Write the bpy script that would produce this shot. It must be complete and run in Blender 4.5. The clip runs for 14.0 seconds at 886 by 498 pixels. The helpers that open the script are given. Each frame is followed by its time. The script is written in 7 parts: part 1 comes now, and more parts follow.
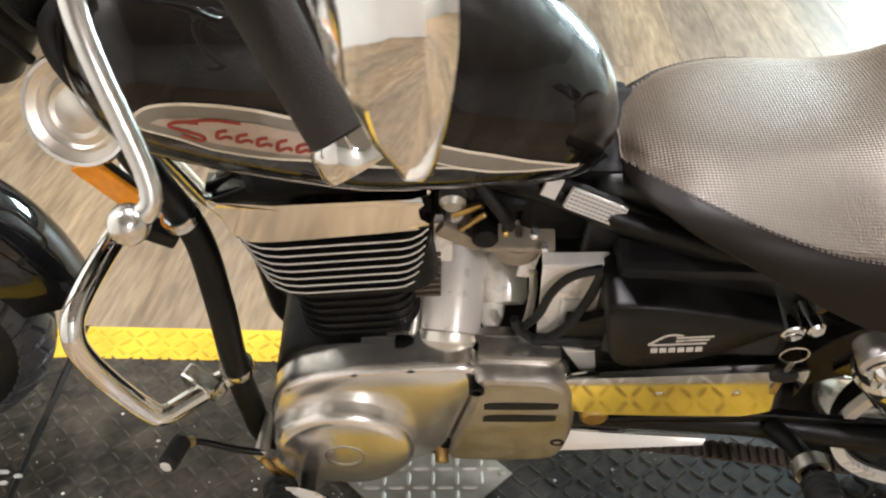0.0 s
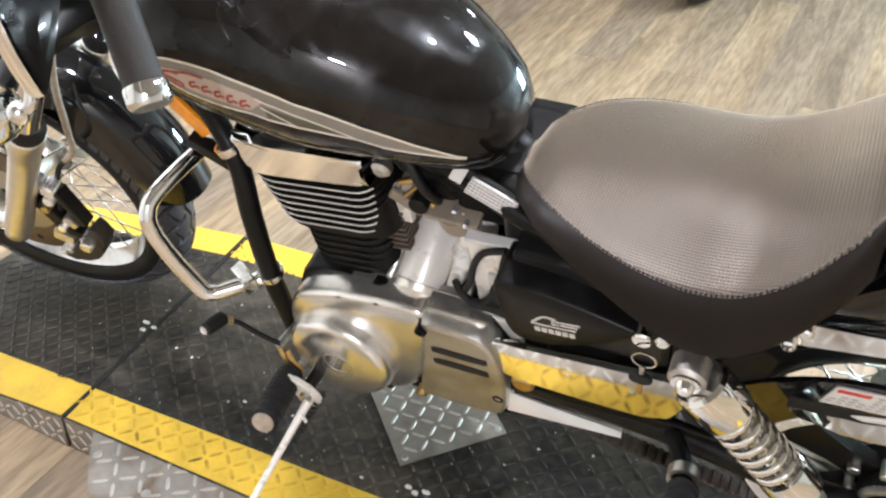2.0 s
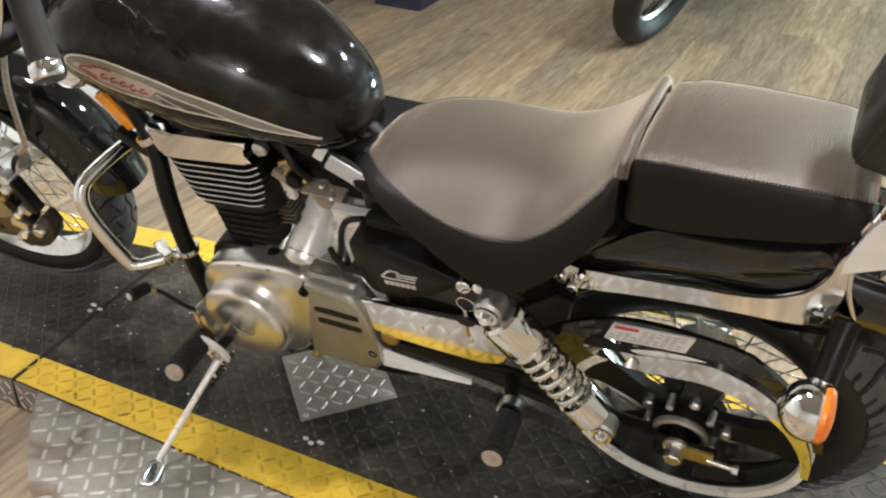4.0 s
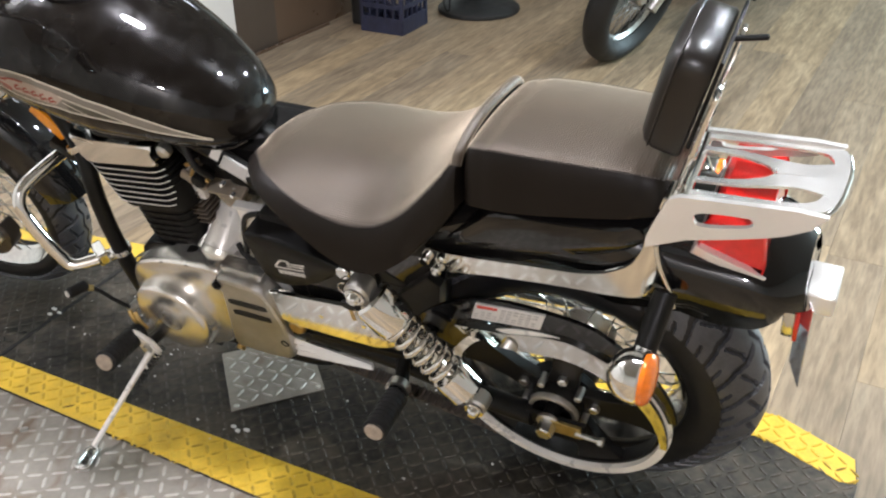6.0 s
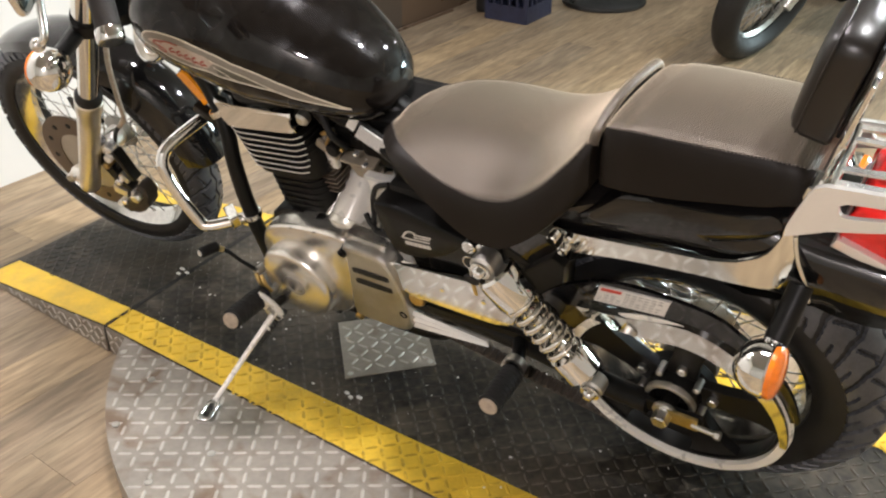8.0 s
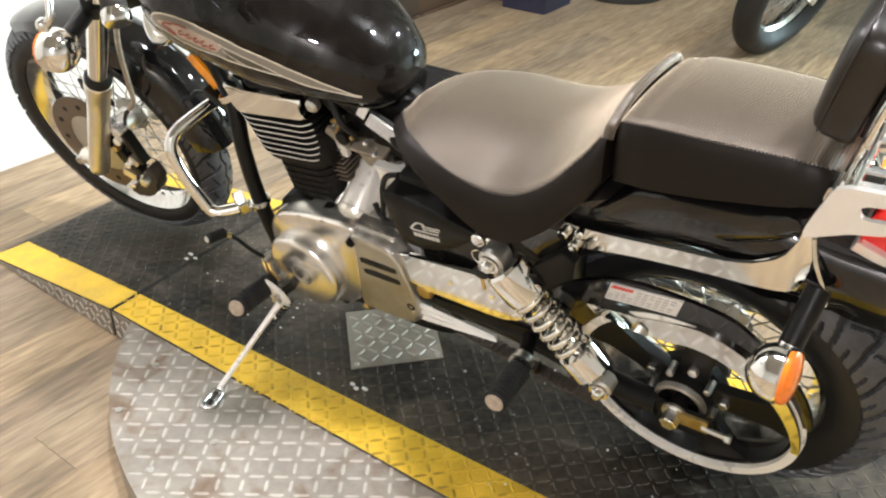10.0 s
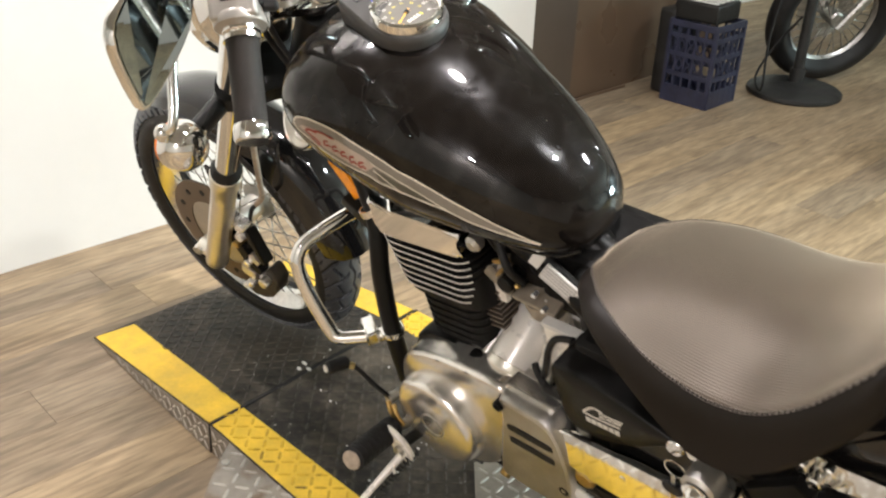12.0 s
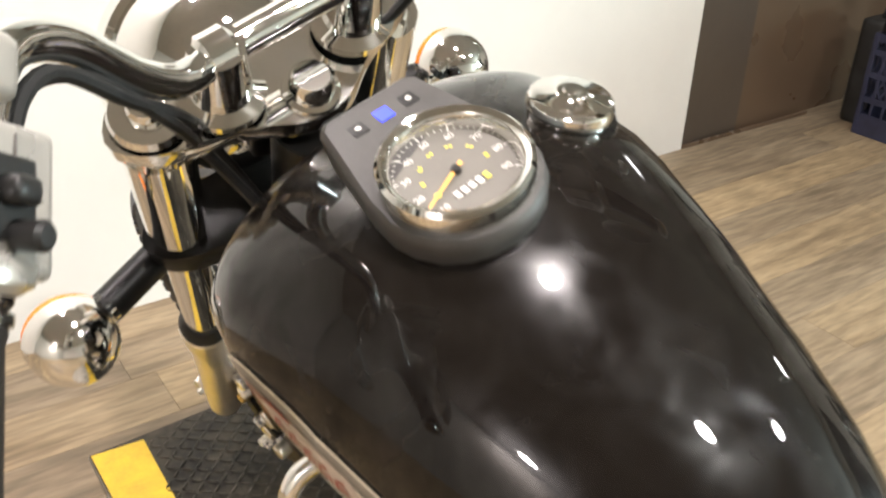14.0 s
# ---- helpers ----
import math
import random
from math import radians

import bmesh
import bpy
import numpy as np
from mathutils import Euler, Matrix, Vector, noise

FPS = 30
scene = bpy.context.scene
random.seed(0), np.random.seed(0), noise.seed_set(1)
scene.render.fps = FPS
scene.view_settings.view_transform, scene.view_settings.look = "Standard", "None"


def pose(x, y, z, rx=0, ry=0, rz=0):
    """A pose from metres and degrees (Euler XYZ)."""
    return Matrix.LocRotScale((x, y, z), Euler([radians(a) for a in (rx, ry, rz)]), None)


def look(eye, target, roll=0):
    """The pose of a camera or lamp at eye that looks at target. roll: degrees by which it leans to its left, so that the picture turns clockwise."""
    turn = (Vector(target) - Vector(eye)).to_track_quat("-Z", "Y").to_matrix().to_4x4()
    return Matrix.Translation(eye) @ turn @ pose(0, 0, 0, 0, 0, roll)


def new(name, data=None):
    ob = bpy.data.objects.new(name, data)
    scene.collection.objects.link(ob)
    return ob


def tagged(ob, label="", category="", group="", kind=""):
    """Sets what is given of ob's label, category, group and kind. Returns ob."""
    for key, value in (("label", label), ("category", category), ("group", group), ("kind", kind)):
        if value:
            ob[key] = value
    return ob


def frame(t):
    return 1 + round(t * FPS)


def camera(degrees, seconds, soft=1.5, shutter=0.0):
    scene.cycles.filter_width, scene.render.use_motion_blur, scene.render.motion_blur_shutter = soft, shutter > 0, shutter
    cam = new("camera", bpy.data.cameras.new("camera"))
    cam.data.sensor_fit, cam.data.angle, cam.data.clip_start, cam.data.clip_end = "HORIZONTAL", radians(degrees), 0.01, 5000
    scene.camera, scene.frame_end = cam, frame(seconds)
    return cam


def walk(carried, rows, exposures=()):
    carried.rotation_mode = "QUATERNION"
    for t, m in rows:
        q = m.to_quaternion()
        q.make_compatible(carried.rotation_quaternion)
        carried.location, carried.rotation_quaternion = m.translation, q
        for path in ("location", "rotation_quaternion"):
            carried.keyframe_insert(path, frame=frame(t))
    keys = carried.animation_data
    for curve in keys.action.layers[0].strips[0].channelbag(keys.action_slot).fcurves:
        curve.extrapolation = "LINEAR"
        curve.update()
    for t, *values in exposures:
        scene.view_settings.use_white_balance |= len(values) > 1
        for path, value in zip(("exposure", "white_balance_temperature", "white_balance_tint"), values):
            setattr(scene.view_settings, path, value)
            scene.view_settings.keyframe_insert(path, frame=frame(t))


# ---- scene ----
cam = camera(51.5, 14.0, soft=2.2, shutter=0.35)
PATH = [
    (0, (0.1396, -0.8108, 1.0571), (-0.0403, 0.8289, -0.0739), 0.65),
    (0.5, (0.2304, -0.7711, 1.0607), (-0.1588, 0.7987, -0.1159), -0.23),
    (1, (0.4013, -0.7549, 1.0526), (-0.2413, 0.692, -0.1696), 4.07),
    (1.5, (0.525, -0.8199, 1.1471), (-0.2239, 0.6191, -0.0227), 1.66),
    (2, (0.602, -0.8903, 1.1614), (-0.2126, 0.5404, 0.0258), 0.44),
    (2.5, (0.7151, -0.9662, 1.174), (-0.1351, 0.4374, 0.0306), 0.84),
    (3, (0.8156, -1.0215, 1.1963), (-0.061, 0.4082, 0.1065), 2.53),
    (3.5, (0.8592, -1.0275, 1.2054), (0.0234, 0.449, 0.1464), 1.29),
    (6, (1.1748, -1.0173, 1.2159), (0.2485, 0.4494, 0.2206), -0.89),
    (6.5, (1.205, -1.0261, 1.2212), (0.2902, 0.4825, 0.2792), -1.27),
    (7, (1.1973, -1.0576, 1.2202), (0.2057, 0.3964, 0.2702), -1.06),
    (7.5, (1.1639, -1.0612, 1.2091), (0.0782, 0.2978, 0.2221), -1.25),
    (10, (1.1453, -1.0351, 1.1923), (0.031, 0.2707, 0.1661), 0.10),
    (10.5, (1.1335, -1.0251, 1.188), (-0.0622, 0.2625, 0.2328), -0.15),
    (11, (1.1218, -1.0166, 1.1784), (-0.1207, 0.227, 0.2247), -0.54),
    (11.5, (1.0093, -0.9558, 1.1781), (-0.2823, 0.2556, 0.2485), -0.76),
    (12, (0.8491, -0.8548, 1.1692), (-0.4774, 0.3304, 0.255), 2.22),
    (12.5, (0.7395, -0.7666, 1.1582), (-0.5978, 0.3629, 0.1908), -1.40),
    (13, (0.6479, -0.6159, 1.1475), (-0.7133, 0.4805, 0.1753), 1.43),
    (13.5, (0.5319, -0.4666, 1.1361), (-0.9377, 0.4812, 0.1653), 3.08),
    (14, (0.344, -0.3831, 1.1206), (-1.1309, 0.5538, 0.1475), 1.61),
]
EXPOSURES = [(0, 0.09, 6370, 16), (0.5, 0.17, 6200, 15), (1, 0.38, 6010, 15), (1.5, 0.56, 5900, 14), (2, 0.42, 5860, 14), (2.5, 0.27, 6000, 13), (3, 0.02, 6200, 12), (3.5, -0.09, 6200, 12), (6, -0.07, 6020, 14), (6.5, -0.24, 6000, 14), (7, -0.33, 6180, 14), (7.5, -0.22, 6500, 16), (10, 0.31, 6300, 12), (10.5, 0.20, 6350, 12), (11.5, 0.05, 6430, 13), (12, 0.04, 6520, 13), (12.5, -0.06, 6650, 14), (13, -0.08, 6700, 14), (14, 0.10, 6750, 15)]
walk(cam, [(t, look(eye, target, roll)) for t, eye, target, roll in PATH], EXPOSURES)

# ---------------- world and lamps ----------------
FLOOR = -0.076
CEIL = 2.75

world = bpy.data.worlds.new("world")
scene.world = world
world.use_nodes = True
world.node_tree.nodes["Background"].inputs[0].default_value = (0.75, 0.78, 0.8, 1)
world.node_tree.nodes["Background"].inputs[1].default_value = 0.05


def ceiling_lamp(x, y, watts, size, colour):
    data = bpy.data.lights.new("ceiling_lamp", "AREA")
    data.shape, data.size, data.energy, data.color = "DISK", size, watts, colour
    ob = new("lamp_light", data)
    ob.matrix_world = pose(x, y, CEIL - 0.03)
    return ob


WARM, NEUTRAL = (1.0, 0.955, 0.95), (0.95, 1.0, 1.0)
LAMPS = [
    (0.22, 0.02, 46, 0.2, WARM),
    (1.45, 0.5, 48, 0.14, (0.97, 1.0, 0.97)),
    (1.5, 1.9, 48, 0.24, NEUTRAL),
    (0.7, 4.6, 12, 0.24, NEUTRAL),
    (2.1, -3.6, 118, 0.2, WARM),
    (-1.25, -0.5, 34, 0.14, WARM),
    (-1.35, 3.6, 5, 0.3, NEUTRAL),
]
for lamp in LAMPS:
    ceiling_lamp(*lamp)

# daylight through the wide shop window in the far wall
day = bpy.data.lights.new("window_daylight", "AREA")
day.shape, day.size, day.size_y, day.energy, day.color = "RECTANGLE", 1.5, 0.9, 350, (0.74, 0.98, 1.0)
day_ob = new("window_daylight", day)
day_ob.matrix_world = pose(3.3, 6.05, 1.35, -90, 0, 0)

# ---------------- materials ----------------


def mat(name, base, rough=0.5, metal=0.0, var=0.12, scale=30.0, rvar=0.08, bump=0.0, bscale=200.0, coat=0.0, tint=None, stretch=(1, 1, 1), emit=0.0, alpha_glass=0.0, spec=0.5):
    """A procedural surface: base colour with noise at two scales, uneven roughness and a fine relief."""
    m = bpy.data.materials.new(name)
    m.use_nodes = True
    nt = m.node_tree
    b = nt.nodes["Principled BSDF"]
    tc = nt.nodes.new("ShaderNodeTexCoord")
    mp = nt.nodes.new("ShaderNodeMapping")
    mp.inputs["Scale"].default_value = stretch
    nt.links.new(tc.outputs["Object"], mp.inputs[0])
    n1, n2 = nt.nodes.new("ShaderNodeTexNoise"), nt.nodes.new("ShaderNodeTexNoise")
    n1.inputs["Scale"].default_value, n2.inputs["Scale"].default_value = scale, scale * 7.3
    n1.inputs["Detail"].default_value, n2.inputs["Detail"].default_value = 4, 3
    for n in (n1, n2):
        nt.links.new(mp.outputs[0], n.inputs[0])
    mixn = nt.nodes.new("ShaderNodeMath")
    mixn.operation = "MULTIPLY_ADD"
    mixn.inputs[1].default_value = 0.35
    nt.links.new(n2.outputs[0], mixn.inputs[0])
    nt.links.new(n1.outputs[0], mixn.inputs[2])
    ramp = nt.nodes.new("ShaderNodeValToRGB")
    lo, hi = [max(0.0, c * (1 - var)) for c in base], [min(1.0, c * (1 + var)) for c in (tint or base)]
    ramp.color_ramp.elements[0].color, ramp.color_ramp.elements[1].color = (*lo, 1), (*hi, 1)
    ramp.color_ramp.elements[0].position, ramp.color_ramp.elements[1].position = 0.4, 0.95
    nt.links.new(mixn.outputs[0], ramp.inputs[0])
    nt.links.new(ramp.outputs[0], b.inputs["Base Color"])
    rr = nt.nodes.new("ShaderNodeMapRange")
    rr.inputs[1].default_value, rr.inputs[2].default_value = 0.3, 0.75
    rr.inputs[3].default_value, rr.inputs[4].default_value = max(0.01, rough - rvar), min(1.0, rough + rvar)
    nt.links.new(n1.outputs[0], rr.inputs[0])
    nt.links.new(rr.outputs[0], b.inputs["Roughness"])
    b.inputs["Metallic"].default_value = metal
    b.inputs["Specular IOR Level"].default_value = spec
    if coat:
        b.inputs["Coat Weight"].default_value, b.inputs["Coat Roughness"].default_value = coat, 0.03
    if bump:
        n3, bp = nt.nodes.new("ShaderNodeTexNoise"), nt.nodes.new("ShaderNodeBump")
        n3.inputs["Scale"].default_value, n3.inputs["Detail"].default_value = bscale, 4
        bp.inputs["Strength"].default_value, bp.inputs["Distance"].default_value = bump, 0.002
        nt.links.new(mp.outputs[0], n3.inputs[0])
        nt.links.new(n3.outputs[0], bp.inputs["Height"])
        nt.links.new(bp.outputs[0], b.inputs["Normal"])
    if emit:
        b.inputs["Emission Color"].default_value, b.inputs["Emission Strength"].default_value = (*base, 1), emit
    if alpha_glass:
        b.inputs["Transmission Weight"].default_value = alpha_glass
    return m


def node(m, kind):
    return m.node_tree.nodes.new(kind)


CHROME = mat("chrome", (0.86, 0.85, 0.82), 0.06, 1.0, 0.04, 14, 0.03)
CHROME_WORN = mat("worn_chrome", (0.76, 0.75, 0.72), 0.16, 1.0, 0.15, 60, 0.08, 0.05, 300)
BACKREST = mat("backrest_vinyl", (0.009, 0.0066, 0.0048), 0.3, 0.0, 0.15, 8, 0.05, 0.05, 500, spec=0.6)
# bluish daylight sheen put into the tread's colour; the carcass stays black
TREAD = mat("tread_rubber", (0.062, 0.064, 0.071), 0.42, 0.0, 0.4, 30, 0.1, 0.15, 300)
TAN_CAST = mat("dull_tan_casting", (0.34, 0.29, 0.225), 0.5, 0.35, 0.2, 50, 0.1, 0.25, 300)
STARTER = mat("bare_starter_alloy", (0.93, 0.89, 0.82), 0.32, 0.2, 0.05, 30, 0.08, 0.05, 300)
PLATE_BRIGHT = mat("bright_satin_plating", (0.9, 0.88, 0.84), 0.2, 0.5, 0.04, 20, 0.06)
RACK_PLATING = mat("hazy_chrome_plating", (0.92, 0.91, 0.88), 0.24, 0.8, 0.05, 20, 0.06)
BRIGHT = mat("bright_plated_steel", (0.94, 0.93, 0.91), 0.12, 0.75, 0.06, 20, 0.06, 0.03, 200)
STEEL = mat("zinc_steel", (0.55, 0.54, 0.5), 0.35, 1.0, 0.2, 60, 0.1, 0.1, 300)
ALU = mat("polished_aluminium", (0.8, 0.78, 0.74), 0.22, 1.0, 0.1, 22, 0.03, 0.03, 260)
ENGINE_ALU = mat("buffed_engine_alloy", (0.84, 0.81, 0.76), 0.24, 0.9, 0.1, 22, 0.04, 0.04, 260)
ALU_CAST = mat("cast_aluminium", (0.55, 0.53, 0.49), 0.42, 1.0, 0.15, 40, 0.1, 0.25, 420)
FORK_ALU = mat("clear_coated_aluminium", (0.86, 0.82, 0.74), 0.36, 1.0, 0.08, 30, 0.06, 0.05, 300)
SILVER = mat("silver_lacquer", (0.46, 0.43, 0.39), 0.3, 0.5, 0.06, 30, 0.06, 0.03, 300)
FIN_EDGE = mat("machined_fin_edge", (0.85, 0.83, 0.8), 0.4, 0.25, 0.08, 60, 0.08)
BLACK_GLOSS = mat("gloss_black_paint", (0.006, 0.0056, 0.0056), 0.12, 0.0, 0.3, 9, 0.06, 0.0, 200, 1.0, spec=0.1)
BLACK_SATIN = mat("satin_black_paint", (0.006, 0.0056, 0.005), 0.4, 0.0, 0.4, 40, 0.1, 0.06, 400, spec=0.22)
BLACK_ENGINE = mat("engine_black", (0.006, 0.0054, 0.005), 0.5, 0.0, 0.4, 50, 0.12, 0.2, 300, spec=0.18)
RUBBER = mat("black_rubber", (0.011, 0.0105, 0.01), 0.6, 0.0, 0.4, 50, 0.1, 0.2, 500, spec=0.35)
TYRE = mat("tyre_rubber", (0.012, 0.0115, 0.011), 0.55, 0.0, 0.45, 30, 0.1, 0.15, 300, spec=0.4)
GRIP = mat("grip_rubber", (0.022, 0.0175, 0.0145), 0.6, 0.0, 0.2, 50, 0.08, 0.35, 700, spec=0.3)
PLASTIC = mat("black_plastic", (0.012, 0.0115, 0.011), 0.42, 0.0, 0.25, 40, 0.1, 0.1, 500, spec=0.4)
CONSOLE = mat("grey_black_console", (0.055, 0.052, 0.048), 0.5, 0.0, 0.2, 60, 0.1, 0.1, 600)
RED_LENS = mat("red_lens", (0.75, 0.02, 0.015), 0.12, 0.0, 0.15, 60, 0.05, 0.2, 150, 0.6)
AMBER = mat("amber_lens", (0.9, 0.2, 0.008), 0.18, 0.0, 0.15, 120, 0.05, 0.4, 220, 0.4)
REFLECTOR = mat("amber_reflector", (0.95, 0.33, 0.012), 0.16, 0.0, 0.15, 120, 0.05, 0.4, 220, 0.5)
WHITE_LABEL = mat("white_label", (0.72, 0.7, 0.66), 0.45, 0.0, 0.08, 60)
RED_LABEL = mat("red_label", (0.6, 0.05, 0.03), 0.45, 0.0, 0.1, 60)
PRINT = mat("grey_print", (0.32, 0.31, 0.3), 0.6, 0.0, 0.3, 200)
INK = mat("label_ink", (0.12, 0.11, 0.1), 0.6, 0.0, 0.3, 200)
BADGE_GREY = mat("badge_grey", (0.24, 0.215, 0.18), 0.4, 0.0, 0.12, 40, 0.05)
BADGE_DARK = mat("badge_dark", (0.09, 0.083, 0.06), 0.35, 0.0, 0.15, 40, 0.05)
BADGE_LINE = mat("badge_cream", (0.8, 0.74, 0.62), 0.4, 0.0, 0.08, 60)
BADGE_RED = mat("badge_red", (0.3, 0.035, 0.02), 0.35, 0.0, 0.15, 60)
BADGE_PINK = mat("badge_pale", (0.5, 0.41, 0.34), 0.4, 0.0, 0.1, 60)
LOGO_WHITE = mat("logo_silver", (0.68, 0.66, 0.62), 0.35, 0.2, 0.1, 80)
BRASS = mat("brass", (0.6, 0.42, 0.16), 0.35, 1.0, 0.2, 60)
GOLD = mat("yellow_zinc", (0.5, 0.4, 0.18), 0.4, 1.0, 0.3, 60)
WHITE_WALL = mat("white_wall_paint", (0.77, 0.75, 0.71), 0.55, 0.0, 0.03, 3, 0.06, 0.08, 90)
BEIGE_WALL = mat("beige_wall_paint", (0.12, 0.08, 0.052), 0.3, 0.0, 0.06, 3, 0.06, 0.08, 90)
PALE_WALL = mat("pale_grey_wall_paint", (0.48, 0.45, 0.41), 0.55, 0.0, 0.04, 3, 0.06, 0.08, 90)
CEIL_PAINT = mat("ceiling_paint", (0.28, 0.255, 0.228), 0.8, 0.0, 0.06, 3)
YELLOW = mat("yellow_safety_paint", (0.72, 0.47, 0.035), 0.5, 0.0, 0.22, 16, 0.1, 0.3, 160)
CRATE_BLUE = mat("navy_plastic", (0.024, 0.027, 0.055), 0.45, 0.0, 0.3, 30, 0.1, 0.15, 300)
FAN_BLACK = mat("dusty_black_metal", (0.018, 0.018, 0.017), 0.5, 0.0, 0.5, 25, 0.12, 0.1, 300)
CREAM = mat("worn_cream_rubber", (0.42, 0.34, 0.26), 0.7, 0.0, 0.3, 90)
BELT = mat("brown_black_belt", (0.05, 0.038, 0.028), 0.7, 0.0, 0.4, 60)
DIAL = mat("dial_face", (0.15, 0.14, 0.12), 0.5, 0.0, 0.1, 60)
DIAL_WHITE = mat("dial_white", (0.75, 0.73, 0.68), 0.5, 0.0, 0.05, 60)
DIAL_YELLOW = mat("dial_yellow", (0.7, 0.6, 0.1), 0.5, 0.0, 0.05, 60)
NEEDLE = mat("orange_needle", (0.95, 0.5, 0.1), 0.5, 0.0, 0.05, 60)
BLUE_LIGHT = mat("blue_indicator", (0.04, 0.07, 0.95), 0.4, emit=0.9)
SEAM = mat("seat_thread", (0.13, 0.11, 0.09), 0.6)

DISC_TAN = mat("rust_filmed_disc_steel", (0.19, 0.15, 0.115), 0.4, 0.8, 0.2, 40, 0.1)
# brown light reflected on the rear fins, put into their colour
FIN_BROWN = mat("baked_fin_alloy", (0.11, 0.086, 0.062), 0.5, 0.3, 0.25, 40, 0.1, 0.2, 300)


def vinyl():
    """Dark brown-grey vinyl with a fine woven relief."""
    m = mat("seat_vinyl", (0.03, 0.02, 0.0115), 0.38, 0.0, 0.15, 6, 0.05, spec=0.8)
    nt = m.node_tree
    b = nt.nodes["Principled BSDF"]
    tc, vo, bp = node(m, "ShaderNodeTexCoord"), node(m, "ShaderNodeTexVoronoi"), node(m, "ShaderNodeBump")
    vo.inputs["Scale"].default_value = 290
    vo.inputs["Randomness"].default_value = 0.05
    bp.inputs["Strength"].default_value, bp.inputs["Distance"].default_value = 0.75, 0.001
    flat = node(m, "ShaderNodeMapping")
    flat.inputs["Scale"].default_value = (1, 1, 0)
    nt.links.new(tc.outputs["Object"], flat.inputs[0])
    nt.links.new(flat.outputs[0], vo.inputs["Vector"])
    nt.links.new(vo.outputs["Distance"], bp.inputs["Height"])
    # gaps of the weave are shaded in the base colour too, so the dots show
    old = b.inputs["Base Color"].links[0].from_socket
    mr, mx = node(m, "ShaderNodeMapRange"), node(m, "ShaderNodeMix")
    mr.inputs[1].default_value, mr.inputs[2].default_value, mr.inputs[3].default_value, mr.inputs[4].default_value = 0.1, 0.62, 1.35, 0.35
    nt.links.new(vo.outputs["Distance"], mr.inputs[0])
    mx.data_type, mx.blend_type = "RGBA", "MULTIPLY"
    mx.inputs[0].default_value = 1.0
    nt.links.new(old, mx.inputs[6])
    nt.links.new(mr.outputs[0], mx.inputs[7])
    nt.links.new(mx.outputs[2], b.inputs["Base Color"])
    # warm lamp glare on the seat, put into the gloss and sheen tints
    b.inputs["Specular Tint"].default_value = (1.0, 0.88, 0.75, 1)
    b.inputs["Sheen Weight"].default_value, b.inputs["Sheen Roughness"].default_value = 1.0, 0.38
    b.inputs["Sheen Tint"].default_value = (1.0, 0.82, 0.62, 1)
    bp.invert = True
    nt.links.new(bp.outputs[0], b.inputs["Normal"])
    return m


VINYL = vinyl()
# smooth skirt vinyl; the flanks' shade is put into its darker base
VINYL_PLAIN = mat("plain_vinyl", (0.01, 0.0072, 0.005), 0.48, 0.0, 0.15, 8, 0.06, 0.06, 500, spec=0.22)


def tank_paint():
    """Black paint with hazy polishing marks, which show only in the gloss."""
    m = mat("tank_black_paint", (0.006, 0.0046, 0.0038), 0.1, 0.0, 0.2, 5, 0.03, spec=0.1)
    nt = m.node_tree
    b = nt.nodes["Principled BSDF"]
    tc, n1, r = node(m, "ShaderNodeTexCoord"), node(m, "ShaderNodeTexNoise"), node(m, "ShaderNodeMapRange")
    n1.inputs["Scale"].default_value, n1.inputs["Detail"].default_value, n1.inputs["Distortion"].default_value = 16, 8, 1.2
    r.inputs[1].default_value, r.inputs[2].default_value, r.inputs[3].default_value, r.inputs[4].default_value = 0.35, 0.68, 0.2, 0.3
    nt.links.new(tc.outputs["Object"], n1.inputs[0])
    nt.links.new(n1.outputs[0], r.inputs[0])
    nt.links.new(r.outputs[0], b.inputs["Roughness"])
    n4, q = node(m, "ShaderNodeTexNoise"), node(m, "ShaderNodeMapRange")
    n4.inputs["Scale"].default_value, n4.inputs["Detail"].default_value, n4.inputs["Distortion"].default_value = 24, 9, 0.8
    q.inputs[1].default_value, q.inputs[2].default_value, q.inputs[3].default_value, q.inputs[4].default_value = 0.42, 0.74, 0.02, 0.3
    nt.links.new(tc.outputs["Object"], n4.inputs[0])
    nt.links.new(n4.outputs[0], q.inputs[0])
    nt.links.new(q.outputs[0], b.inputs["Specular IOR Level"])
    b.inputs["Coat Weight"].default_value, b.inputs["Coat Roughness"].default_value = 1.0, 0.02
    b.inputs["Coat IOR"].default_value = 1.4
    return m


TANK_PAINT = tank_paint()


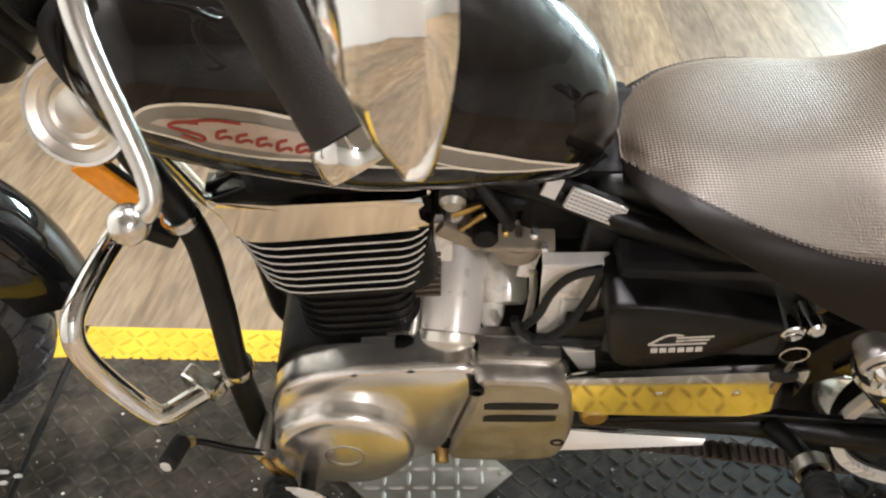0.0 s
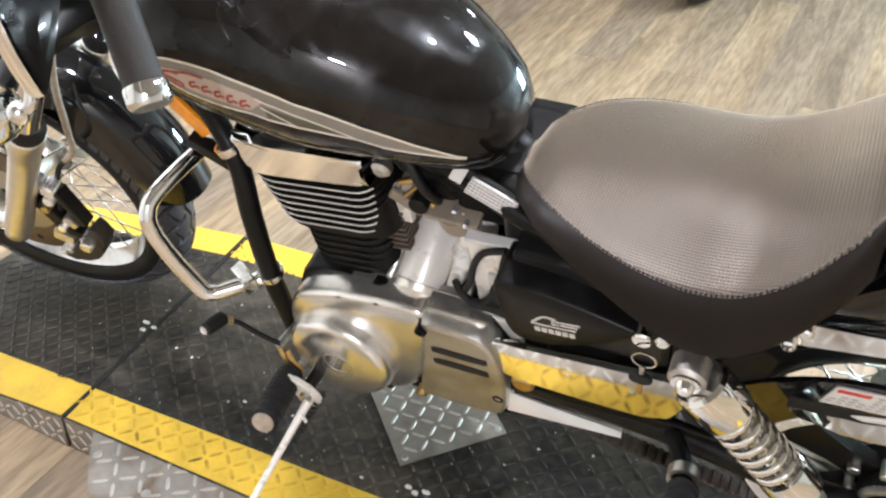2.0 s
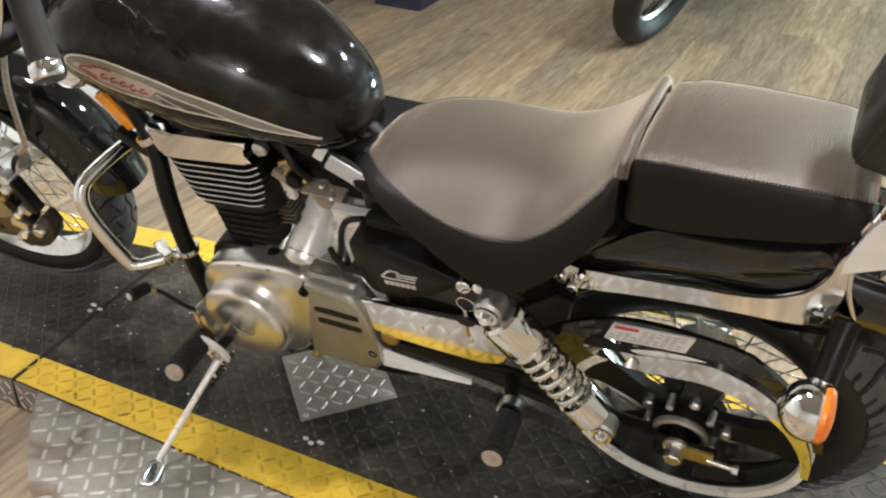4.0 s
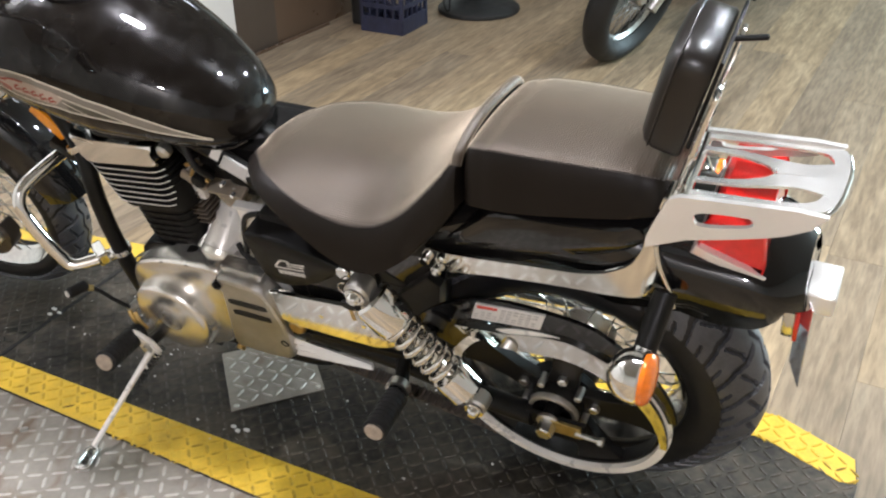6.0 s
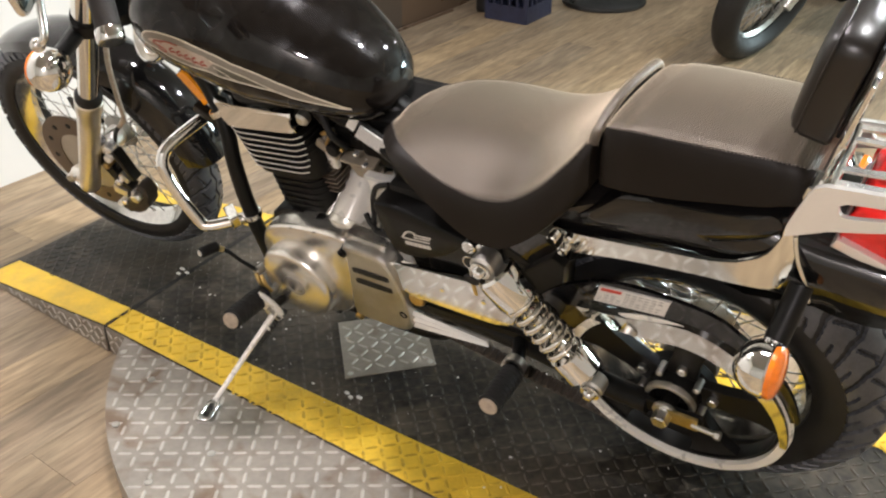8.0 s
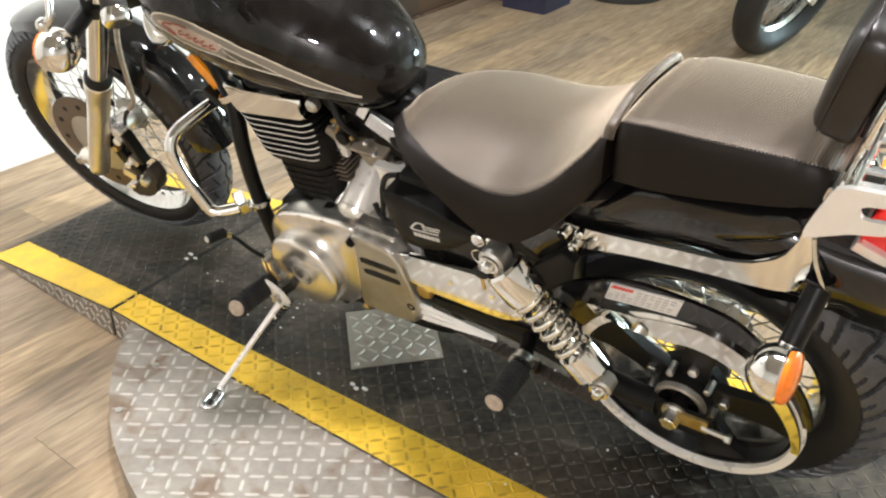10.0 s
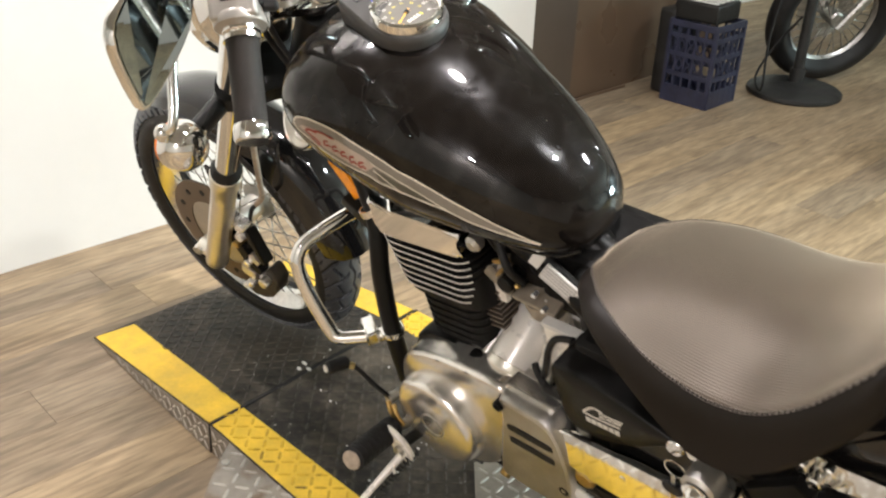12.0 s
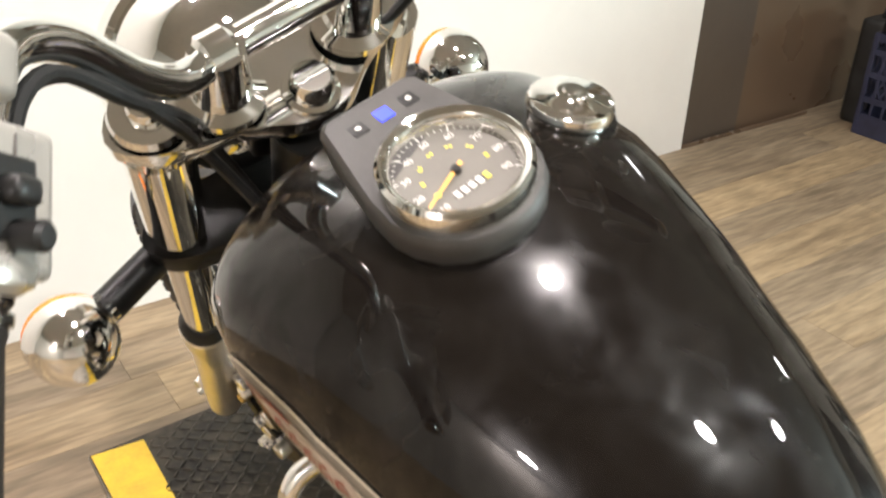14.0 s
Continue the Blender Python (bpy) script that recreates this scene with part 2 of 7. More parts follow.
def plank_wood():
    m = bpy.data.materials.new("plank_wood")
    m.use_nodes = True
    nt = m.node_tree
    b = nt.nodes["Principled BSDF"]
    tc, oi, mp, add = node(m, "ShaderNodeTexCoord"), node(m, "ShaderNodeObjectInfo"), node(m, "ShaderNodeMapping"), node(m, "ShaderNodeVectorMath")
    sc = node(m, "ShaderNodeVectorMath")
    sc.operation = "SCALE"
    sc.inputs[0].default_value = (17.0, 31.0, 7.0)
    nt.links.new(oi.outputs["Random"], sc.inputs["Scale"])
    nt.links.new(tc.outputs["Object"], add.inputs[0])
    nt.links.new(sc.outputs[0], add.inputs[1])
    mp.inputs["Scale"].default_value = (9.0, 1.1, 1.0)
    nt.links.new(add.outputs[0], mp.inputs[0])
    n1, n2, n3 = node(m, "ShaderNodeTexNoise"), node(m, "ShaderNodeTexNoise"), node(m, "ShaderNodeTexNoise")
    n1.inputs["Scale"].default_value, n1.inputs["Detail"].default_value, n1.inputs["Distortion"].default_value = 1.6, 5, 0.8
    n2.inputs["Scale"].default_value, n2.inputs["Detail"].default_value = 9, 6
    n3.inputs["Scale"].default_value, n3.inputs["Detail"].default_value = 0.9, 2
    for n in (n1, n2, n3):
        nt.links.new(mp.outputs[0], n.inputs[0])
    ra = node(m, "ShaderNodeValToRGB")
    e = ra.color_ramp.elements
    e[0].position, e[0].color = 0.27, (0.225, 0.172, 0.113, 1)
    e[1].position, e[1].color = 0.76, (0.43, 0.345, 0.237, 1)
    x = e.new(0.5)
    x.color = (0.34, 0.265, 0.178, 1)
    nt.links.new(n1.outputs[0], ra.inputs[0])
    rb = node(m, "ShaderNodeValToRGB")
    rb.color_ramp.elements[0].position, rb.color_ramp.elements[0].color = 0.35, (0.7, 0.69, 0.67, 1)
    rb.color_ramp.elements[1].position, rb.color_ramp.elements[1].color = 0.65, (1.12, 1.1, 1.06, 1)
    nt.links.new(n2.outputs[0], rb.inputs[0])
    mx = node(m, "ShaderNodeMix")
    mx.data_type, mx.blend_type = "RGBA", "MULTIPLY"
    mx.inputs[0].default_value = 1.0
    nt.links.new(ra.outputs[0], mx.inputs[6])
    nt.links.new(rb.outputs[0], mx.inputs[7])
    rc = node(m, "ShaderNodeValToRGB")
    rc.color_ramp.elements[0].color, rc.color_ramp.elements[1].color = (0.78, 0.78, 0.8, 1), (1.15, 1.1, 1.0, 1)
    nt.links.new(oi.outputs["Random"], rc.inputs[0])
    my = node(m, "ShaderNodeMix")
    my.data_type, my.blend_type = "RGBA", "MULTIPLY"
    my.inputs[0].default_value = 1.0
    nt.links.new(mx.outputs[2], my.inputs[6])
    nt.links.new(rc.outputs[0], my.inputs[7])
    nt.links.new(my.outputs[2], b.inputs["Base Color"])
    b.inputs["Roughness"].default_value = 0.52
    b.inputs["Specular IOR Level"].default_value = 0.38
    bp = node(m, "ShaderNodeBump")
    bp.inputs["Strength"].default_value, bp.inputs["Distance"].default_value = 0.25, 0.001
    nt.links.new(n2.outputs[0], bp.inputs["Height"])
    nt.links.new(bp.outputs[0], b.inputs["Normal"])
    return m


PLANK = plank_wood()


def plate_paint(name, dark, worn, amount, rough, metal, scuff=(0.2, 0.185, 0.165, 0.7)):
    """Tread plate: paint or bare metal with scuffs of dust and wear."""
    m = bpy.data.materials.new(name)
    m.use_nodes = True
    nt = m.node_tree
    b = nt.nodes["Principled BSDF"]
    tc = node(m, "ShaderNodeTexCoord")
    n1, n2 = node(m, "ShaderNodeTexNoise"), node(m, "ShaderNodeTexNoise")
    n1.inputs["Scale"].default_value, n1.inputs["Detail"].default_value = 3.2, 8
    n2.inputs["Scale"].default_value, n2.inputs["Detail"].default_value = 60, 6
    for n in (n1, n2):
        nt.links.new(tc.outputs["Object"], n.inputs[0])
    ad = node(m, "ShaderNodeMath")
    ad.operation = "MULTIPLY_ADD"
    ad.inputs[1].default_value = 0.45
    nt.links.new(n2.outputs[0], ad.inputs[0])
    nt.links.new(n1.outputs[0], ad.inputs[2])
    ra = node(m, "ShaderNodeValToRGB")
    ra.color_ramp.elements[0].position, ra.color_ramp.elements[0].color = 0.55 - amount, (*dark, 1)
    ra.color_ramp.elements[1].position, ra.color_ramp.elements[1].color = 0.98, (*worn, 1)
    nt.links.new(ad.outputs[0], ra.inputs[0])
    # smeared scuffs and dirt of a second colour
    n3, mr, mx = node(m, "ShaderNodeTexNoise"), node(m, "ShaderNodeMapRange"), node(m, "ShaderNodeMix")
    n3.inputs["Scale"].default_value, n3.inputs["Detail"].default_value, n3.inputs["Distortion"].default_value = 7.5, 7, 1.6
    nt.links.new(tc.outputs["Object"], n3.inputs[0])
    mr.inputs[1].default_value, mr.inputs[2].default_value, mr.inputs[4].default_value = 0.52, 0.74, scuff[3]
    nt.links.new(n3.outputs[0], mr.inputs[0])
    mx.data_type = "RGBA"
    mx.inputs[7].default_value = (*scuff[:3], 1)
    nt.links.new(mr.outputs[0], mx.inputs[0])
    nt.links.new(ra.outputs[0], mx.inputs[6])
    nt.links.new(mx.outputs[2], b.inputs["Base Color"])
    rr = node(m, "ShaderNodeMapRange")
    rr.inputs[3].default_value, rr.inputs[4].default_value = rough - 0.12, rough + 0.18
    nt.links.new(n1.outputs[0], rr.inputs[0])
    nt.links.new(rr.outputs[0], b.inputs["Roughness"])
    b.inputs["Metallic"].default_value = metal
    b.inputs["Specular IOR Level"].default_value = 0.3
    return m


PLATE_BLACK = plate_paint("worn_black_tread_plate", (0.0105, 0.009, 0.0068), (0.09, 0.075, 0.054), -0.05, 0.5, 0.0, (0.13, 0.108, 0.076, 0.5))
LUG_BLACK = plate_paint("worn_black_lugs", (0.015, 0.0128, 0.0095), (0.11, 0.092, 0.068), -0.03, 0.42, 0.0, (0.16, 0.135, 0.1, 0.5))
PLATE_METAL = plate_paint("bare_tread_plate", (0.25, 0.23, 0.2), (0.44, 0.405, 0.345), 0.1, 0.45, 0.65, (0.18, 0.118, 0.074, 0.85))
LUG_METAL = plate_paint("bare_lugs", (0.42, 0.395, 0.355), (0.64, 0.6, 0.54), 0.1, 0.46, 0.55, (0.3, 0.23, 0.17, 0.5))
LUG_YELLOW = plate_paint("yellow_lugs", (0.55, 0.33, 0.018), (0.7, 0.45, 0.04), 0.1, 0.45, 0.0, (0.06, 0.04, 0.012, 0.95))

# ---------------- mesh helpers ----------------
V = Vector


def part(name, bm, material, parent=None, label="", sharp=38):
    """Links a bmesh as one mesh object, smooth but for its sharp edges."""
    bmesh.ops.recalc_face_normals(bm, faces=bm.faces[:])
    lim = radians(sharp)
    for f in bm.faces:
        # wide plane faces between bevels stay flat, so that they mirror truly
        wide = len(f.verts) == 4 and all(len(e.link_faces) == 2 and e.calc_face_angle(0) > 0.2 and f.calc_area() > 3 * min(g.calc_area() for g in e.link_faces) for e in f.edges)
        f.smooth = len(f.verts) <= 4 and not wide
    for e in bm.edges:
        if len(e.link_faces) == 2 and e.calc_face_angle(0) > lim:
            e.smooth = False
    me = bpy.data.meshes.new(name)
    bm.to_mesh(me)
    bm.free()
    me.materials.append(material)
    ob = new(name, me)
    if parent is not None:
        ob.parent = parent
    if label:
        tagged(ob, label)
    return ob


def again(ob, m, parent=None):
    """Another piece on the same mesh."""
    o = new(ob.name.split(".")[0], ob.data)
    o.parent = parent if parent is not None else ob.parent
    o.matrix_basis = m
    return o


def spline(pts, sub=6, closed=False):
    pts = [V(p) for p in pts]
    n = len(pts)
    out = []
    for i in range(n if closed else n - 1):
        p0 = pts[(i - 1) % n] if (closed or i > 0) else pts[0] * 2 - pts[1]
        p1, p2 = pts[i], pts[(i + 1) % n]
        p3 = pts[(i + 2) % n] if (closed or i + 2 < n) else p2 * 2 - p1
        for k in range(sub):
            t = k / sub
            out.append(0.5 * ((2 * p1) + (p2 - p0) * t + (2 * p0 - 5 * p1 + 4 * p2 - p3) * t * t + (3 * p1 - p0 - 3 * p2 + p3) * t**3))
    if not closed:
        out.append(pts[-1])
    return out


def skin(bm, rings, closed=False, caps=True):
    """Joins rings of points, all of one length, with quads."""
    vs = [[bm.verts.new(p) for p in r] for r in rings]
    n = len(vs[0])
    for i in range(len(vs) if closed else len(vs) - 1):
        a, b = vs[i], vs[(i + 1) % len(vs)]
        for k in range(n):
            bm.faces.new((a[k], a[(k + 1) % n], b[(k + 1) % n], b[k]))
    if caps and not closed:
        bm.faces.new(vs[0])
        bm.faces.new(list(reversed(vs[-1])))
    return bm


def tube(pts, r, n=12, sub=6, closed=False, bm=None, smooth=True):
    """A round bar along a path; r is one radius or one for each point of the path."""
    bm = bm or bmesh.new()
    path = spline(pts, sub, closed) if smooth and len(pts) > 2 else [V(p) for p in pts]
    rings, m = [], len(path)
    up = V((0.3, 0.5, 0.8))
    t0 = (path[1] - path[0]).normalized()
    u = (up - t0 * up.dot(t0)).normalized()
    for i, p in enumerate(path):
        a, b = path[(i - 1) % m if closed else max(i - 1, 0)], path[(i + 1) % m if closed else min(i + 1, m - 1)]
        t = (b - a).normalized()
        u = (u - t * u.dot(t)).normalized()
        w = t.cross(u)
        if isinstance(r, (int, float)):
            rad = r
        else:
            f = i / (m - 1) * (len(r) - 1)
            k = min(int(f), len(r) - 2)
            rad = r[k] + (r[k + 1] - r[k]) * (f - k)
        rings.append([p + (u * math.cos(q) + w * math.sin(q)) * rad for q in (2 * math.pi * j / n for j in range(n))])
    return skin(bm, rings, closed)


def axes_of(axis):
    z = V(axis).normalized()
    x = z.cross(V((0.13, 0.27, 0.95))).normalized()
    return x, z.cross(x), z


def lathe(profile, origin, axis, n=32, bm=None, closed=False):
    """Turns a profile of (radius, height) about an axis."""
    bm = bm or bmesh.new()
    x, y, z = axes_of(axis)
    o = V(origin)
    rings = []
    for r, h in profile:
        r = max(r, 1e-5)
        rings.append([o + z * h + (x * math.cos(q) + y * math.sin(q)) * r for q in (2 * math.pi * k / n for k in range(n))])
    skin(bm, rings, closed, caps=not closed)
    bmesh.ops.remove_doubles(bm, verts=bm.verts[:], dist=2e-5)
    return bm


def cyl(a, b, r, n=20, bev=0.0015, bm=None):
    a, b = V(a), V(b)
    h = (b - a).length
    e = min(bev, r * 0.4, h * 0.4)
    return lathe([(0, 0), (r - e, 0), (r, e), (r, h - e), (r - e, h), (0, h)], a, b - a, n, bm)


def box(c, s, bev=0.003, rot=None, bm=None, seg=2):
    bm2 = bmesh.new()
    bmesh.ops.create_cube(bm2, size=1)
    bmesh.ops.scale(bm2, vec=V(s), verts=bm2.verts)
    if bev:
        bmesh.ops.bevel(bm2, geom=bm2.edges[:], offset=min(bev, min(s) * 0.45), segments=seg, affect="EDGES", profile=0.6)
    m = Matrix.Translation(c) @ (rot.to_4x4() if rot else Matrix())
    bmesh.ops.transform(bm2, matrix=m, verts=bm2.verts)
    if bm is None:
        return bm2
    return merge(bm, bm2)


def merge(bm, other):
    me = bpy.data.meshes.new("tmp")
    other.to_mesh(me)
    other.free()
    bm.from_mesh(me)
    bpy.data.meshes.remove(me)
    return bm


def prism(outline, y0, y1, bev=0.004, place=None, seg=2, bevel_top_only=False):
    """An outline in x and z, given depth along y, with rounded edges."""
    bm = bmesh.new()
    a = [bm.verts.new((x, y0, z)) for x, z in outline]
    b = [bm.verts.new((x, y1, z)) for x, z in outline]
    n = len(a)
    fa, fb = bm.faces.new(a), bm.faces.new(list(reversed(b)))
    for k in range(n):
        bm.faces.new((a[k], b[k], b[(k + 1) % n], a[(k + 1) % n]))
    if bev:
        es = list(fa.edges) + ([] if bevel_top_only else list(fb.edges))
        bmesh.ops.bevel(bm, geom=es, offset=bev, segments=seg, affect="EDGES", profile=0.6)
    if place is not None:
        bmesh.ops.transform(bm, matrix=place, verts=bm.verts)
    return bm


def slab(outline, z0, z1, bev=0.002):
    """An outline in x and y, given height."""
    bm = prism(outline, z0, z1, bev)
    for v in bm.verts:
        v.co = V((v.co.x, v.co.z, v.co.y))
    return bm


def smooth2(pts, sub=5):
    return [(p.x, p.y) for p in spline([V((x, z, 0)) for x, z in pts], sub, True)]


# ---------------- the show room ----------------


def struct(name, bm, material, label, category):
    return tagged(part(name, bm, material), label, category, kind="structure")


def wall_x(y):
    return -1.585 - 0.045 * y


floor = struct("floor", slab([(-2.6, -4.2), (5.2, -4.2), (5.2, 6.2), (-2.6, 6.2)], FLOOR - 0.03, FLOOR - 0.005), PLANK, "brown wood-look plank floor of a show room", "floor")
struct("ceiling", slab([(-2.7, -4.3), (5.3, -4.3), (5.3, 6.3), (-2.7, 6.3)], CEIL, CEIL + 0.1), CEIL_PAINT, "plain grey ceiling with round lamps", "ceiling")
struct("wall_west", slab([(wall_x(-4.2), -4.2), (wall_x(1.835), 1.835), (wall_x(1.835) - 0.1, 1.835), (wall_x(-4.2) - 0.1, -4.2)], FLOOR - 0.005, CEIL), WHITE_WALL, "smooth white painted wall ending at an edge", "wall")
DARK_PANEL = mat("dark_brown_panel", (0.09, 0.07, 0.055), 0.32, 0.0, 0.1, 4, 0.06, 0.05, 80)
struct("wall_panel", slab([(-1.682, 1.837), (-1.694, 2.12), (-1.8, 2.12), (-1.8, 1.837)], FLOOR - 0.005, CEIL), DARK_PANEL, "dark brown wall panel beside the white wall", "wall panel")
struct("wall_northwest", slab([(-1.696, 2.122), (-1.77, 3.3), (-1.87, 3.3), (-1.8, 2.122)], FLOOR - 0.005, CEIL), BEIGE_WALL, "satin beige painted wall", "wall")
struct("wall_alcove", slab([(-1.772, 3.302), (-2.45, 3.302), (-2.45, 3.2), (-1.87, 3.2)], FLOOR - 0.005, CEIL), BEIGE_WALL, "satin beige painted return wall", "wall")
struct("wall_far_west", slab([(-2.45, 3.2), (-2.45, 6.2), (-2.55, 6.2), (-2.55, 3.2)], FLOOR - 0.005, CEIL), WHITE_WALL, "pale far wall behind the parked motorcycles", "wall")
WX0, WZ0, WZ1 = 0.85, 0.3, 2.3
north = box((-0.875, 6.15, (FLOOR + CEIL) / 2), (3.45, 0.1, CEIL - FLOOR), 0)
box((5.075, 6.15, (FLOOR + CEIL) / 2), (0.25, 0.1, CEIL - FLOOR), 0, None, north)
box((2.9, 6.15, (FLOOR + WZ0) / 2), (4.1, 0.1, WZ0 - FLOOR), 0, None, north)
box((2.9, 6.15, (WZ1 + CEIL) / 2), (4.1, 0.1, CEIL - WZ1), 0, None, north)
struct("wall_north", north, WHITE_WALL, "unseen pale wall added for bounce light with a wide shop window", "wall")
win = tagged(new("window_1"), "wide shop window with four panes", "window", kind="structure")
GLASS = mat("window_glass", (0.9, 0.95, 0.93), 0.02, 0.0, 0.01, 3, 0.005, alpha_glass=1.0)
for k in range(5):
    part("window_frame", box((WX0 + 4.1 * k / 4, 6.14, 1.3), (0.06, 0.07, 2.0), 0.006), FAN_BLACK, win)
for k in range(4):
    pane = part("pane", box((WX0 + 4.1 * (k + 0.5) / 4, 6.15, 1.3), (0.96, 0.008, 1.98), 0), GLASS, win)
    pane.visible_shadow = False
# unseen walls that close the room; their pale tone is set for bounce light
struct("wall_east", slab([(5.1, -4.2), (5.2, -4.2), (5.2, 6.1), (5.1, 6.1)], FLOOR - 0.005, CEIL), PALE_WALL, "unseen pale wall added for bounce light", "wall")
struct("wall_south", slab([(-2.0, -4.2), (5.1, -4.2), (5.1, -4.1), (-2.0, -4.1)], FLOOR - 0.005, CEIL), PALE_WALL, "unseen pale wall added for bounce light", "wall")
struct("baseboard", slab([(-1.676, 1.84), (-1.7, 2.5), (-1.69, 2.5), (-1.666, 1.84)], FLOOR - 0.004, FLOOR + 0.012), BEIGE_WALL, "thin brown strip along the wall's foot", "baseboard")

# round ceiling lamps, in which the light sits
for lx, ly, lw, ls, lc in LAMPS:
    rim = new("ceiling_light")
    rim.matrix_world = pose(lx, ly, CEIL)
    tagged(rim, "round recessed ceiling lamp with a white rim", "ceiling light", "ceiling lights")
    part("rim", lathe([(ls / 2, 0), (ls / 2 + 0.03, 0), (ls / 2 + 0.025, -0.035), (ls / 2, -0.035)], (0, 0, 0), (0, 0, 1), 32, closed=True), WHITE_LABEL, rim)

# ---------------- lift platform and turntable ----------------
NEAR_A, NEAR_B = V((-0.545, -0.214)), V((1.17, -0.107))
FAR_A, FAR_B = V((-0.635, 0.395)), V((0.985, 0.545))
CUT, END = V((1.135, 0.492)), V((1.15, 0.425))
IN_A, IN_B = V((-0.556, -0.136)), V((1.168, 0.012))
FIN_A, FIN_B, FCUT = V((-0.622, 0.31)), V((0.975, 0.462)), V((1.12, 0.415))


def lug_mesh(l=0.026, w=0.0066, h=0.0017):
    bm = bmesh.new()
    out = [(-l / 2, 0), (-l * 0.3, w / 2), (l * 0.3, w / 2), (l / 2, 0), (l * 0.3, -w / 2), (-l * 0.3, -w / 2)]
    low = [bm.verts.new((x, y, 0)) for x, y in out]
    top = [bm.verts.new((x * 0.82, y * 0.5, h)) for x, y in out]
    for k in range(6):
        bm.faces.new((low[k], low[(k + 1) % 6], top[(k + 1) % 6], top[k]))
    bm.faces.new(top)
    return bm


def inside(p, poly):
    hit = False
    for a, b in zip(poly, poly[1:] + poly[:1]):
        if (a[1] > p[1]) != (b[1] > p[1]) and p[0] < (b[0] - a[0]) * (p[1] - a[1]) / (b[1] - a[1]) + a[0]:
            hit = not hit
    return hit


def tread(name, material, parent, region, pitch, turn, height=0.0, size=0.026, plane=None):
    """Raised lugs of tread plate, in two crossing directions, over a region."""
    verts, faces = [], []
    src = lug_mesh(size, size * 0.23, 0.0015)
    src.verts.index_update()
    base = [v.co.copy() for v in src.verts]
    fcs = [[v.index for v in f.verts] for f in src.faces]
    src.free()
    xs, ys = [p[0] for p in region], [p[1] for p in region]
    c = V(((min(xs) + max(xs)) / 2, (min(ys) + max(ys)) / 2))
    reach = max(max(xs) - min(xs), max(ys) - min(ys)) * 0.75
    n = int(reach / pitch) + 1
    ct, st = math.cos(turn), math.sin(turn)
    for i in range(-n, n + 1):
        for j in range(-n, n + 1):
            px, py = i * pitch, j * pitch
            p = V((c.x + ct * px - st * py, c.y + st * px + ct * py))
            if not inside(p, region):
                continue
            a = turn + (math.pi / 4 if (i + j) % 2 else -math.pi / 4)
            ca, sa = math.cos(a), math.sin(a)
            k = len(verts)
            for b in base:
                q = V((p.x + ca * b.x - sa * b.y, p.y + sa * b.x + ca * b.y, height + b.z))
                verts.append(plane(q) if plane else q)
            faces += [[k + x for x in f] for f in fcs]
    me = bpy.data.meshes.new(name)
    me.from_pydata(verts, [], faces)
    me.materials.append(material)
    ob = new(name, me)
    ob.parent = parent
    tagged(ob, kind="stuff")
    return ob


def xy(*vs):
    return [(v.x, v.y) for v in vs]


platform = new("lift_platform")
tagged(platform, "black tread plate lift platform with yellow edge strips under the motorcycle", "lift platform", kind="structure")
PLAT = xy(NEAR_A, NEAR_B, END, CUT, FAR_B, FAR_A)
part("deck", slab(PLAT, FLOOR + 0.002, 0.0, 0.0015), PLATE_BLACK, platform)
DECK_IN = xy(IN_A, IN_B, V((1.15, 0.41)), FIN_B, FIN_A)
tread("deck_lugs", LUG_BLACK, platform, DECK_IN, 0.0245, radians(4.8), 0.0)
NEAR_STRIP = xy(NEAR_A + V((0.002, 0.002)), NEAR_B + V((-0.002, 0.002)), IN_B, IN_A)
part("yellow_strip", slab(NEAR_STRIP, -0.001, 0.0012, 0), YELLOW, platform, "worn yellow painted edge strip")
tread("strip_lugs", LUG_YELLOW, platform, NEAR_STRIP, 0.0245, radians(4.8), 0.0012)
FAR_STRIP = xy(FIN_A, FIN_B, FCUT, END + V((-0.003, 0)), CUT + V((-0.002, -0.002)), FAR_B + V((0, -0.002)), FAR_A + V((0.002, -0.002)))
part("yellow_strip", slab(FAR_STRIP, -0.001, 0.0012, 0), YELLOW, platform, "worn yellow painted edge strip")
tread("strip_lugs", LUG_YELLOW, platform, FAR_STRIP, 0.0245, radians(4.8), 0.0012)
part("side_plate", slab(xy(NEAR_A + V((0, -0.0015)), V((-0.4, -0.2065)), V((-0.4, -0.205)), NEAR_A), FLOOR + 0.004, -0.003, 0), PLATE_METAL, platform, "bare metal tread plate edge")

# the ramp in front of the deck
RA, RB, RC, RD = V((-0.553, -0.2155)), V((-0.645, 0.39)), V((-1.165, 0.372)), V((-1.105, -0.233))
RI, RJ = V((-0.561, -0.136)), V((-1.097, -0.134))
RK, RL = V((-0.633, 0.31)), V((-1.157, 0.292))


def ramp_z(p):
    """The ramp's height over the floor at a place."""
    d = RD - RC
    n = V((d.y, -d.x)).normalized()
    far = max(0.0, -(V((p[0], p[1])) - RD).dot(n)) if n.x < 0 else max(0.0, (V((p[0], p[1])) - RD).dot(n))
    return FLOOR + 0.006 + min(0.07, 0.07 * far / 0.5)


def ramp_sheet(pts, low, high):
    bm = bmesh.new()
    a = [bm.verts.new((p.x, p.y, low if low is not None else ramp_z(p) - 0.001)) for p in pts]
    b = [bm.verts.new((p.x, p.y, ramp_z(p) + high)) for p in pts]
    n = len(pts)
    bm.faces.new(a)
    bm.faces.new(b)
    for k in range(n):
        bm.faces.new((a[k], a[(k + 1) % n], b[(k + 1) % n], b[k]))
    return bm


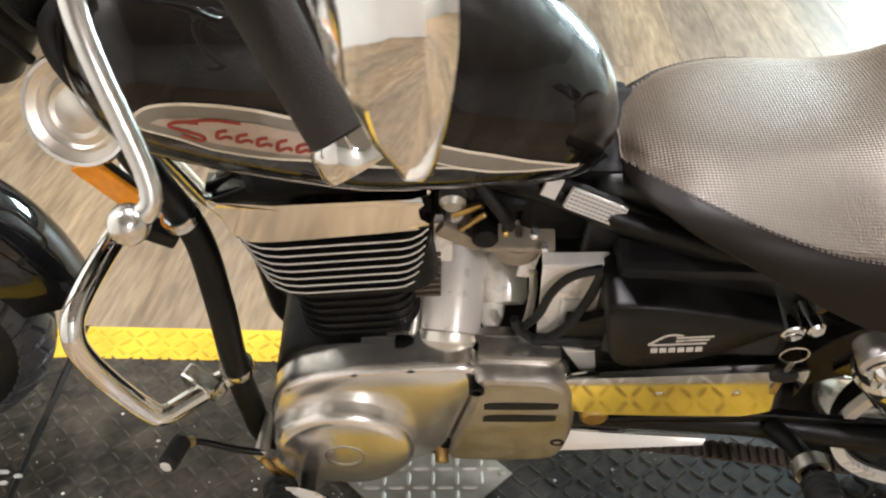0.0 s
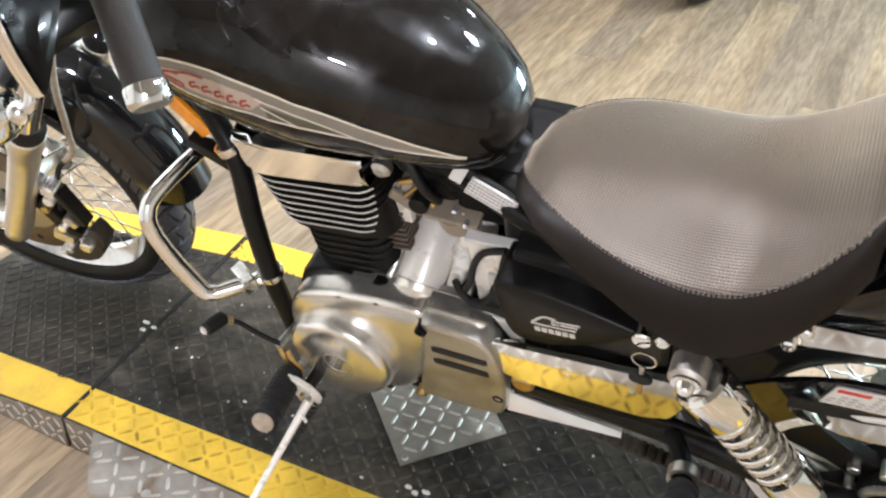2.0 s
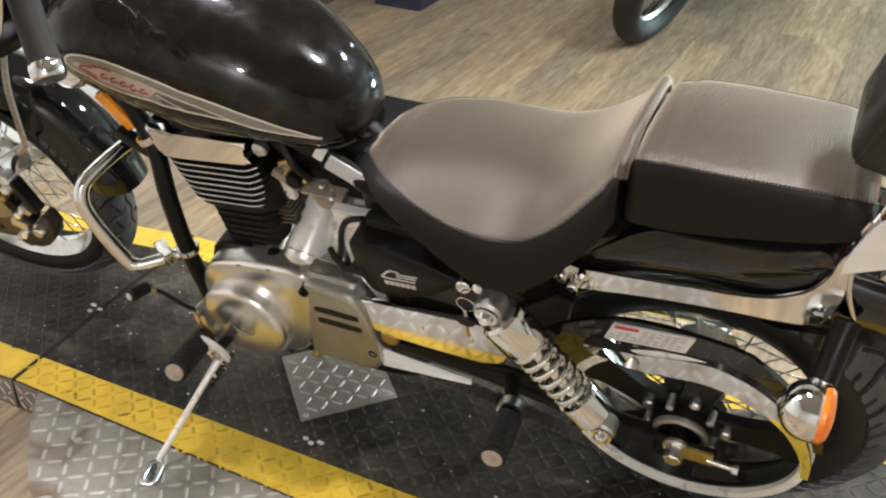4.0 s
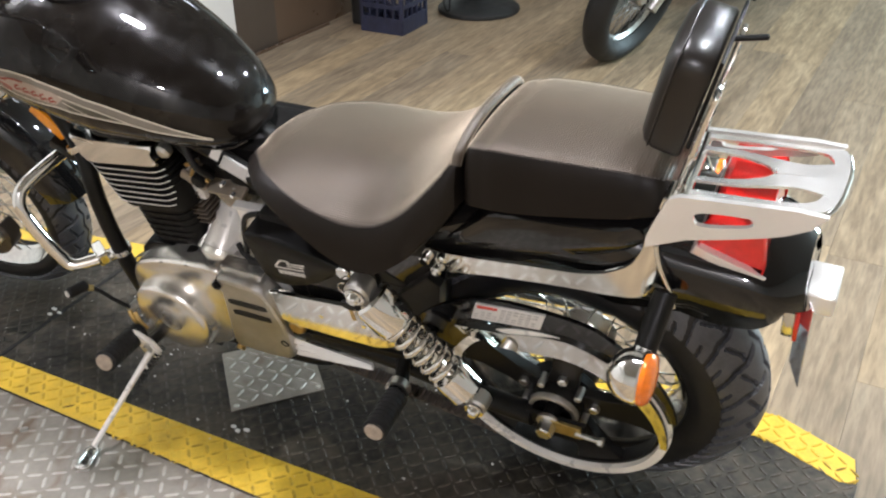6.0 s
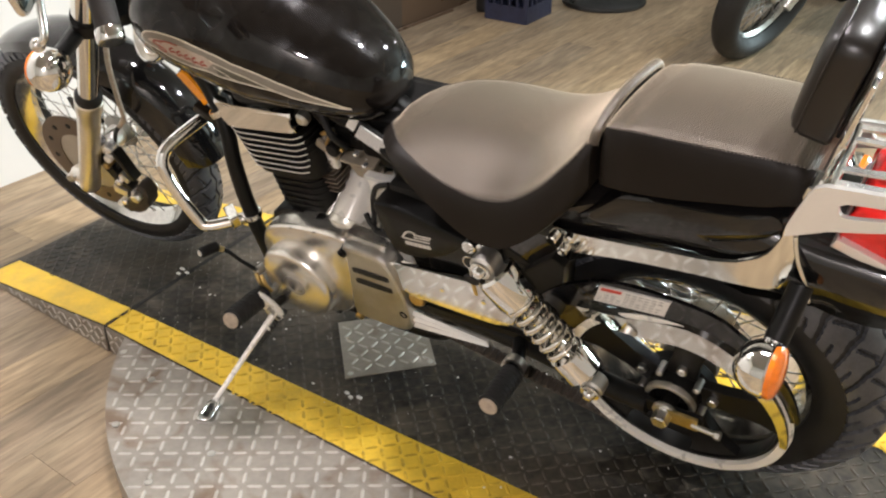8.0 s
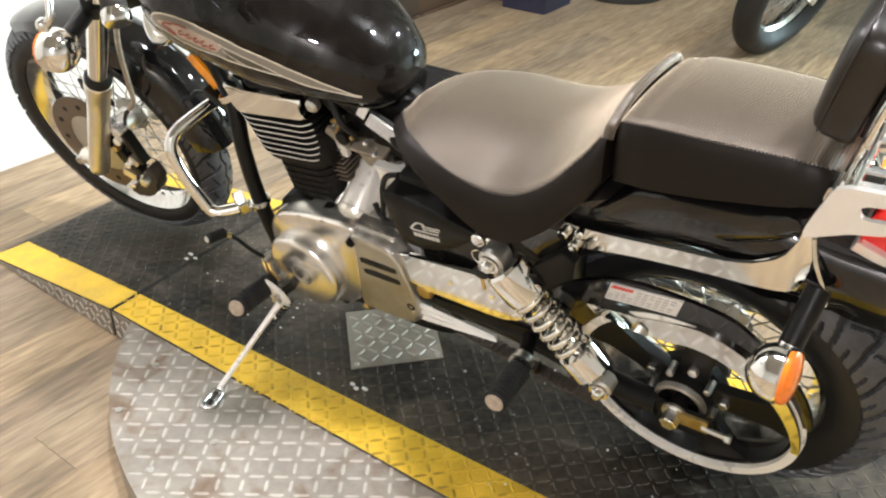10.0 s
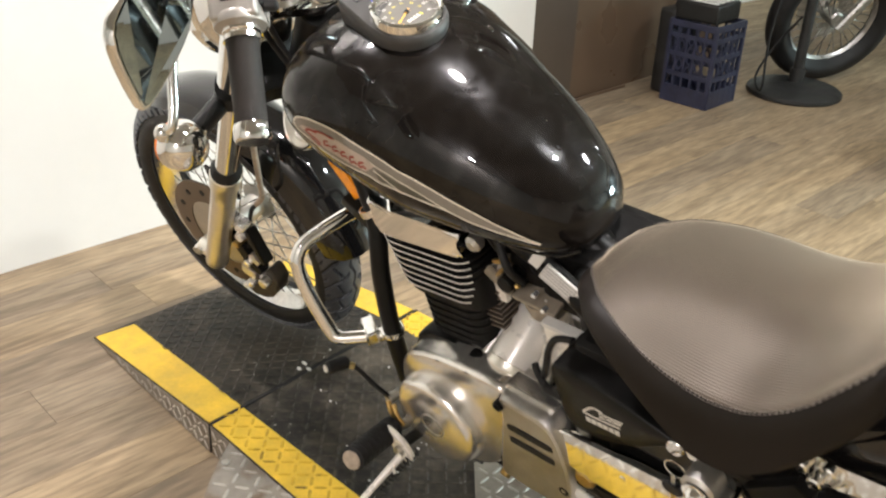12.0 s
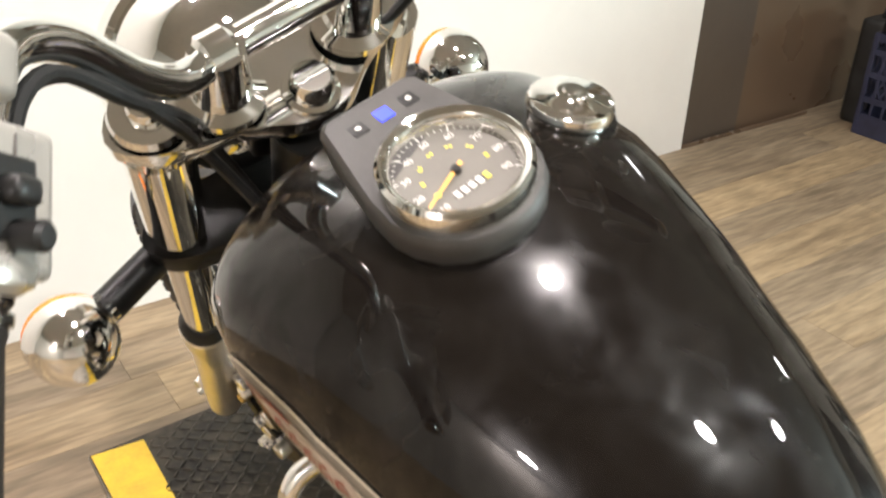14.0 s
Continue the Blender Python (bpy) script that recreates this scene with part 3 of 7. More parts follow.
def along(a, b, k):
    return [a + (b - a) * (i / k) for i in range(k)]


ramp = new("loading_ramp")
tagged(ramp, "black tread plate loading ramp with yellow edges before the platform", "ramp", kind="structure")
part("ramp_deck", ramp_sheet([RA, RB, RC, RD], FLOOR + 0.001, 0), PLATE_BLACK, ramp)
part("yellow_strip", ramp_sheet([RA + V((0, 0.002)), RI, RJ, RD + V((0.004, 0.002))], None, 0.0014), YELLOW, ramp, "worn yellow painted edge strip")
part("yellow_strip", ramp_sheet([RK, RB + V((0, -0.002)), RC + V((0.004, -0.002)), RL], None, 0.0014), YELLOW, ramp, "worn yellow painted edge strip")
tread("ramp_lugs", LUG_BLACK, ramp, xy(RI, RK, RL, RJ), 0.0215, radians(4.0), 0.0, 0.024, lambda q: V((q.x, q.y, ramp_z(q) + q.z)))
wedge = ramp_sheet([RA, RA + V((0, 0.0016)), RD + V((0, 0.0016)), RD], FLOOR + 0.001, -0.003)
bmesh.ops.translate(wedge, vec=(0, -0.0018, 0), verts=wedge.verts)
part("side_plate", wedge, PLATE_METAL, ramp, "bare metal tread plate edge")


def side_tread(name, a, b, rows, parent, top):
    """Lugs on an upright edge plate from a to b."""
    verts, faces = [], []
    src = lug_mesh(0.024, 0.0055, 0.0016)
    src.verts.index_update()
    base, fcs = [v.co.copy() for v in src.verts], [[v.index for v in f.verts] for f in src.faces]
    src.free()
    t = (b - a).normalized()
    out = V((t.y, -t.x))
    length = (b - a).length
    for i in range(int(length / 0.022)):
        for j in range(rows):
            s, z = 0.012 + i * 0.022, FLOOR + 0.014 + j * 0.021
            p = a + t * s
            if z + 0.012 > top(p):
                continue
            ang = radians(38) if (i + j) % 2 else radians(-52)
            k = len(verts)
            for q in base:
                u, w = math.cos(ang) * q.x - math.sin(ang) * q.y, math.sin(ang) * q.x + math.cos(ang) * q.y
                verts.append(V((p.x + t.x * u + out.x * (q.z + 0.0019), p.y + t.y * u + out.y * (q.z + 0.0019), z + w)))
            faces += [[k + x for x in f] for f in fcs]
    me = bpy.data.meshes.new(name)
    me.from_pydata(verts, [], faces)
    me.materials.append(LUG_METAL)
    ob = new(name, me)
    ob.parent = parent
    tagged(ob, kind="stuff")


side_tread("side_lugs", RD, RA, 4, ramp, ramp_z)
side_tread("side_lugs", NEAR_A, V((-0.4, -0.2065)), 4, platform, lambda p: 0.0)

JD = (FAR_A - NEAR_A).normalized()
JN = V((JD.y, -JD.x))
part("joint_gap", slab([tuple(p) for p in (NEAR_A - JN * 0.004 + JD * 0.001, NEAR_A + JN * 0.004 + JD * 0.001, FAR_A + JN * 0.004 - JD * 0.001, FAR_A - JN * 0.004 - JD * 0.001)], -0.003, 0.0022, 0), RUBBER, platform, "dark joint between ramp and platform")

TT, TR = V((0.174, 0.309)), 0.833
turntable = new("turntable")
tagged(turntable, "round bare metal tread plate turntable under the lift platform", "turntable", kind="structure")
disc_edge = [(TT.x + TR * math.cos(a), TT.y + TR * math.sin(a)) for a in (radians(-165.5 + 151 * k / 80) for k in range(81))]
part("turntable_disc", slab(disc_edge, FLOOR + 0.003, -0.0042, 0.002), PLATE_METAL, turntable)
circle = [(TT.x + (TR - 0.012) * math.cos(a), TT.y + (TR - 0.012) * math.sin(a)) for a in (2 * math.pi * k / 90 for k in range(90))]
near_zone = [p for p in circle if p[1] < -0.12] or circle
lo_r = max(near_zone)
arc = sorted(near_zone)
tread("disc_lugs", LUG_METAL, turntable, arc + [(lo_r[0], -0.11), (NEAR_A.x + 0.1, -0.2)], 0.031, radians(-6), -0.0042, 0.03)
for bx, by in ((-0.43, -0.245), (-0.235, -0.395), (-0.3, -0.265), (-0.02, -0.33), (-0.05, -0.45)):
    part("bolt", cyl((bx, by, -0.0045), (bx, by, -0.0012), 0.008, 14, 0.001), STEEL, turntable)

# a loose sheet of bare tread plate bolted on the deck
patch = new("patch_plate")
tagged(patch, "bare tread plate patch screwed on the black deck", "metal plate", kind="structure")
P_A, P_B, P_C = V((-0.131, 0.122)), V((0.025, -0.014)), V((0.144, 0.141))
P_D = P_A + P_C - P_B
PATCH = xy(P_A, P_B, P_C, P_D)
part("plate", slab(PATCH, 0.0008, 0.0034, 0.001), PLATE_METAL, patch)
tread("plate_lugs", LUG_METAL, patch, xy(*(p + ((P_A + P_C) / 2 - p) * 0.08 for p in (P_A, P_B, P_C, P_D))), 0.0255, math.atan2((P_C - P_B).y, (P_C - P_B).x), 0.0034, 0.027)
for p in (P_C, P_B):
    q = p + ((P_A + P_C) / 2 - p) * 0.12
    part("screw", cyl((q.x, q.y, 0.003), (q.x, q.y, 0.0062), 0.006, 12, 0.001), STEEL, patch)

# crumbs of dried mud and dust on the deck
rng = random.Random(5)
bm = bmesh.new()
for _ in range(150):
    if rng.random() < 0.7:
        x, y = rng.uniform(-0.62, 0.7), rng.uniform(-0.12, 0.28)
    else:
        x, y = rng.uniform(-0.7, 0.4), rng.uniform(-0.12, 0.2)
    zz = 0.0005 if x > -0.53 else ramp_z((x, y))
    r = rng.choice((0.0008, 0.001, 0.0014, 0.0026))
    bmesh.ops.create_icosphere(bm, subdivisions=1, radius=r, matrix=Matrix.Translation((x, y, zz + r * 0.4)) @ Matrix.Diagonal((rng.uniform(0.8, 1.8), 1, 0.5, 1)))
for x, y in ((-0.6, 0.03), (-0.585, 0.045), (-0.61, 0.05), (0.06, -0.045), (0.075, -0.05), (0.09, -0.04)):
    bmesh.ops.create_icosphere(bm, subdivisions=1, radius=0.007, matrix=Matrix.Translation((x, y, 0.002)) @ Matrix.Diagonal((rng.uniform(0.8, 1.6), 0.7, 0.35, 1)))
tagged(part("dust_crumbs", bm, WHITE_LABEL), "pale crumbs of dried dirt on the deck", "dirt", kind="stuff")

# ---------------- the motorcycle ----------------
# Its own frame: x to the rear, y to its right-hand side, z up; it leans on its side stand.
bike = new("motorcycle")
bike.matrix_world = pose(0.695, 0.263, 0, 18.5, 0, 5.5) @ pose(-0.695, 0, 0)
tagged(bike, "black and chrome cruiser motorcycle leaning on its side stand", "motorcycle")


def P(name, bm, material, label="", parent=None, sharp=38):
    return part(name, bm, material, parent or bike, label, sharp)


def mirror(bm):
    for v in bm.verts:
        v.co.y = -v.co.y
    return bm


# ---- wheels ----


def tyre_profile(R, w, h):
    """Half profile of a tyre as (radius, offset), from bead to bead."""
    pts = []
    for k in range(-10, 11):
        a = k / 10 * math.pi * 0.62
        y = w * math.sin(min(max(a, -math.pi / 2), math.pi / 2)) if abs(a) <= math.pi / 2 else w * math.copysign(1 - 0.18 * ((abs(a) - math.pi / 2) / 0.38) ** 1.5, a)
        r = R - h + h * math.cos(a) if abs(a) <= math.pi / 2 else R - h - (abs(a) - math.pi / 2) * h * 0.9
        pts.append((r, y))
    return pts


def wheel(name, centre, steer, R, w, h, rim_r, rim_w, spokes, blocks, label):
    """A spoked wheel with its tyre; the rim carries the rest as sub-parts."""
    x, axis = V((math.cos(steer), math.sin(steer), 0)), V((-math.sin(steer), math.cos(steer), 0))
    M = Matrix.Translation(centre) @ Matrix.Rotation(steer, 4, "Z")
    prof = [(rim_r + 0.012, -rim_w), (rim_r + 0.014, -rim_w + 0.004), (rim_r + 0.002, -rim_w + 0.007), (rim_r - 0.004, -rim_w * 0.5), (rim_r - 0.014, 0), (rim_r - 0.004, rim_w * 0.5), (rim_r + 0.002, rim_w - 0.007), (rim_r + 0.014, rim_w - 0.004), (rim_r + 0.012, rim_w), (rim_r + 0.004, rim_w - 0.001), (rim_r - 0.006, rim_w * 0.55), (rim_r - 0.019, 0.008), (rim_r - 0.019, -0.008), (rim_r - 0.006, -rim_w * 0.55), (rim_r + 0.004, -rim_w + 0.001)]
    rim = P(name, lathe(prof, (0, 0, 0), (0, 1, 0), 72, closed=True), CHROME_WORN, label)
    rim.matrix_basis = M
    tp = tyre_profile(R, w, h)
    inner = [(rim_r + 0.012, tp[-1][1] * 0.75), (rim_r + 0.012, -tp[-1][1] * 0.75)]
    P("tyre", lathe(tp + inner, (0, 0, 0), (0, 1, 0), 96, closed=True), TYRE, "black rubber tyre with a cut tread", rim)
    # tread: a thick shell whose cut grooves go down to the carcass
    cols, per = 66, 20
    rows = blocks * per
    verts, faces = [], []

    def saw(v):
        v = v % 1.0
        return 4 * abs(v - 0.5) - 1

    def groove(u, v):
        s = 1 if u > 0 else -1
        a = abs(u)
        if abs(u - 0.07 * saw(v)) < 0.032:
            return True
        lean_ = v + 0.25 * s + (0.9 * a if a < 0.42 else 0.378 + 0.15 * (a - 0.42) if a < 0.66 else 0.414 + 1.1 * (a - 0.66))
        if a > 0.14 and (lean_ % 1.0) < 0.17:
            return True
        if abs(a - 0.5 - 0.09 * saw(v + 0.3)) < 0.03 and (v + 0.1 * s) % 1.0 < 0.62:
            return True
        return a > 0.84 and ((lean_ + 0.5) % 1.0) < 0.12

    for i in range(rows):
        th = 2 * math.pi * i / rows
        for j in range(cols + 1):
            u = -1.06 + 2.12 * j / cols
            d = -0.003 if groove(u, i / per) or j in (0, cols) else 0.0048
            ang = u * 1.2
            rr = R - h + (h + d) * math.cos(ang)
            verts.append((rr * math.cos(th), (w + d) * math.sin(ang), rr * math.sin(th)))
    for i in range(rows):
        i2 = (i + 1) % rows
        for j in range(cols):
            faces.append((i * (cols + 1) + j, i * (cols + 1) + j + 1, i2 * (cols + 1) + j + 1, i2 * (cols + 1) + j))
    me = bpy.data.meshes.new("tread")
    me.from_pydata(verts, [], faces)
    me.materials.append(TREAD)
    shell = new("tread", me)
    shell.parent = rim
    P("hub", lathe([(0, -0.07), (0.012, -0.07), (0.014, -0.055), (0.045, -0.05), (0.048, -0.044), (0.028, -0.036), (0.026, 0.036), (0.048, 0.044), (0.045, 0.05), (0.014, 0.055), (0.012, 0.07), (0, 0.07)], (0, 0, 0), (0, 1, 0), 28), ALU_CAST, "", rim)
    kinds = []
    for s in (-1, 1):
        sp = tube([(0.043 * math.cos(0.55), s * 0.046, 0.043 * math.sin(0.55)), (rim_r - 0.016, s * 0.004, 0.0)], 0.0017, 6, smooth=False)
        kinds.append(sp)
        sp = tube([(0.043 * math.cos(-0.55), s * 0.042, 0.043 * math.sin(-0.55)), (rim_r - 0.016, s * 0.004, 0.0)], 0.0017, 6, smooth=False)
        kinds.append(sp)
    n4 = spokes // 4
    for q, sp in enumerate(kinds):
        one = P("spoke", sp, CHROME_WORN, "", rim)
        one.matrix_basis = Matrix.Rotation(2 * math.pi * q / spokes, 4, "Y")
        for k in range(1, n4):
            again(one, Matrix.Rotation(2 * math.pi * (q / spokes + k / n4), 4, "Y"))
    return rim


RC3, FC3 = V((0.69, 0.0, 0.322)), V((-0.817, 0.015, 0.315))
STEER = radians(5)
wheel("rear_wheel", RC3, 0.0, 0.301, 0.065, 0.08, 0.18, 0.05, 40, 30, "chrome spoked rear wheel with a wide black tyre")
wheel("front_wheel", FC3, STEER, 0.313, 0.05, 0.052, 0.242, 0.034, 40, 36, "chrome spoked front wheel with a narrow black tyre")

# front brake disc and caliper, on the left
FM = Matrix.Translation(FC3) @ Matrix.Rotation(STEER, 4, "Z")
disc = lathe([(0.082, 0), (0.135, 0), (0.135, 0.005), (0.082, 0.005)], (0, -0.075, 0), (0, 1, 0), 64, closed=True)
bmesh.ops.transform(disc, matrix=FM, verts=disc.verts)
P("brake_disc", disc, DISC_TAN, "worn tan-brown steel front brake disc")
car = lathe([(0.03, 0), (0.086, 0.004), (0.086, 0.008), (0.03, 0.014)], (0, -0.077, 0), (0, 1, 0), 40, closed=True)
bmesh.ops.transform(car, matrix=FM, verts=car.verts)
P("disc_carrier", car, ALU_CAST)
cal = prism(smooth2([(0.085, -0.1), (0.14, -0.105), (0.19, -0.065), (0.205, -0.02), (0.19, 0.0), (0.165, -0.03), (0.12, -0.06)], 4), -0.11, -0.075, 0.007)
bmesh.ops.transform(cal, matrix=FM, verts=cal.verts)
CALIPER_BROWN = mat("dusty_brown_black_casting", (0.035, 0.027, 0.02), 0.5, 0.0, 0.3, 40, 0.1, 0.2, 300)
caliper = P("brake_caliper", cal, CALIPER_BROWN, "dusty brown-black front brake caliper")
for cx_, cz_, sx_, sz_, turn_, ml in ((0.15, 0.0, 0.05, 0.022, 35, BLACK_ENGINE), (0.13, 0.045, 0.03, 0.06, -20, BLACK_ENGINE), (0.165, 0.02, 0.028, 0.02, 50, FORK_ALU), (0.125, -0.03, 0.04, 0.026, 25, FORK_ALU), (0.17, -0.035, 0.022, 0.022, 0, STARTER), (0.185, 0.06, 0.016, 0.085, -12, BLACK_SATIN), (0.118, 0.09, 0.026, 0.05, 10, BLACK_SATIN), (0.16, 0.1, 0.03, 0.03, 30, BRIGHT)):
    piece = box((cx_, -0.105, cz_), (sx_, 0.026, sz_), 0.004, Matrix.Rotation(radians(turn_), 3, "Y"))
    bmesh.ops.transform(piece, matrix=FM, verts=piece.verts)
    P("caliper_piece", piece, ml, "", caliper)
for dx, dz, rr, ml in ((0.15, 0.012, 0.009, BRIGHT), (0.13, -0.055, 0.008, BRIGHT), (0.11, -0.065, 0.007, STARTER), (0.175, -0.035, 0.012, FORK_ALU), (0.14, 0.06, 0.008, BRASS), (0.175, 0.115, 0.013, BRIGHT), (0.15, 0.125, 0.012, BRIGHT), (0.16, 0.085, 0.01, STARTER)):
    bolt = cyl((dx, -0.128, dz), (dx, -0.1, dz), rr, 14, 0.002)
    bmesh.ops.transform(bolt, matrix=FM, verts=bolt.verts)
    P("caliper_bolt", bolt, ml, "", caliper)
for k in range(12):
    a = 2 * math.pi * k / 12
    hole = cyl((0.109 * math.cos(a), -0.0762, 0.109 * math.sin(a)), (0.109 * math.cos(a), -0.074, 0.109 * math.sin(a)), 0.007, 14, 0)
    bmesh.ops.transform(hole, matrix=FM, verts=hole.verts)
    P("disc_hole", hole, RUBBER)
P("axle_nut", cyl(FC3 + V((0.01, -0.14, 0)), FC3 + V((0.0, -0.09, 0)), 0.012, 6), STEEL)

# ---- fork, clamps, head lamp ----
FDIR = V((0.473, 0.0, 0.692)).normalized()


def fork_leg(y):
    turn = V((-0.02, 0, 0.0)) if y > 0 else V((0, 0, 0))
    bot, seal, cap = V((-0.774, y, 0.288)) + turn, V((-0.562, y, 0.598)) + turn, V((-0.305, y, 0.974)) + turn
    lower = P("fork_lower", lathe([(0, 0), (0.02, 0), (0.024, 0.006), (0.0245, 0.03), (0.024, 0.28), (0.0245, 0.33), (0.028, 0.335), (0.029, 0.372), (0.026, 0.376), (0.02, 0.376)], bot, FDIR, 32), FORK_ALU, "pale aluminium lower fork leg")
    P("dust_seal", lathe([(0.02, 0), (0.027, 0), (0.028, 0.014), (0.0215, 0.026), (0.02, 0.026)], seal - FDIR * 0.002, FDIR, 28), RUBBER, "", lower)
    P("drain_bolt", cyl(bot + V((0.005, -0.028, 0.05)), bot + V((0.005, -0.02, 0.05)), 0.005, 6), STEEL, "", lower)
    top = P("fork_tube", cyl(seal, cap, 0.0205, 28), CHROME, "chrome upper fork tube")
    P("axle_lug", cyl(V((-0.8, y, 0.322)), V((-0.752, y, 0.322)), 0.02, 20), FORK_ALU, "", lower)
    P("fork_cap", lathe([(0, 0.014), (0.012, 0.014), (0.014, 0.011), (0.0145, 0.003), (0.026, 0.002), (0.028, -0.004), (0, -0.004)], cap + FDIR * 0.004, FDIR, 6 * 5), CHROME, "", top)
    return lower


for y in (-0.105, 0.105):
    fork_leg(y)
FPERP = V((-FDIR.z, 0, FDIR.x))


def clamp_plate(centre, thick, spread, material, name, label):
    """A fork clamp across both legs; its outline lies across the steering axis."""
    pts = [(-0.033, -spread), (0.0, -spread - 0.031), (0.028, -spread - 0.008), (0.043, -0.055), (0.062, -0.02), (0.065, 0.0), (0.062, 0.02), (0.04, 0.055), (0.02, spread), (-0.012, spread + 0.031), (-0.05, spread), (-0.042, 0.05), (-0.03, 0.0), (-0.028, -0.05)]
    pts = smooth2(pts, 4)
    bm = bmesh.new()
    rings = []
    for d, g in ((-thick / 2, 0.0), (-thick / 2 + 0.001, 0.0015), (thick / 2 - 0.004, 0.0015), (thick / 2 - 0.001, 0.0), (thick / 2, -0.003)):
        rings.append([centre - FPERP * (a * (1 + g * 8)) + V((0, b + math.copysign(g, b), 0)) + FDIR * d for a, b in pts])
    return P(name, skin(bm, rings), material, label)


TOPC = V((-0.305, 0, 0.974)) - FDIR * 0.012
clamp_plate(TOPC, 0.017, 0.105, CHROME, "top_clamp", "chrome upper fork clamp")
clamp_plate(V((-0.42, 0, 0.806)), 0.032, 0.105, BLACK_SATIN, "lower_clamp", "black lower fork clamp")
stem = TOPC - FPERP * 0.043 + FDIR * 0.008
P("stem_nut", lathe([(0, 0.02), (0.013, 0.02), (0.016, 0.016), (0.017, 0.004), (0.021, 0.003), (0.022, 0), (0, 0)], stem, FDIR, 6 * 5), CHROME, "chrome steering stem nut")
P("steering_head", cyl(TOPC - FPERP * 0.05 - FDIR * 0.02, TOPC - FPERP * 0.05 - FDIR * 0.2, 0.034, 28), BLACK_SATIN)
for y in (-0.105, 0.105):
    P("fork_cover", lathe([(0.021, 0), (0.0265, 0), (0.0265, 0.14), (0.021, 0.14)], V((-0.405, y, 0.828)), FDIR, 28), CHROME)
head = V((-0.455, 0, 0.905))
lampdir = V((-1, 0, -0.08)).normalized()
shell = P("headlight", lathe([(0, -0.085), (0.03, -0.082), (0.06, -0.066), (0.08, -0.038), (0.088, 0.0), (0.09, 0.025), (0.096, 0.028), (0.097, 0.045), (0.09, 0.05)], head, lampdir, 48), CHROME, "round chrome headlight shell")
P("lens", lathe([(0.09, 0.046), (0.07, 0.056), (0.03, 0.062), (0, 0.063)], head, lampdir, 40), WHITE_LABEL, "clear headlight glass", shell)


# ---- handle bars ----
def handlebar_path(s):
    return [(-0.265, 0, 1.008), (-0.263, s * 0.05, 1.008), (-0.247, s * 0.088, 1.012), (-0.222, s * 0.118, 1.04), (-0.188, s * 0.148, 1.086), (-0.16, s * 0.176, 1.106), (-0.13, s * 0.2, 1.1), (-0.1, s * 0.226, 1.08), (-0.068, s * 0.252, 1.057), (-0.01, s * 0.314, 0.981)]


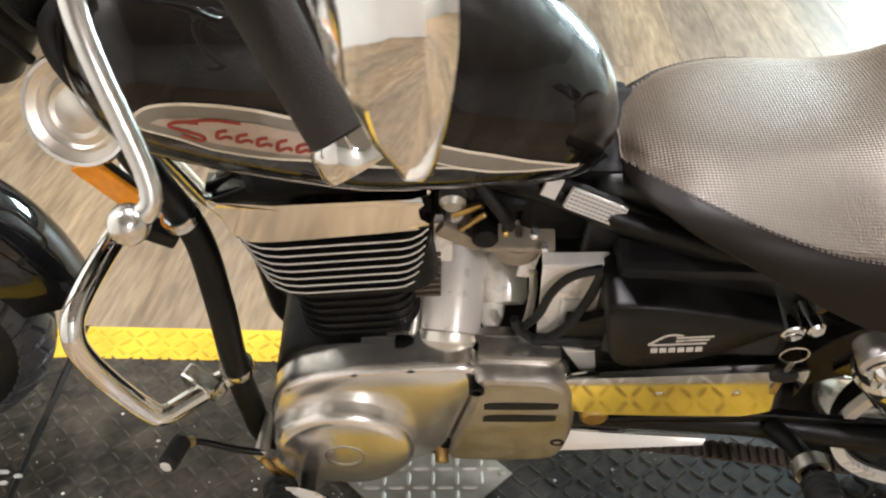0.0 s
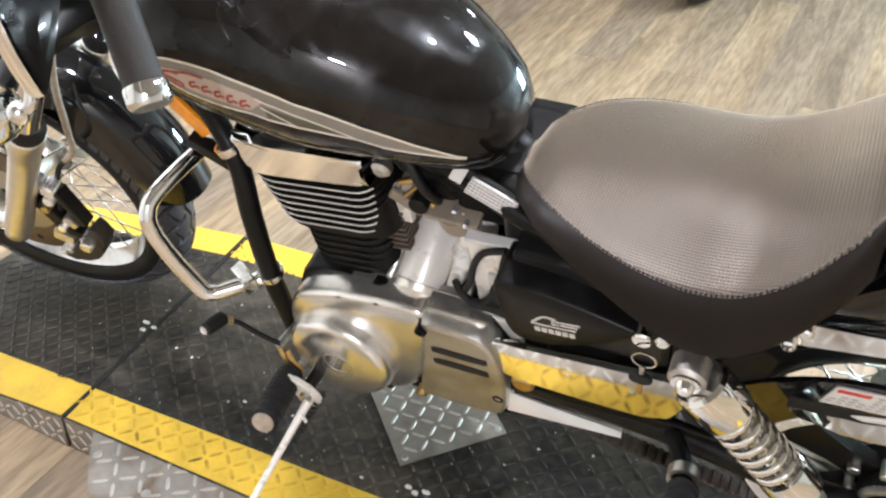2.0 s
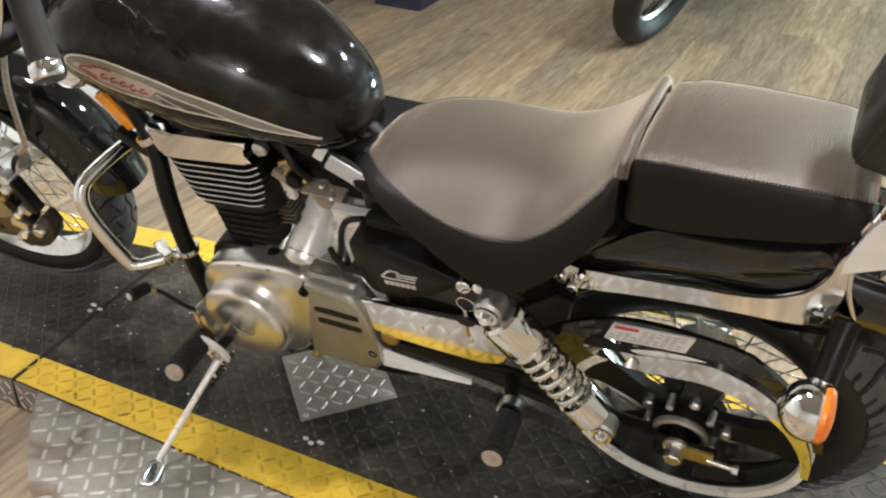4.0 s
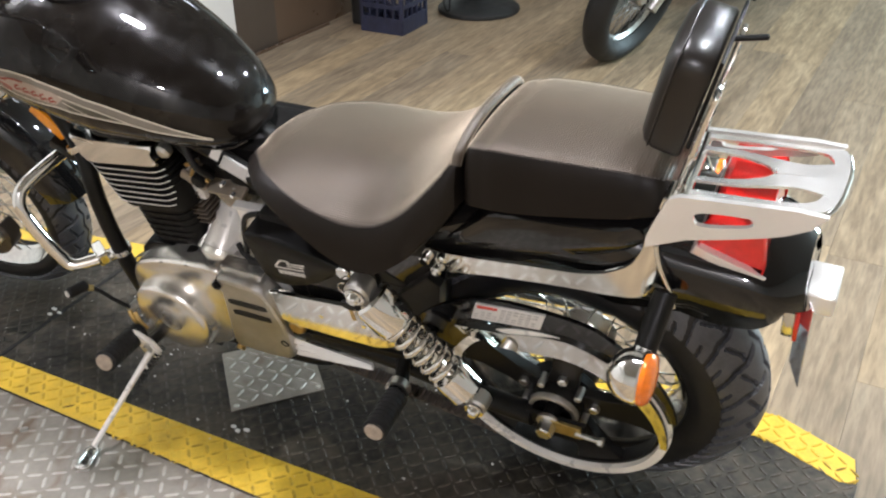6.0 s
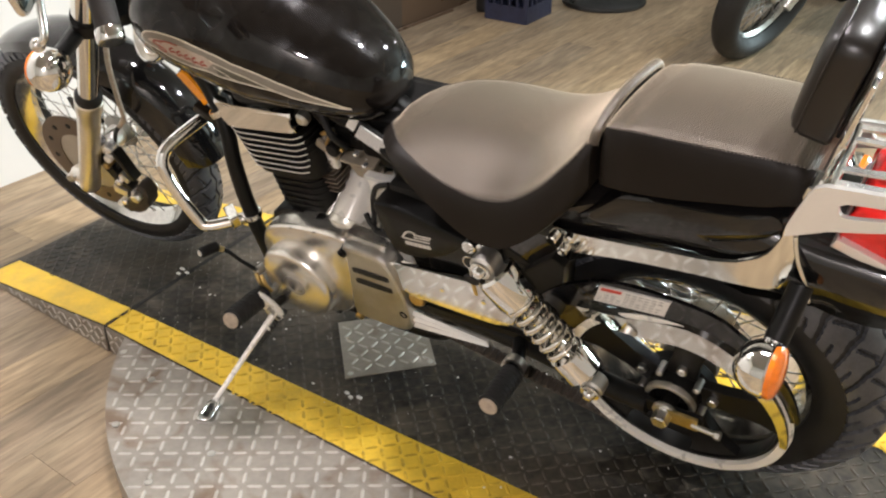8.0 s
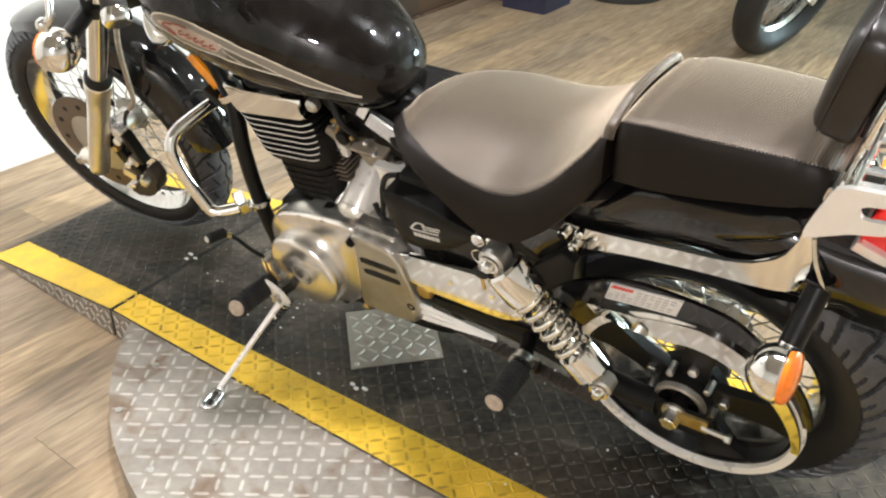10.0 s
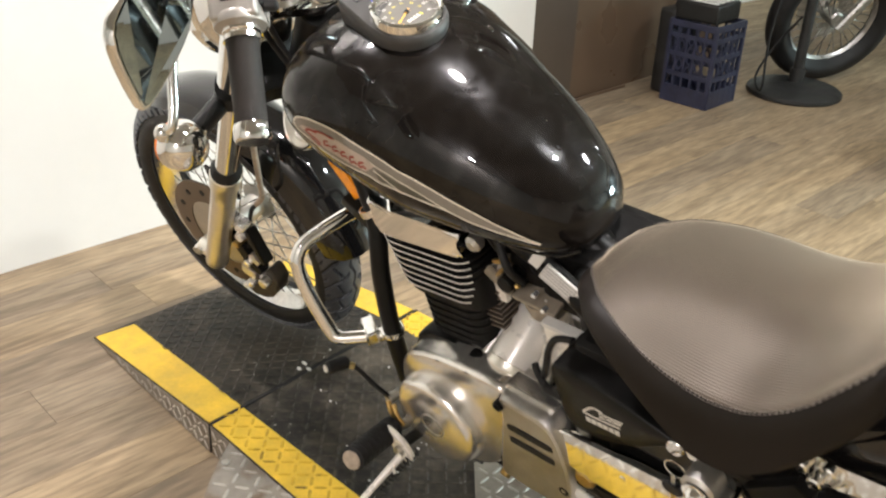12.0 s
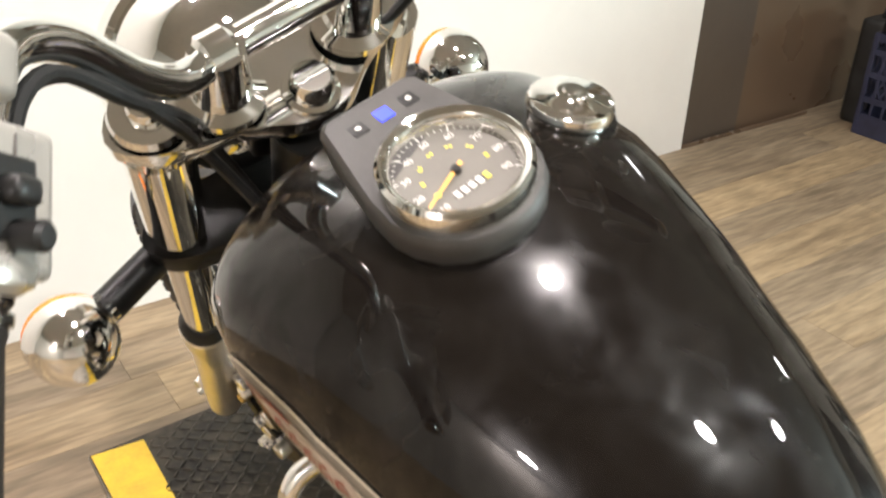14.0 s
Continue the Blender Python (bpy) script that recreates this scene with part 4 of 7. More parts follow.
P("handlebar", tube([*reversed(handlebar_path(-1)), *handlebar_path(1)[1:]], 0.0115, 18, 6), CHROME, "curved chrome handlebar")
for s in (-1, 1):
    P("riser", lathe([(0, -0.03), (0.03, -0.03), (0.031, -0.022), (0.022, -0.018), (0.019, 0.03), (0, 0.03)], V((-0.263, s * 0.056, 1.008)) - FDIR * 0.02, FDIR, 28), CHROME, "chrome handlebar riser")
    P("bar_clamp", cyl((-0.263, s * 0.056 - 0.013, 1.008), (-0.263, s * 0.056 + 0.013, 1.008), 0.0175, 24, 0.004), CHROME, "chrome handlebar clamp")
for s in (-1, 1):
    g0, g1 = V((-0.062, s * 0.2585, 1.049)), V((-0.008, s * 0.316, 0.978))
    gd = (g1 - g0).normalized()
    glen = (g1 - g0).length
    grip = P("grip", lathe([(0.0115, -0.004), (0.018, -0.004), (0.0185, 0.0), (0.0172, 0.004), (0.0172, glen - 0.02), (0.0115, glen - 0.018)], g0, gd, 32), GRIP, "smooth grey-black rubber hand grip")
    P("grip_end", lathe([(0.0115, glen - 0.019), (0.0185, glen - 0.019), (0.0195, glen - 0.016), (0.0195, glen - 0.004), (0.017, glen), (0, glen)], g0, gd, 28), CHROME, "chrome grip end", grip)
    P("collar", lathe([(0.012, -0.02), (0.0205, -0.02), (0.0205, -0.012), (0.0185, -0.01), (0.0205, -0.008), (0.0205, -0.003), (0.012, -0.002)], g0, gd, 28), CHROME, "", grip)
    c = g0 - gd * 0.052
    q = gd.to_track_quat("Z", "Y").to_matrix()
    sw = P("switch_box", box(c, (0.052, 0.05, 0.062), 0.006, q, None, 3), SILVER, "silver handlebar switch housing")
    P("switch_flange", lathe([(0.012, 0.022), (0.027, 0.022), (0.029, 0.026), (0.028, 0.033), (0.021, 0.037), (0.012, 0.038)], c, gd, 32), SILVER, "", sw)
    P("switch_joint", box(c, (0.0535, 0.0515, 0.0012), 0, q @ Matrix.Rotation(radians(90), 3, "X")), INK, "", sw)
    side = q @ V((1, 0, 0))
    up = q @ V((0, 1, 0))
    if s < 0:
        for du, dv, sz in ((0.0, 0.023, (0.024, 0.006, 0.026)), (0.026, 0.003, (0.006, 0.026, 0.034))):
            P("switch", box(c + side * du + up * dv, sz, 0.003, q), PLASTIC, "", sw)
        P("switch_knob", box(c + side * 0.032 + up * 0.004 - gd * 0.002, (0.012, 0.016, 0.012), 0.005, q, None, 3), PLASTIC, "", sw)
    P("switch_knob", cyl(c + side * 0.026 + up * 0.0 + gd * 0.014, c + side * 0.042 + gd * 0.016, 0.0065, 18, 0.002), PLASTIC, "", sw)
    P("lever_bracket", box(g0 - gd * 0.1 - V((0.02, 0, -0.004)), (0.05, 0.036, 0.03), 0.008, q, None, 3), SILVER, "silver lever bracket")
    lv = [g0 - gd * 0.1 + V((-0.035, s * 0.01, 0.0)), g0 - gd * 0.06 + V((-0.055, s * 0.02, 0.004)), g0 + gd * 0.01 + V((-0.075, s * 0.036, 0.012)), V((-0.105, s * 0.345, 0.995)), V((-0.116, s * 0.357, 0.981))]
    lever = P("clutch_lever" if s < 0 else "brake_lever", tube(lv, [0.008, 0.0075, 0.006, 0.0055, 0.006], 14, 6), ALU, "polished lever with a ball end")
    bm = bmesh.new()
    bmesh.ops.create_uvsphere(bm, u_segments=20, v_segments=12, radius=0.0105, matrix=Matrix.Translation(lv[-1]))
    P("ball_end", bm, ALU, "", lever)

# mirrors
for s in (-1, 1):
    st = [(-0.155, s * 0.182, 1.11), (-0.15, s * 0.235, 1.17), (-0.1, s * 0.29, 1.185), (-0.01, s * 0.365, 1.15)]
    arm = P("mirror", tube(st, 0.005, 12, 6), CHROME, "chrome rear-view mirror on a thin stem")
    out = [V((x, s * y, z)) for x, y, z in ((0.0347, 0.426, 1.104), (0.0262, 0.411, 1.091), (-0.0135, 0.332, 1.114), (-0.0254, 0.306, 1.15), (-0.0239, 0.303, 1.175), (-0.0125, 0.33, 1.192), (0.0211, 0.385, 1.188), (0.0403, 0.425, 1.168))]
    mid = sum(out, V()) / 8
    nrm = (out[2] - out[0]).cross(out[6] - out[0]).normalized()
    if nrm.x < 0:
        nrm = -nrm
    ol = spline(out, 4, True)
    rings = []
    for k, dpt in ((0.935, 0.0), (0.975, 0.0), (0.99, -0.004), (0.965, -0.01), (0.82, -0.016), (0.5, -0.022), (0.05, -0.024)):
        rings.append([mid + (p - mid) * k + nrm * dpt for p in ol])
    P("mirror_shell", skin(bmesh.new(), rings), CHROME, "chrome mirror housing", arm)
    bm = bmesh.new()
    bm.faces.new([bm.verts.new(mid + (p - mid) * 0.93 + nrm * 0.0008) for p in ol])
    MIRROR_GLASS = mat("mirror_glass", (0.46, 0.51, 0.52), 0.02, 1.0, 0.01, 3, 0.005)
    P("mirror_glass", bm, MIRROR_GLASS, "", arm)

# turn signals: four chrome balls with amber faces


def signal(ball, root, face, label):
    ball, root = V(ball), V(root)
    d = (ball - root).normalized()
    stalk = P("turn_signal", cyl(root, ball - d * 0.03, 0.0155, 20), BLACK_SATIN, label)
    f = V(face).normalized()
    body = [(0, -0.038)] + [(0.038 * math.sin(a), -0.038 * math.cos(a)) for a in (0.2, 0.4, 0.6, 0.8, 1.0, 1.2, 1.4, 1.55)] + [(0.0385, 0.008), (0.036, 0.011)]
    P("signal_shell", lathe(body, ball, f, 32), CHROME, "round chrome signal housing", stalk)
    P("signal_lens", lathe([(0.0365, 0.008), (0.0365, 0.017), (0.031, 0.023), (0.016, 0.0265), (0, 0.027)], ball, f, 32), AMBER, "amber lens", stalk)
    P("signal_collar", cyl(ball - d * 0.042, ball - d * 0.028, 0.0155, 20), CHROME, "", stalk)


for s in (-1, 1):
    fx = -0.027 * (s + 1)
    signal((-0.393 + fx, s * 0.228, 0.79), (-0.432 + fx, s * 0.12, 0.795), (-1, 0, 0), "round front turn signal on a black stalk")
    signal((0.843, s * 0.192, 0.568), (0.858, s * 0.108, 0.648), (1, 0, 0), "round rear turn signal on a black stalk")

# brake hose
hose = P("brake_hose", tube([(-0.44, -0.03, 0.83), (-0.5, -0.058, 0.68), (-0.535, -0.062, 0.57), (-0.556, -0.06, 0.515), (-0.59, -0.06, 0.482)], 0.0055, 10), CREAM, "clear-sheathed front brake hose")
P("hose_end", tube([(-0.588, -0.06, 0.484), (-0.62, -0.065, 0.45), (-0.66, -0.075, 0.36), (-0.68, -0.085, 0.31)], 0.0045, 10), RUBBER, "", hose)

# front fender
rings = []
for k in range(26):
    a = radians(6 + 109 * k / 25)
    crown = 0.036 - 0.02 * min(1.0, max(0.0, (math.degrees(a) - 50) / 50))
    r0, hw = 0.318 + 0.034 * min(1.0, max(0.0, (100 - math.degrees(a)) / 75)), 0.062 * (1 - 0.25 * max(0, (k - 21) / 4) - 0.12 * max(0, (3 - k) / 3))
    ring = []
    for j in range(17):
        t = -1 + 2 * j / 16
        ring.append((t * hw, r0 + crown * (1 - abs(t) ** 2.6) - crown * (abs(t) > 0.99)))
    for j in range(17):
        t = 1 - 2 * j / 16
        ring.append((t * (hw - 0.0025), r0 - 0.0025 + crown * (1 - abs(t) ** 2.6) - (crown - 0.003) * (abs(t) > 0.99)))
    rings.append([V((r * math.cos(a), y, r * math.sin(a))) for y, r in ring])
bm = skin(bmesh.new(), rings)
bmesh.ops.transform(bm, matrix=FM, verts=bm.verts)
fender = P("front_fender", bm, BLACK_GLOSS, "gloss black front fender")
for s in (-1, 1):
    P("fender_stay", box(V((-0.66, s * 0.075, 0.52)), (0.09, 0.006, 0.05), 0.002), BLACK_SATIN, "", fender)

# ---- fuel tank ----
TX = [-0.277, -0.272, -0.262, -0.246, -0.224, -0.19, -0.145, -0.09, -0.02, 0.05, 0.1, 0.14, 0.168, 0.184, 0.189]
TW = [0.03, 0.068, 0.1, 0.127, 0.146, 0.153, 0.154, 0.151, 0.143, 0.125, 0.107, 0.087, 0.066, 0.04, 0.015]
TT_ = [0.862, 0.884, 0.904, 0.921, 0.933, 0.941, 0.942, 0.937, 0.912, 0.873, 0.84, 0.808, 0.78, 0.755, 0.735]
TB = [0.815, 0.795, 0.776, 0.758, 0.746, 0.732, 0.722, 0.713, 0.706, 0.699, 0.692, 0.689, 0.69, 0.7, 0.715]


def lerp(xs, ys, x):
    return float(np.interp(x, xs, ys))


def tank_form(x, right):
    """Half width, top, bottom, waist height and squareness of the tank at a station."""
    w, t, b = lerp(TX, TW, x), lerp(TX, TT_, x), lerp(TX, TB, x)
    g = min(1, max(0, (0.03 - x) / 0.12)) if right else 0.0
    up = 0.36 + 0.2 * min(1, max(0, (-0.04 - x) / 0.15))
    return w * (1 + 0.06 * g), t, b, b + (t - b) * up, 0.92 - 0.15 * g


def tank_section(x, n=56):
    out = []
    for k in range(n):
        a = 2 * math.pi * k / n
        c, s = math.cos(a), math.sin(a)
        w, t, b, zc, e = tank_form(x, c > 0)
        if s >= 0:
            y, z = w * math.copysign(abs(c) ** e, c), zc + (t - zc) * abs(s) ** e
        else:
            y, z = w * math.copysign(abs(c) ** 0.8, c), zc - (zc - b) * abs(s) ** 0.9
        out.append(V((x, y, z)))
    return out


def tank_side(x, z):
    """How far the tank's left skin stands off its middle at a place of the side."""
    w, t, b, zc, e = tank_form(x, False)
    if z >= zc:
        s = min(1, ((z - zc) / (t - zc))) ** (1 / e)
        return -w * math.sqrt(max(0, 1 - s * s)) ** e
    s = min(1, ((zc - z) / (zc - b))) ** (1 / 0.9)
    return -w * math.sqrt(max(0, 1 - s * s)) ** 0.8


def tank_top(x, y):
    w, t, b, zc, e = tank_form(x, y > 0)
    c = min(1, abs(y) / w) ** (1 / e)
    return zc + (t - zc) * math.sqrt(max(0, 1 - c * c)) ** e


stations = [float(v) for v in np.interp(np.linspace(0, 1, 44), np.linspace(0, 1, len(TX)), TX)]
tank = P("fuel_tank", skin(bmesh.new(), [tank_section(x) for x in stations]), TANK_PAINT, "gloss black teardrop fuel tank with hazy polish marks", sharp=60)
P("tank_seam", tube([(x, tank_side(x, lerp(TX, TB, x) + 0.012) * 1.0, lerp(TX, TB, x) + 0.006) for x in (-0.25, -0.22, -0.17, -0.12, -0.04, 0.04, 0.1, 0.15, 0.178)], 0.0028, 8, 4), BLACK_GLOSS, "", tank)


def decal(name, upper, lower, material, label="", off=0.0009, steps=40, rows=5):
    """A thin sticker on the tank's left side between two lines of (x, z)."""
    ux, uz = [p[0] for p in upper], [p[1] for p in upper]
    lx, lz = [p[0] for p in lower], [p[1] for p in lower]
    bm = bmesh.new()
    grid = []
    for i in range(steps + 1):
        x = ux[0] + (ux[-1] - ux[0]) * i / steps
        za, zb = lerp(ux, uz, x), lerp(lx, lz, x)
        grid.append([bm.verts.new((x, tank_side(x, zb + (za - zb) * j / rows) - off, zb + (za - zb) * j / rows)) for j in range(rows + 1)])
    for i in range(steps):
        for j in range(rows):
            bm.faces.new((grid[i][j], grid[i + 1][j], grid[i + 1][j + 1], grid[i][j + 1]))
    return P(name, bm, material, label, tank)


def stripe(pts, width, material, off=0.0014, name="pinstripe"):
    path = spline([V((x, 0, z)) for x, z in pts], 8)
    bm = bmesh.new()
    prev = None
    for i, p in enumerate(path):
        d = (path[min(i + 1, len(path) - 1)] - path[max(i - 1, 0)]).normalized()
        n = V((-d.z, 0, d.x)) * width / 2
        a, b = p + n, p - n
        a.y, b.y = tank_side(a.x, a.z) - off, tank_side(b.x, b.z) - off
        cur = (bm.verts.new(a), bm.verts.new(b))
        if prev:
            bm.faces.new((prev[0], cur[0], cur[1], prev[1]))
        prev = cur
    return P(name, bm, material, "", tank)


BU = [(-0.198, 0.842), (-0.192, 0.853), (-0.178, 0.86), (-0.147, 0.8605), (-0.106, 0.852), (-0.068, 0.838), (-0.03, 0.823), (0.006, 0.808), (0.04, 0.792), (0.074, 0.774), (0.107, 0.755), (0.148, 0.729)]
BL = [(-0.198, 0.842), (-0.19, 0.836), (-0.167, 0.828), (-0.143, 0.817), (-0.11, 0.808), (-0.072, 0.802), (-0.052, 0.795), (-0.02, 0.789), (0.016, 0.779), (0.045, 0.771), (0.071, 0.758), (0.105, 0.746), (0.148, 0.728)]
decal("badge_band", BU, BL, BADGE_GREY, "grey tank emblem band with cream outline")
decal("badge_lower", [(-0.053, 0.812), (-0.017, 0.801), (0.018, 0.785), (0.045, 0.7715)], [(-0.053, 0.797), (-0.02, 0.79), (0.016, 0.78), (0.045, 0.771)], BADGE_DARK, off=0.0012)
stripe(BU, 0.0026, BADGE_LINE)
stripe(BL, 0.0024, BADGE_LINE)
stripe([(-0.062, 0.823), (-0.051, 0.817), (-0.017, 0.804), (0.018, 0.786), (0.042, 0.773)], 0.0018, BADGE_LINE, 0.0016)
stripe([(-0.058, 0.812), (-0.045, 0.804), (-0.027, 0.794), (-0.018, 0.789)], 0.0016, BADGE_LINE, 0.0016)
decal("badge_oval", [(-0.184, 0.844), (-0.176, 0.849), (-0.15, 0.85), (-0.108, 0.842), (-0.069, 0.828), (-0.056, 0.819)], [(-0.184, 0.844), (-0.163, 0.837), (-0.14, 0.824), (-0.107, 0.815), (-0.071, 0.807), (-0.056, 0.817)], BADGE_PINK, off=0.0015)
# the emblem's flourish, as plain red strokes
stripe([(-0.148, 0.8455), (-0.163, 0.8465), (-0.17, 0.842), (-0.158, 0.837), (-0.147, 0.832), (-0.15, 0.8275), (-0.163, 0.833)], 0.0034, BADGE_RED, 0.002, "emblem_stroke")
stripe([(-0.166, 0.8455), (-0.14, 0.8478), (-0.118, 0.843)], 0.0028, BADGE_RED, 0.002, "emblem_stroke")
for k, (w_, h_) in enumerate(((0.0085, 0.005), (0.009, 0.005), (0.0085, 0.005), (0.0085, 0.0065), (0.0085, 0.005))):
    x0, z0 = -0.133 + k * 0.0142, 0.8335 - k * 0.0044
    stripe([(x0 + w_ * 0.5, z0 + h_ * 0.8), (x0 - w_ * 0.3, z0 + h_ * 0.5), (x0 - w_ * 0.4, z0 - h_ * 0.7), (x0 + w_ * 0.4, z0 - h_ * 0.4), (x0 + w_ * 0.8, z0 - h_ * 0.9)], 0.0032, BADGE_RED, 0.002, "emblem_stroke")

# speedometer console and filler cap
SC, SN = V((-0.096, -0.004, 0.95)), V((0.21, 0.0, 1.0)).normalized()


K = 0.89


def on_dial(a, b, h):
    """A place on the console: a to the rear, b to the right, h above the glass plane."""
    fwd = V((SN.z, 0, -SN.x))
    return SC + fwd * a * K + V((0, 1, 0)) * b * K + SN * h


outl = [(-0.098, -0.042), (-0.103, -0.036), (-0.103, 0.036), (-0.098, 0.042), (-0.045, 0.053), (-0.02, 0.058)] + [(0.06 * math.cos(t), 0.06 * math.sin(t)) for t in (1.5, 1.2, 0.9, 0.6, 0.3, 0, -0.3, -0.6, -0.9, -1.2, -1.5)] + [(-0.02, -0.058), (-0.045, -0.053)]
rings = []
for h, g in ((-0.045, 0.94), (-0.018, 0.985), (-0.008, 1.005), (-0.003, 0.99), (0.0, 0.95)):
    rings.append([on_dial(a * g, b * g, h + (0.004 * (-a / 0.1) if a < 0 else 0)) for a, b in outl])
cons = P("instrument_console", skin(bmesh.new(), rings), CONSOLE, "dark grey speedometer console on the tank")
P("bezel", lathe([(p * K, h) for p, h in ((0.042, 0.004), (0.0435, 0.0105), (0.046, 0.0135), (0.0495, 0.0145), (0.0525, 0.012), (0.0535, 0.004), (0.0535, -0.002), (0.042, -0.002))], SC, SN, 56, closed=True), CHROME, "polished chrome bezel", cons)
P("dial", lathe([(0, 0.002), (0.041, 0.002), (0.041, 0.0), (0, 0.0)], SC, SN, 48), DIAL, "dark dial with white and yellow marks", cons)


def dial_mark(ang, r0, r1, w, material, name="dial_mark"):
    bm = bmesh.new()
    c, s = math.cos(ang), math.sin(ang)
    vs = []
    for r, e in ((r0, -w / 2), (r1, -w / 2), (r1, w / 2), (r0, w / 2)):
        vs.append(bm.verts.new(on_dial(-(r * c - e * s), r * s + e * c, 0.0026)))
    bm.faces.new(vs)
    return P(name, bm, material, "", cons)


def text_part(body, size, place, material, parent, name="numeral"):
    cu = bpy.data.curves.new(name, "FONT")
    cu.body, cu.size, cu.align_x, cu.align_y, cu.extrude = body, size, "CENTER", "CENTER", 0.0001
    ob = bpy.data.objects.new(name, cu)
    scene.collection.objects.link(ob)
    dg = bpy.context.evaluated_depsgraph_get()
    me = bpy.data.meshes.new_from_object(ob.evaluated_get(dg))
    bpy.data.objects.remove(ob)
    me.transform(place)
    me.materials.clear()
    me.materials.append(material)
    o = new(name, me)
    o.parent = parent
    return o


fwd = V((SN.z, 0, -SN.x))
A0, A1 = radians(-128), radians(128)
for k in range(41):
    a = A0 + (A1 - A0) * k / 40
    dial_mark(a, 0.0385 if k % 5 == 0 else 0.0405, 0.0435, 0.0011 if k % 5 == 0 else 0.0006, DIAL_WHITE)
TEXT_ROT = Matrix((V((0, 1, 0)), -fwd, SN)).transposed().to_4x4()
for k in range(9):
    a = A0 + (A1 - A0) * k / 8
    text_part(str(k * 10 + 10), 0.0066, Matrix.Translation(on_dial(-0.0335 * math.cos(a), 0.0335 * math.sin(a), 0.0028)) @ TEXT_ROT, DIAL_WHITE, cons)
for k in range(7):
    a = A0 + (A1 - A0) * (k + 0.5) / 7.4
    for e in (-0.06, 0.06):
        dial_mark(a + e, 0.0225, 0.0255, 0.0019, DIAL_YELLOW)
for k in range(5):
    p = on_dial(0.017, -0.013 + k * 0.0062, 0.0027)
    P("counter_digit", box(p, (0.0052, 0.0034, 0.0006), 0, TEXT_ROT.to_3x3() @ Matrix.Rotation(radians(90), 3, "Z")), DIAL_WHITE if k < 4 else DIAL_YELLOW, "", cons)
nd = bmesh.new()
tip, tail = on_dial(0.0155, -0.0355, 0.0045), on_dial(-0.003, 0.007, 0.0045)
dirn = (tip - tail).normalized()
sd = dirn.cross(SN) * 0.0014
nd.faces.new([nd.verts.new(p) for p in (tail + sd, tail - sd, tip - sd * 0.5, tip + sd * 0.5)])
P("needle", nd, NEEDLE, "orange needle", cons)
P("needle_hub", lathe([(0, 0.006), (0.0028, 0.0055), (0.0033, 0.003), (0, 0.003)], SC, SN, 20), PLASTIC, "", cons)
for b, m in ((-0.022, PLASTIC), (0.0, BLUE_LIGHT), (0.022, PLASTIC)):
    sq = P("warning_light", box(on_dial(-0.078, b, 0.0033), (0.011, 0.011, 0.0012), 0.001, TEXT_ROT.to_3x3()), m, "lit blue beam light" if m is BLUE_LIGHT else "small dark warning light", cons)
    if m is PLASTIC:
        P("symbol", lathe([(0, 0.001), (0.002, 0.001), (0.002, 0.0006), (0, 0.0006)], on_dial(-0.078, b, 0.0034), SN, 12), DIAL_WHITE, "", sq)
CAPC = V((-0.113, 0.1, 0.0))
CAPC.z = tank_top(CAPC.x, CAPC.y) + 0.006
CN = V((0.22, 0.24, 1.0)).normalized()
cap = P("filler_cap", lathe([(0.0, 0.0125), (0.01, 0.0122), (0.0115, 0.0108), (0.0225, 0.0096), (0.0275, 0.0072), (0.0292, 0.0035), (0.0285, -0.004), (0.026, -0.012), (0, -0.012)], CAPC, CN, 44), CHROME, "round chrome fuel filler cap")
P("cap_lock", cyl(CAPC + CN * 0.0118, CAPC + CN * 0.0138, 0.006, 20, 0.001), CHROME_WORN, "", cap)
P("cap_base", lathe([(0.026, -0.016), (0.0335, -0.016), (0.033, -0.007), (0.027, -0.005)], CAPC, CN, 40, closed=True), BLACK_GLOSS, "", cap)

# ---- frame ----
for s in (-1, 1):
    P("down_tube", tube([(-0.3, s * 0.02, 0.82), (-0.275, s * 0.03, 0.7), (-0.25, s * 0.038, 0.635), (-0.222, s * 0.058, 0.585), (-0.21, s * 0.085, 0.51), (-0.211, s * 0.096, 0.4), (-0.209, s * 0.098, 0.3), (-0.2, s * 0.098, 0.21), (-0.15, s * 0.09, 0.178), (0.0, s * 0.085, 0.172), (0.18, s * 0.085, 0.185), (0.24, s * 0.095, 0.26), (0.25, s * 0.09, 0.45)], 0.0155, 16), BLACK_SATIN, "black frame down tube")
    P("seat_rail", tube([(-0.25, s * 0.025, 0.76), (0.0, s * 0.04, 0.69), (0.13, s * 0.06, 0.668), (0.22, s * 0.08, 0.64), (0.36, s * 0.088, 0.6), (0.52, s * 0.085, 0.6), (0.7, s * 0.085, 0.63)], 0.0135, 14), BLACK_SATIN, "black frame seat rail")
P("backbone", tube([(-0.29, 0, 0.82), (-0.1, 0, 0.76), (0.15, 0, 0.68), (0.24, 0, 0.58)], 0.028, 18), BLACK_SATIN, "black frame backbone")
P("frame_plate", box((0.315, -0.094, 0.462), (0.31, 0.014, 0.085), 0.004), BLACK_SATIN, "black frame plate behind the belt cover")
# black box added to close the see-through gap, which should stay dark
P("air_box", box((0.25, 0.0, 0.615), (0.16, 0.13, 0.13), 0.02, None, None, 3), PLASTIC, "black box added to fill the dark gap under the seat")
P("battery_box", box((0.3, 0.0, 0.53), (0.2, 0.22, 0.16), 0.012), PLASTIC, "black battery box under the seat")
P("inner_fender", box((0.43, 0.0, 0.6), (0.16, 0.2, 0.05), 0.015), PLASTIC)

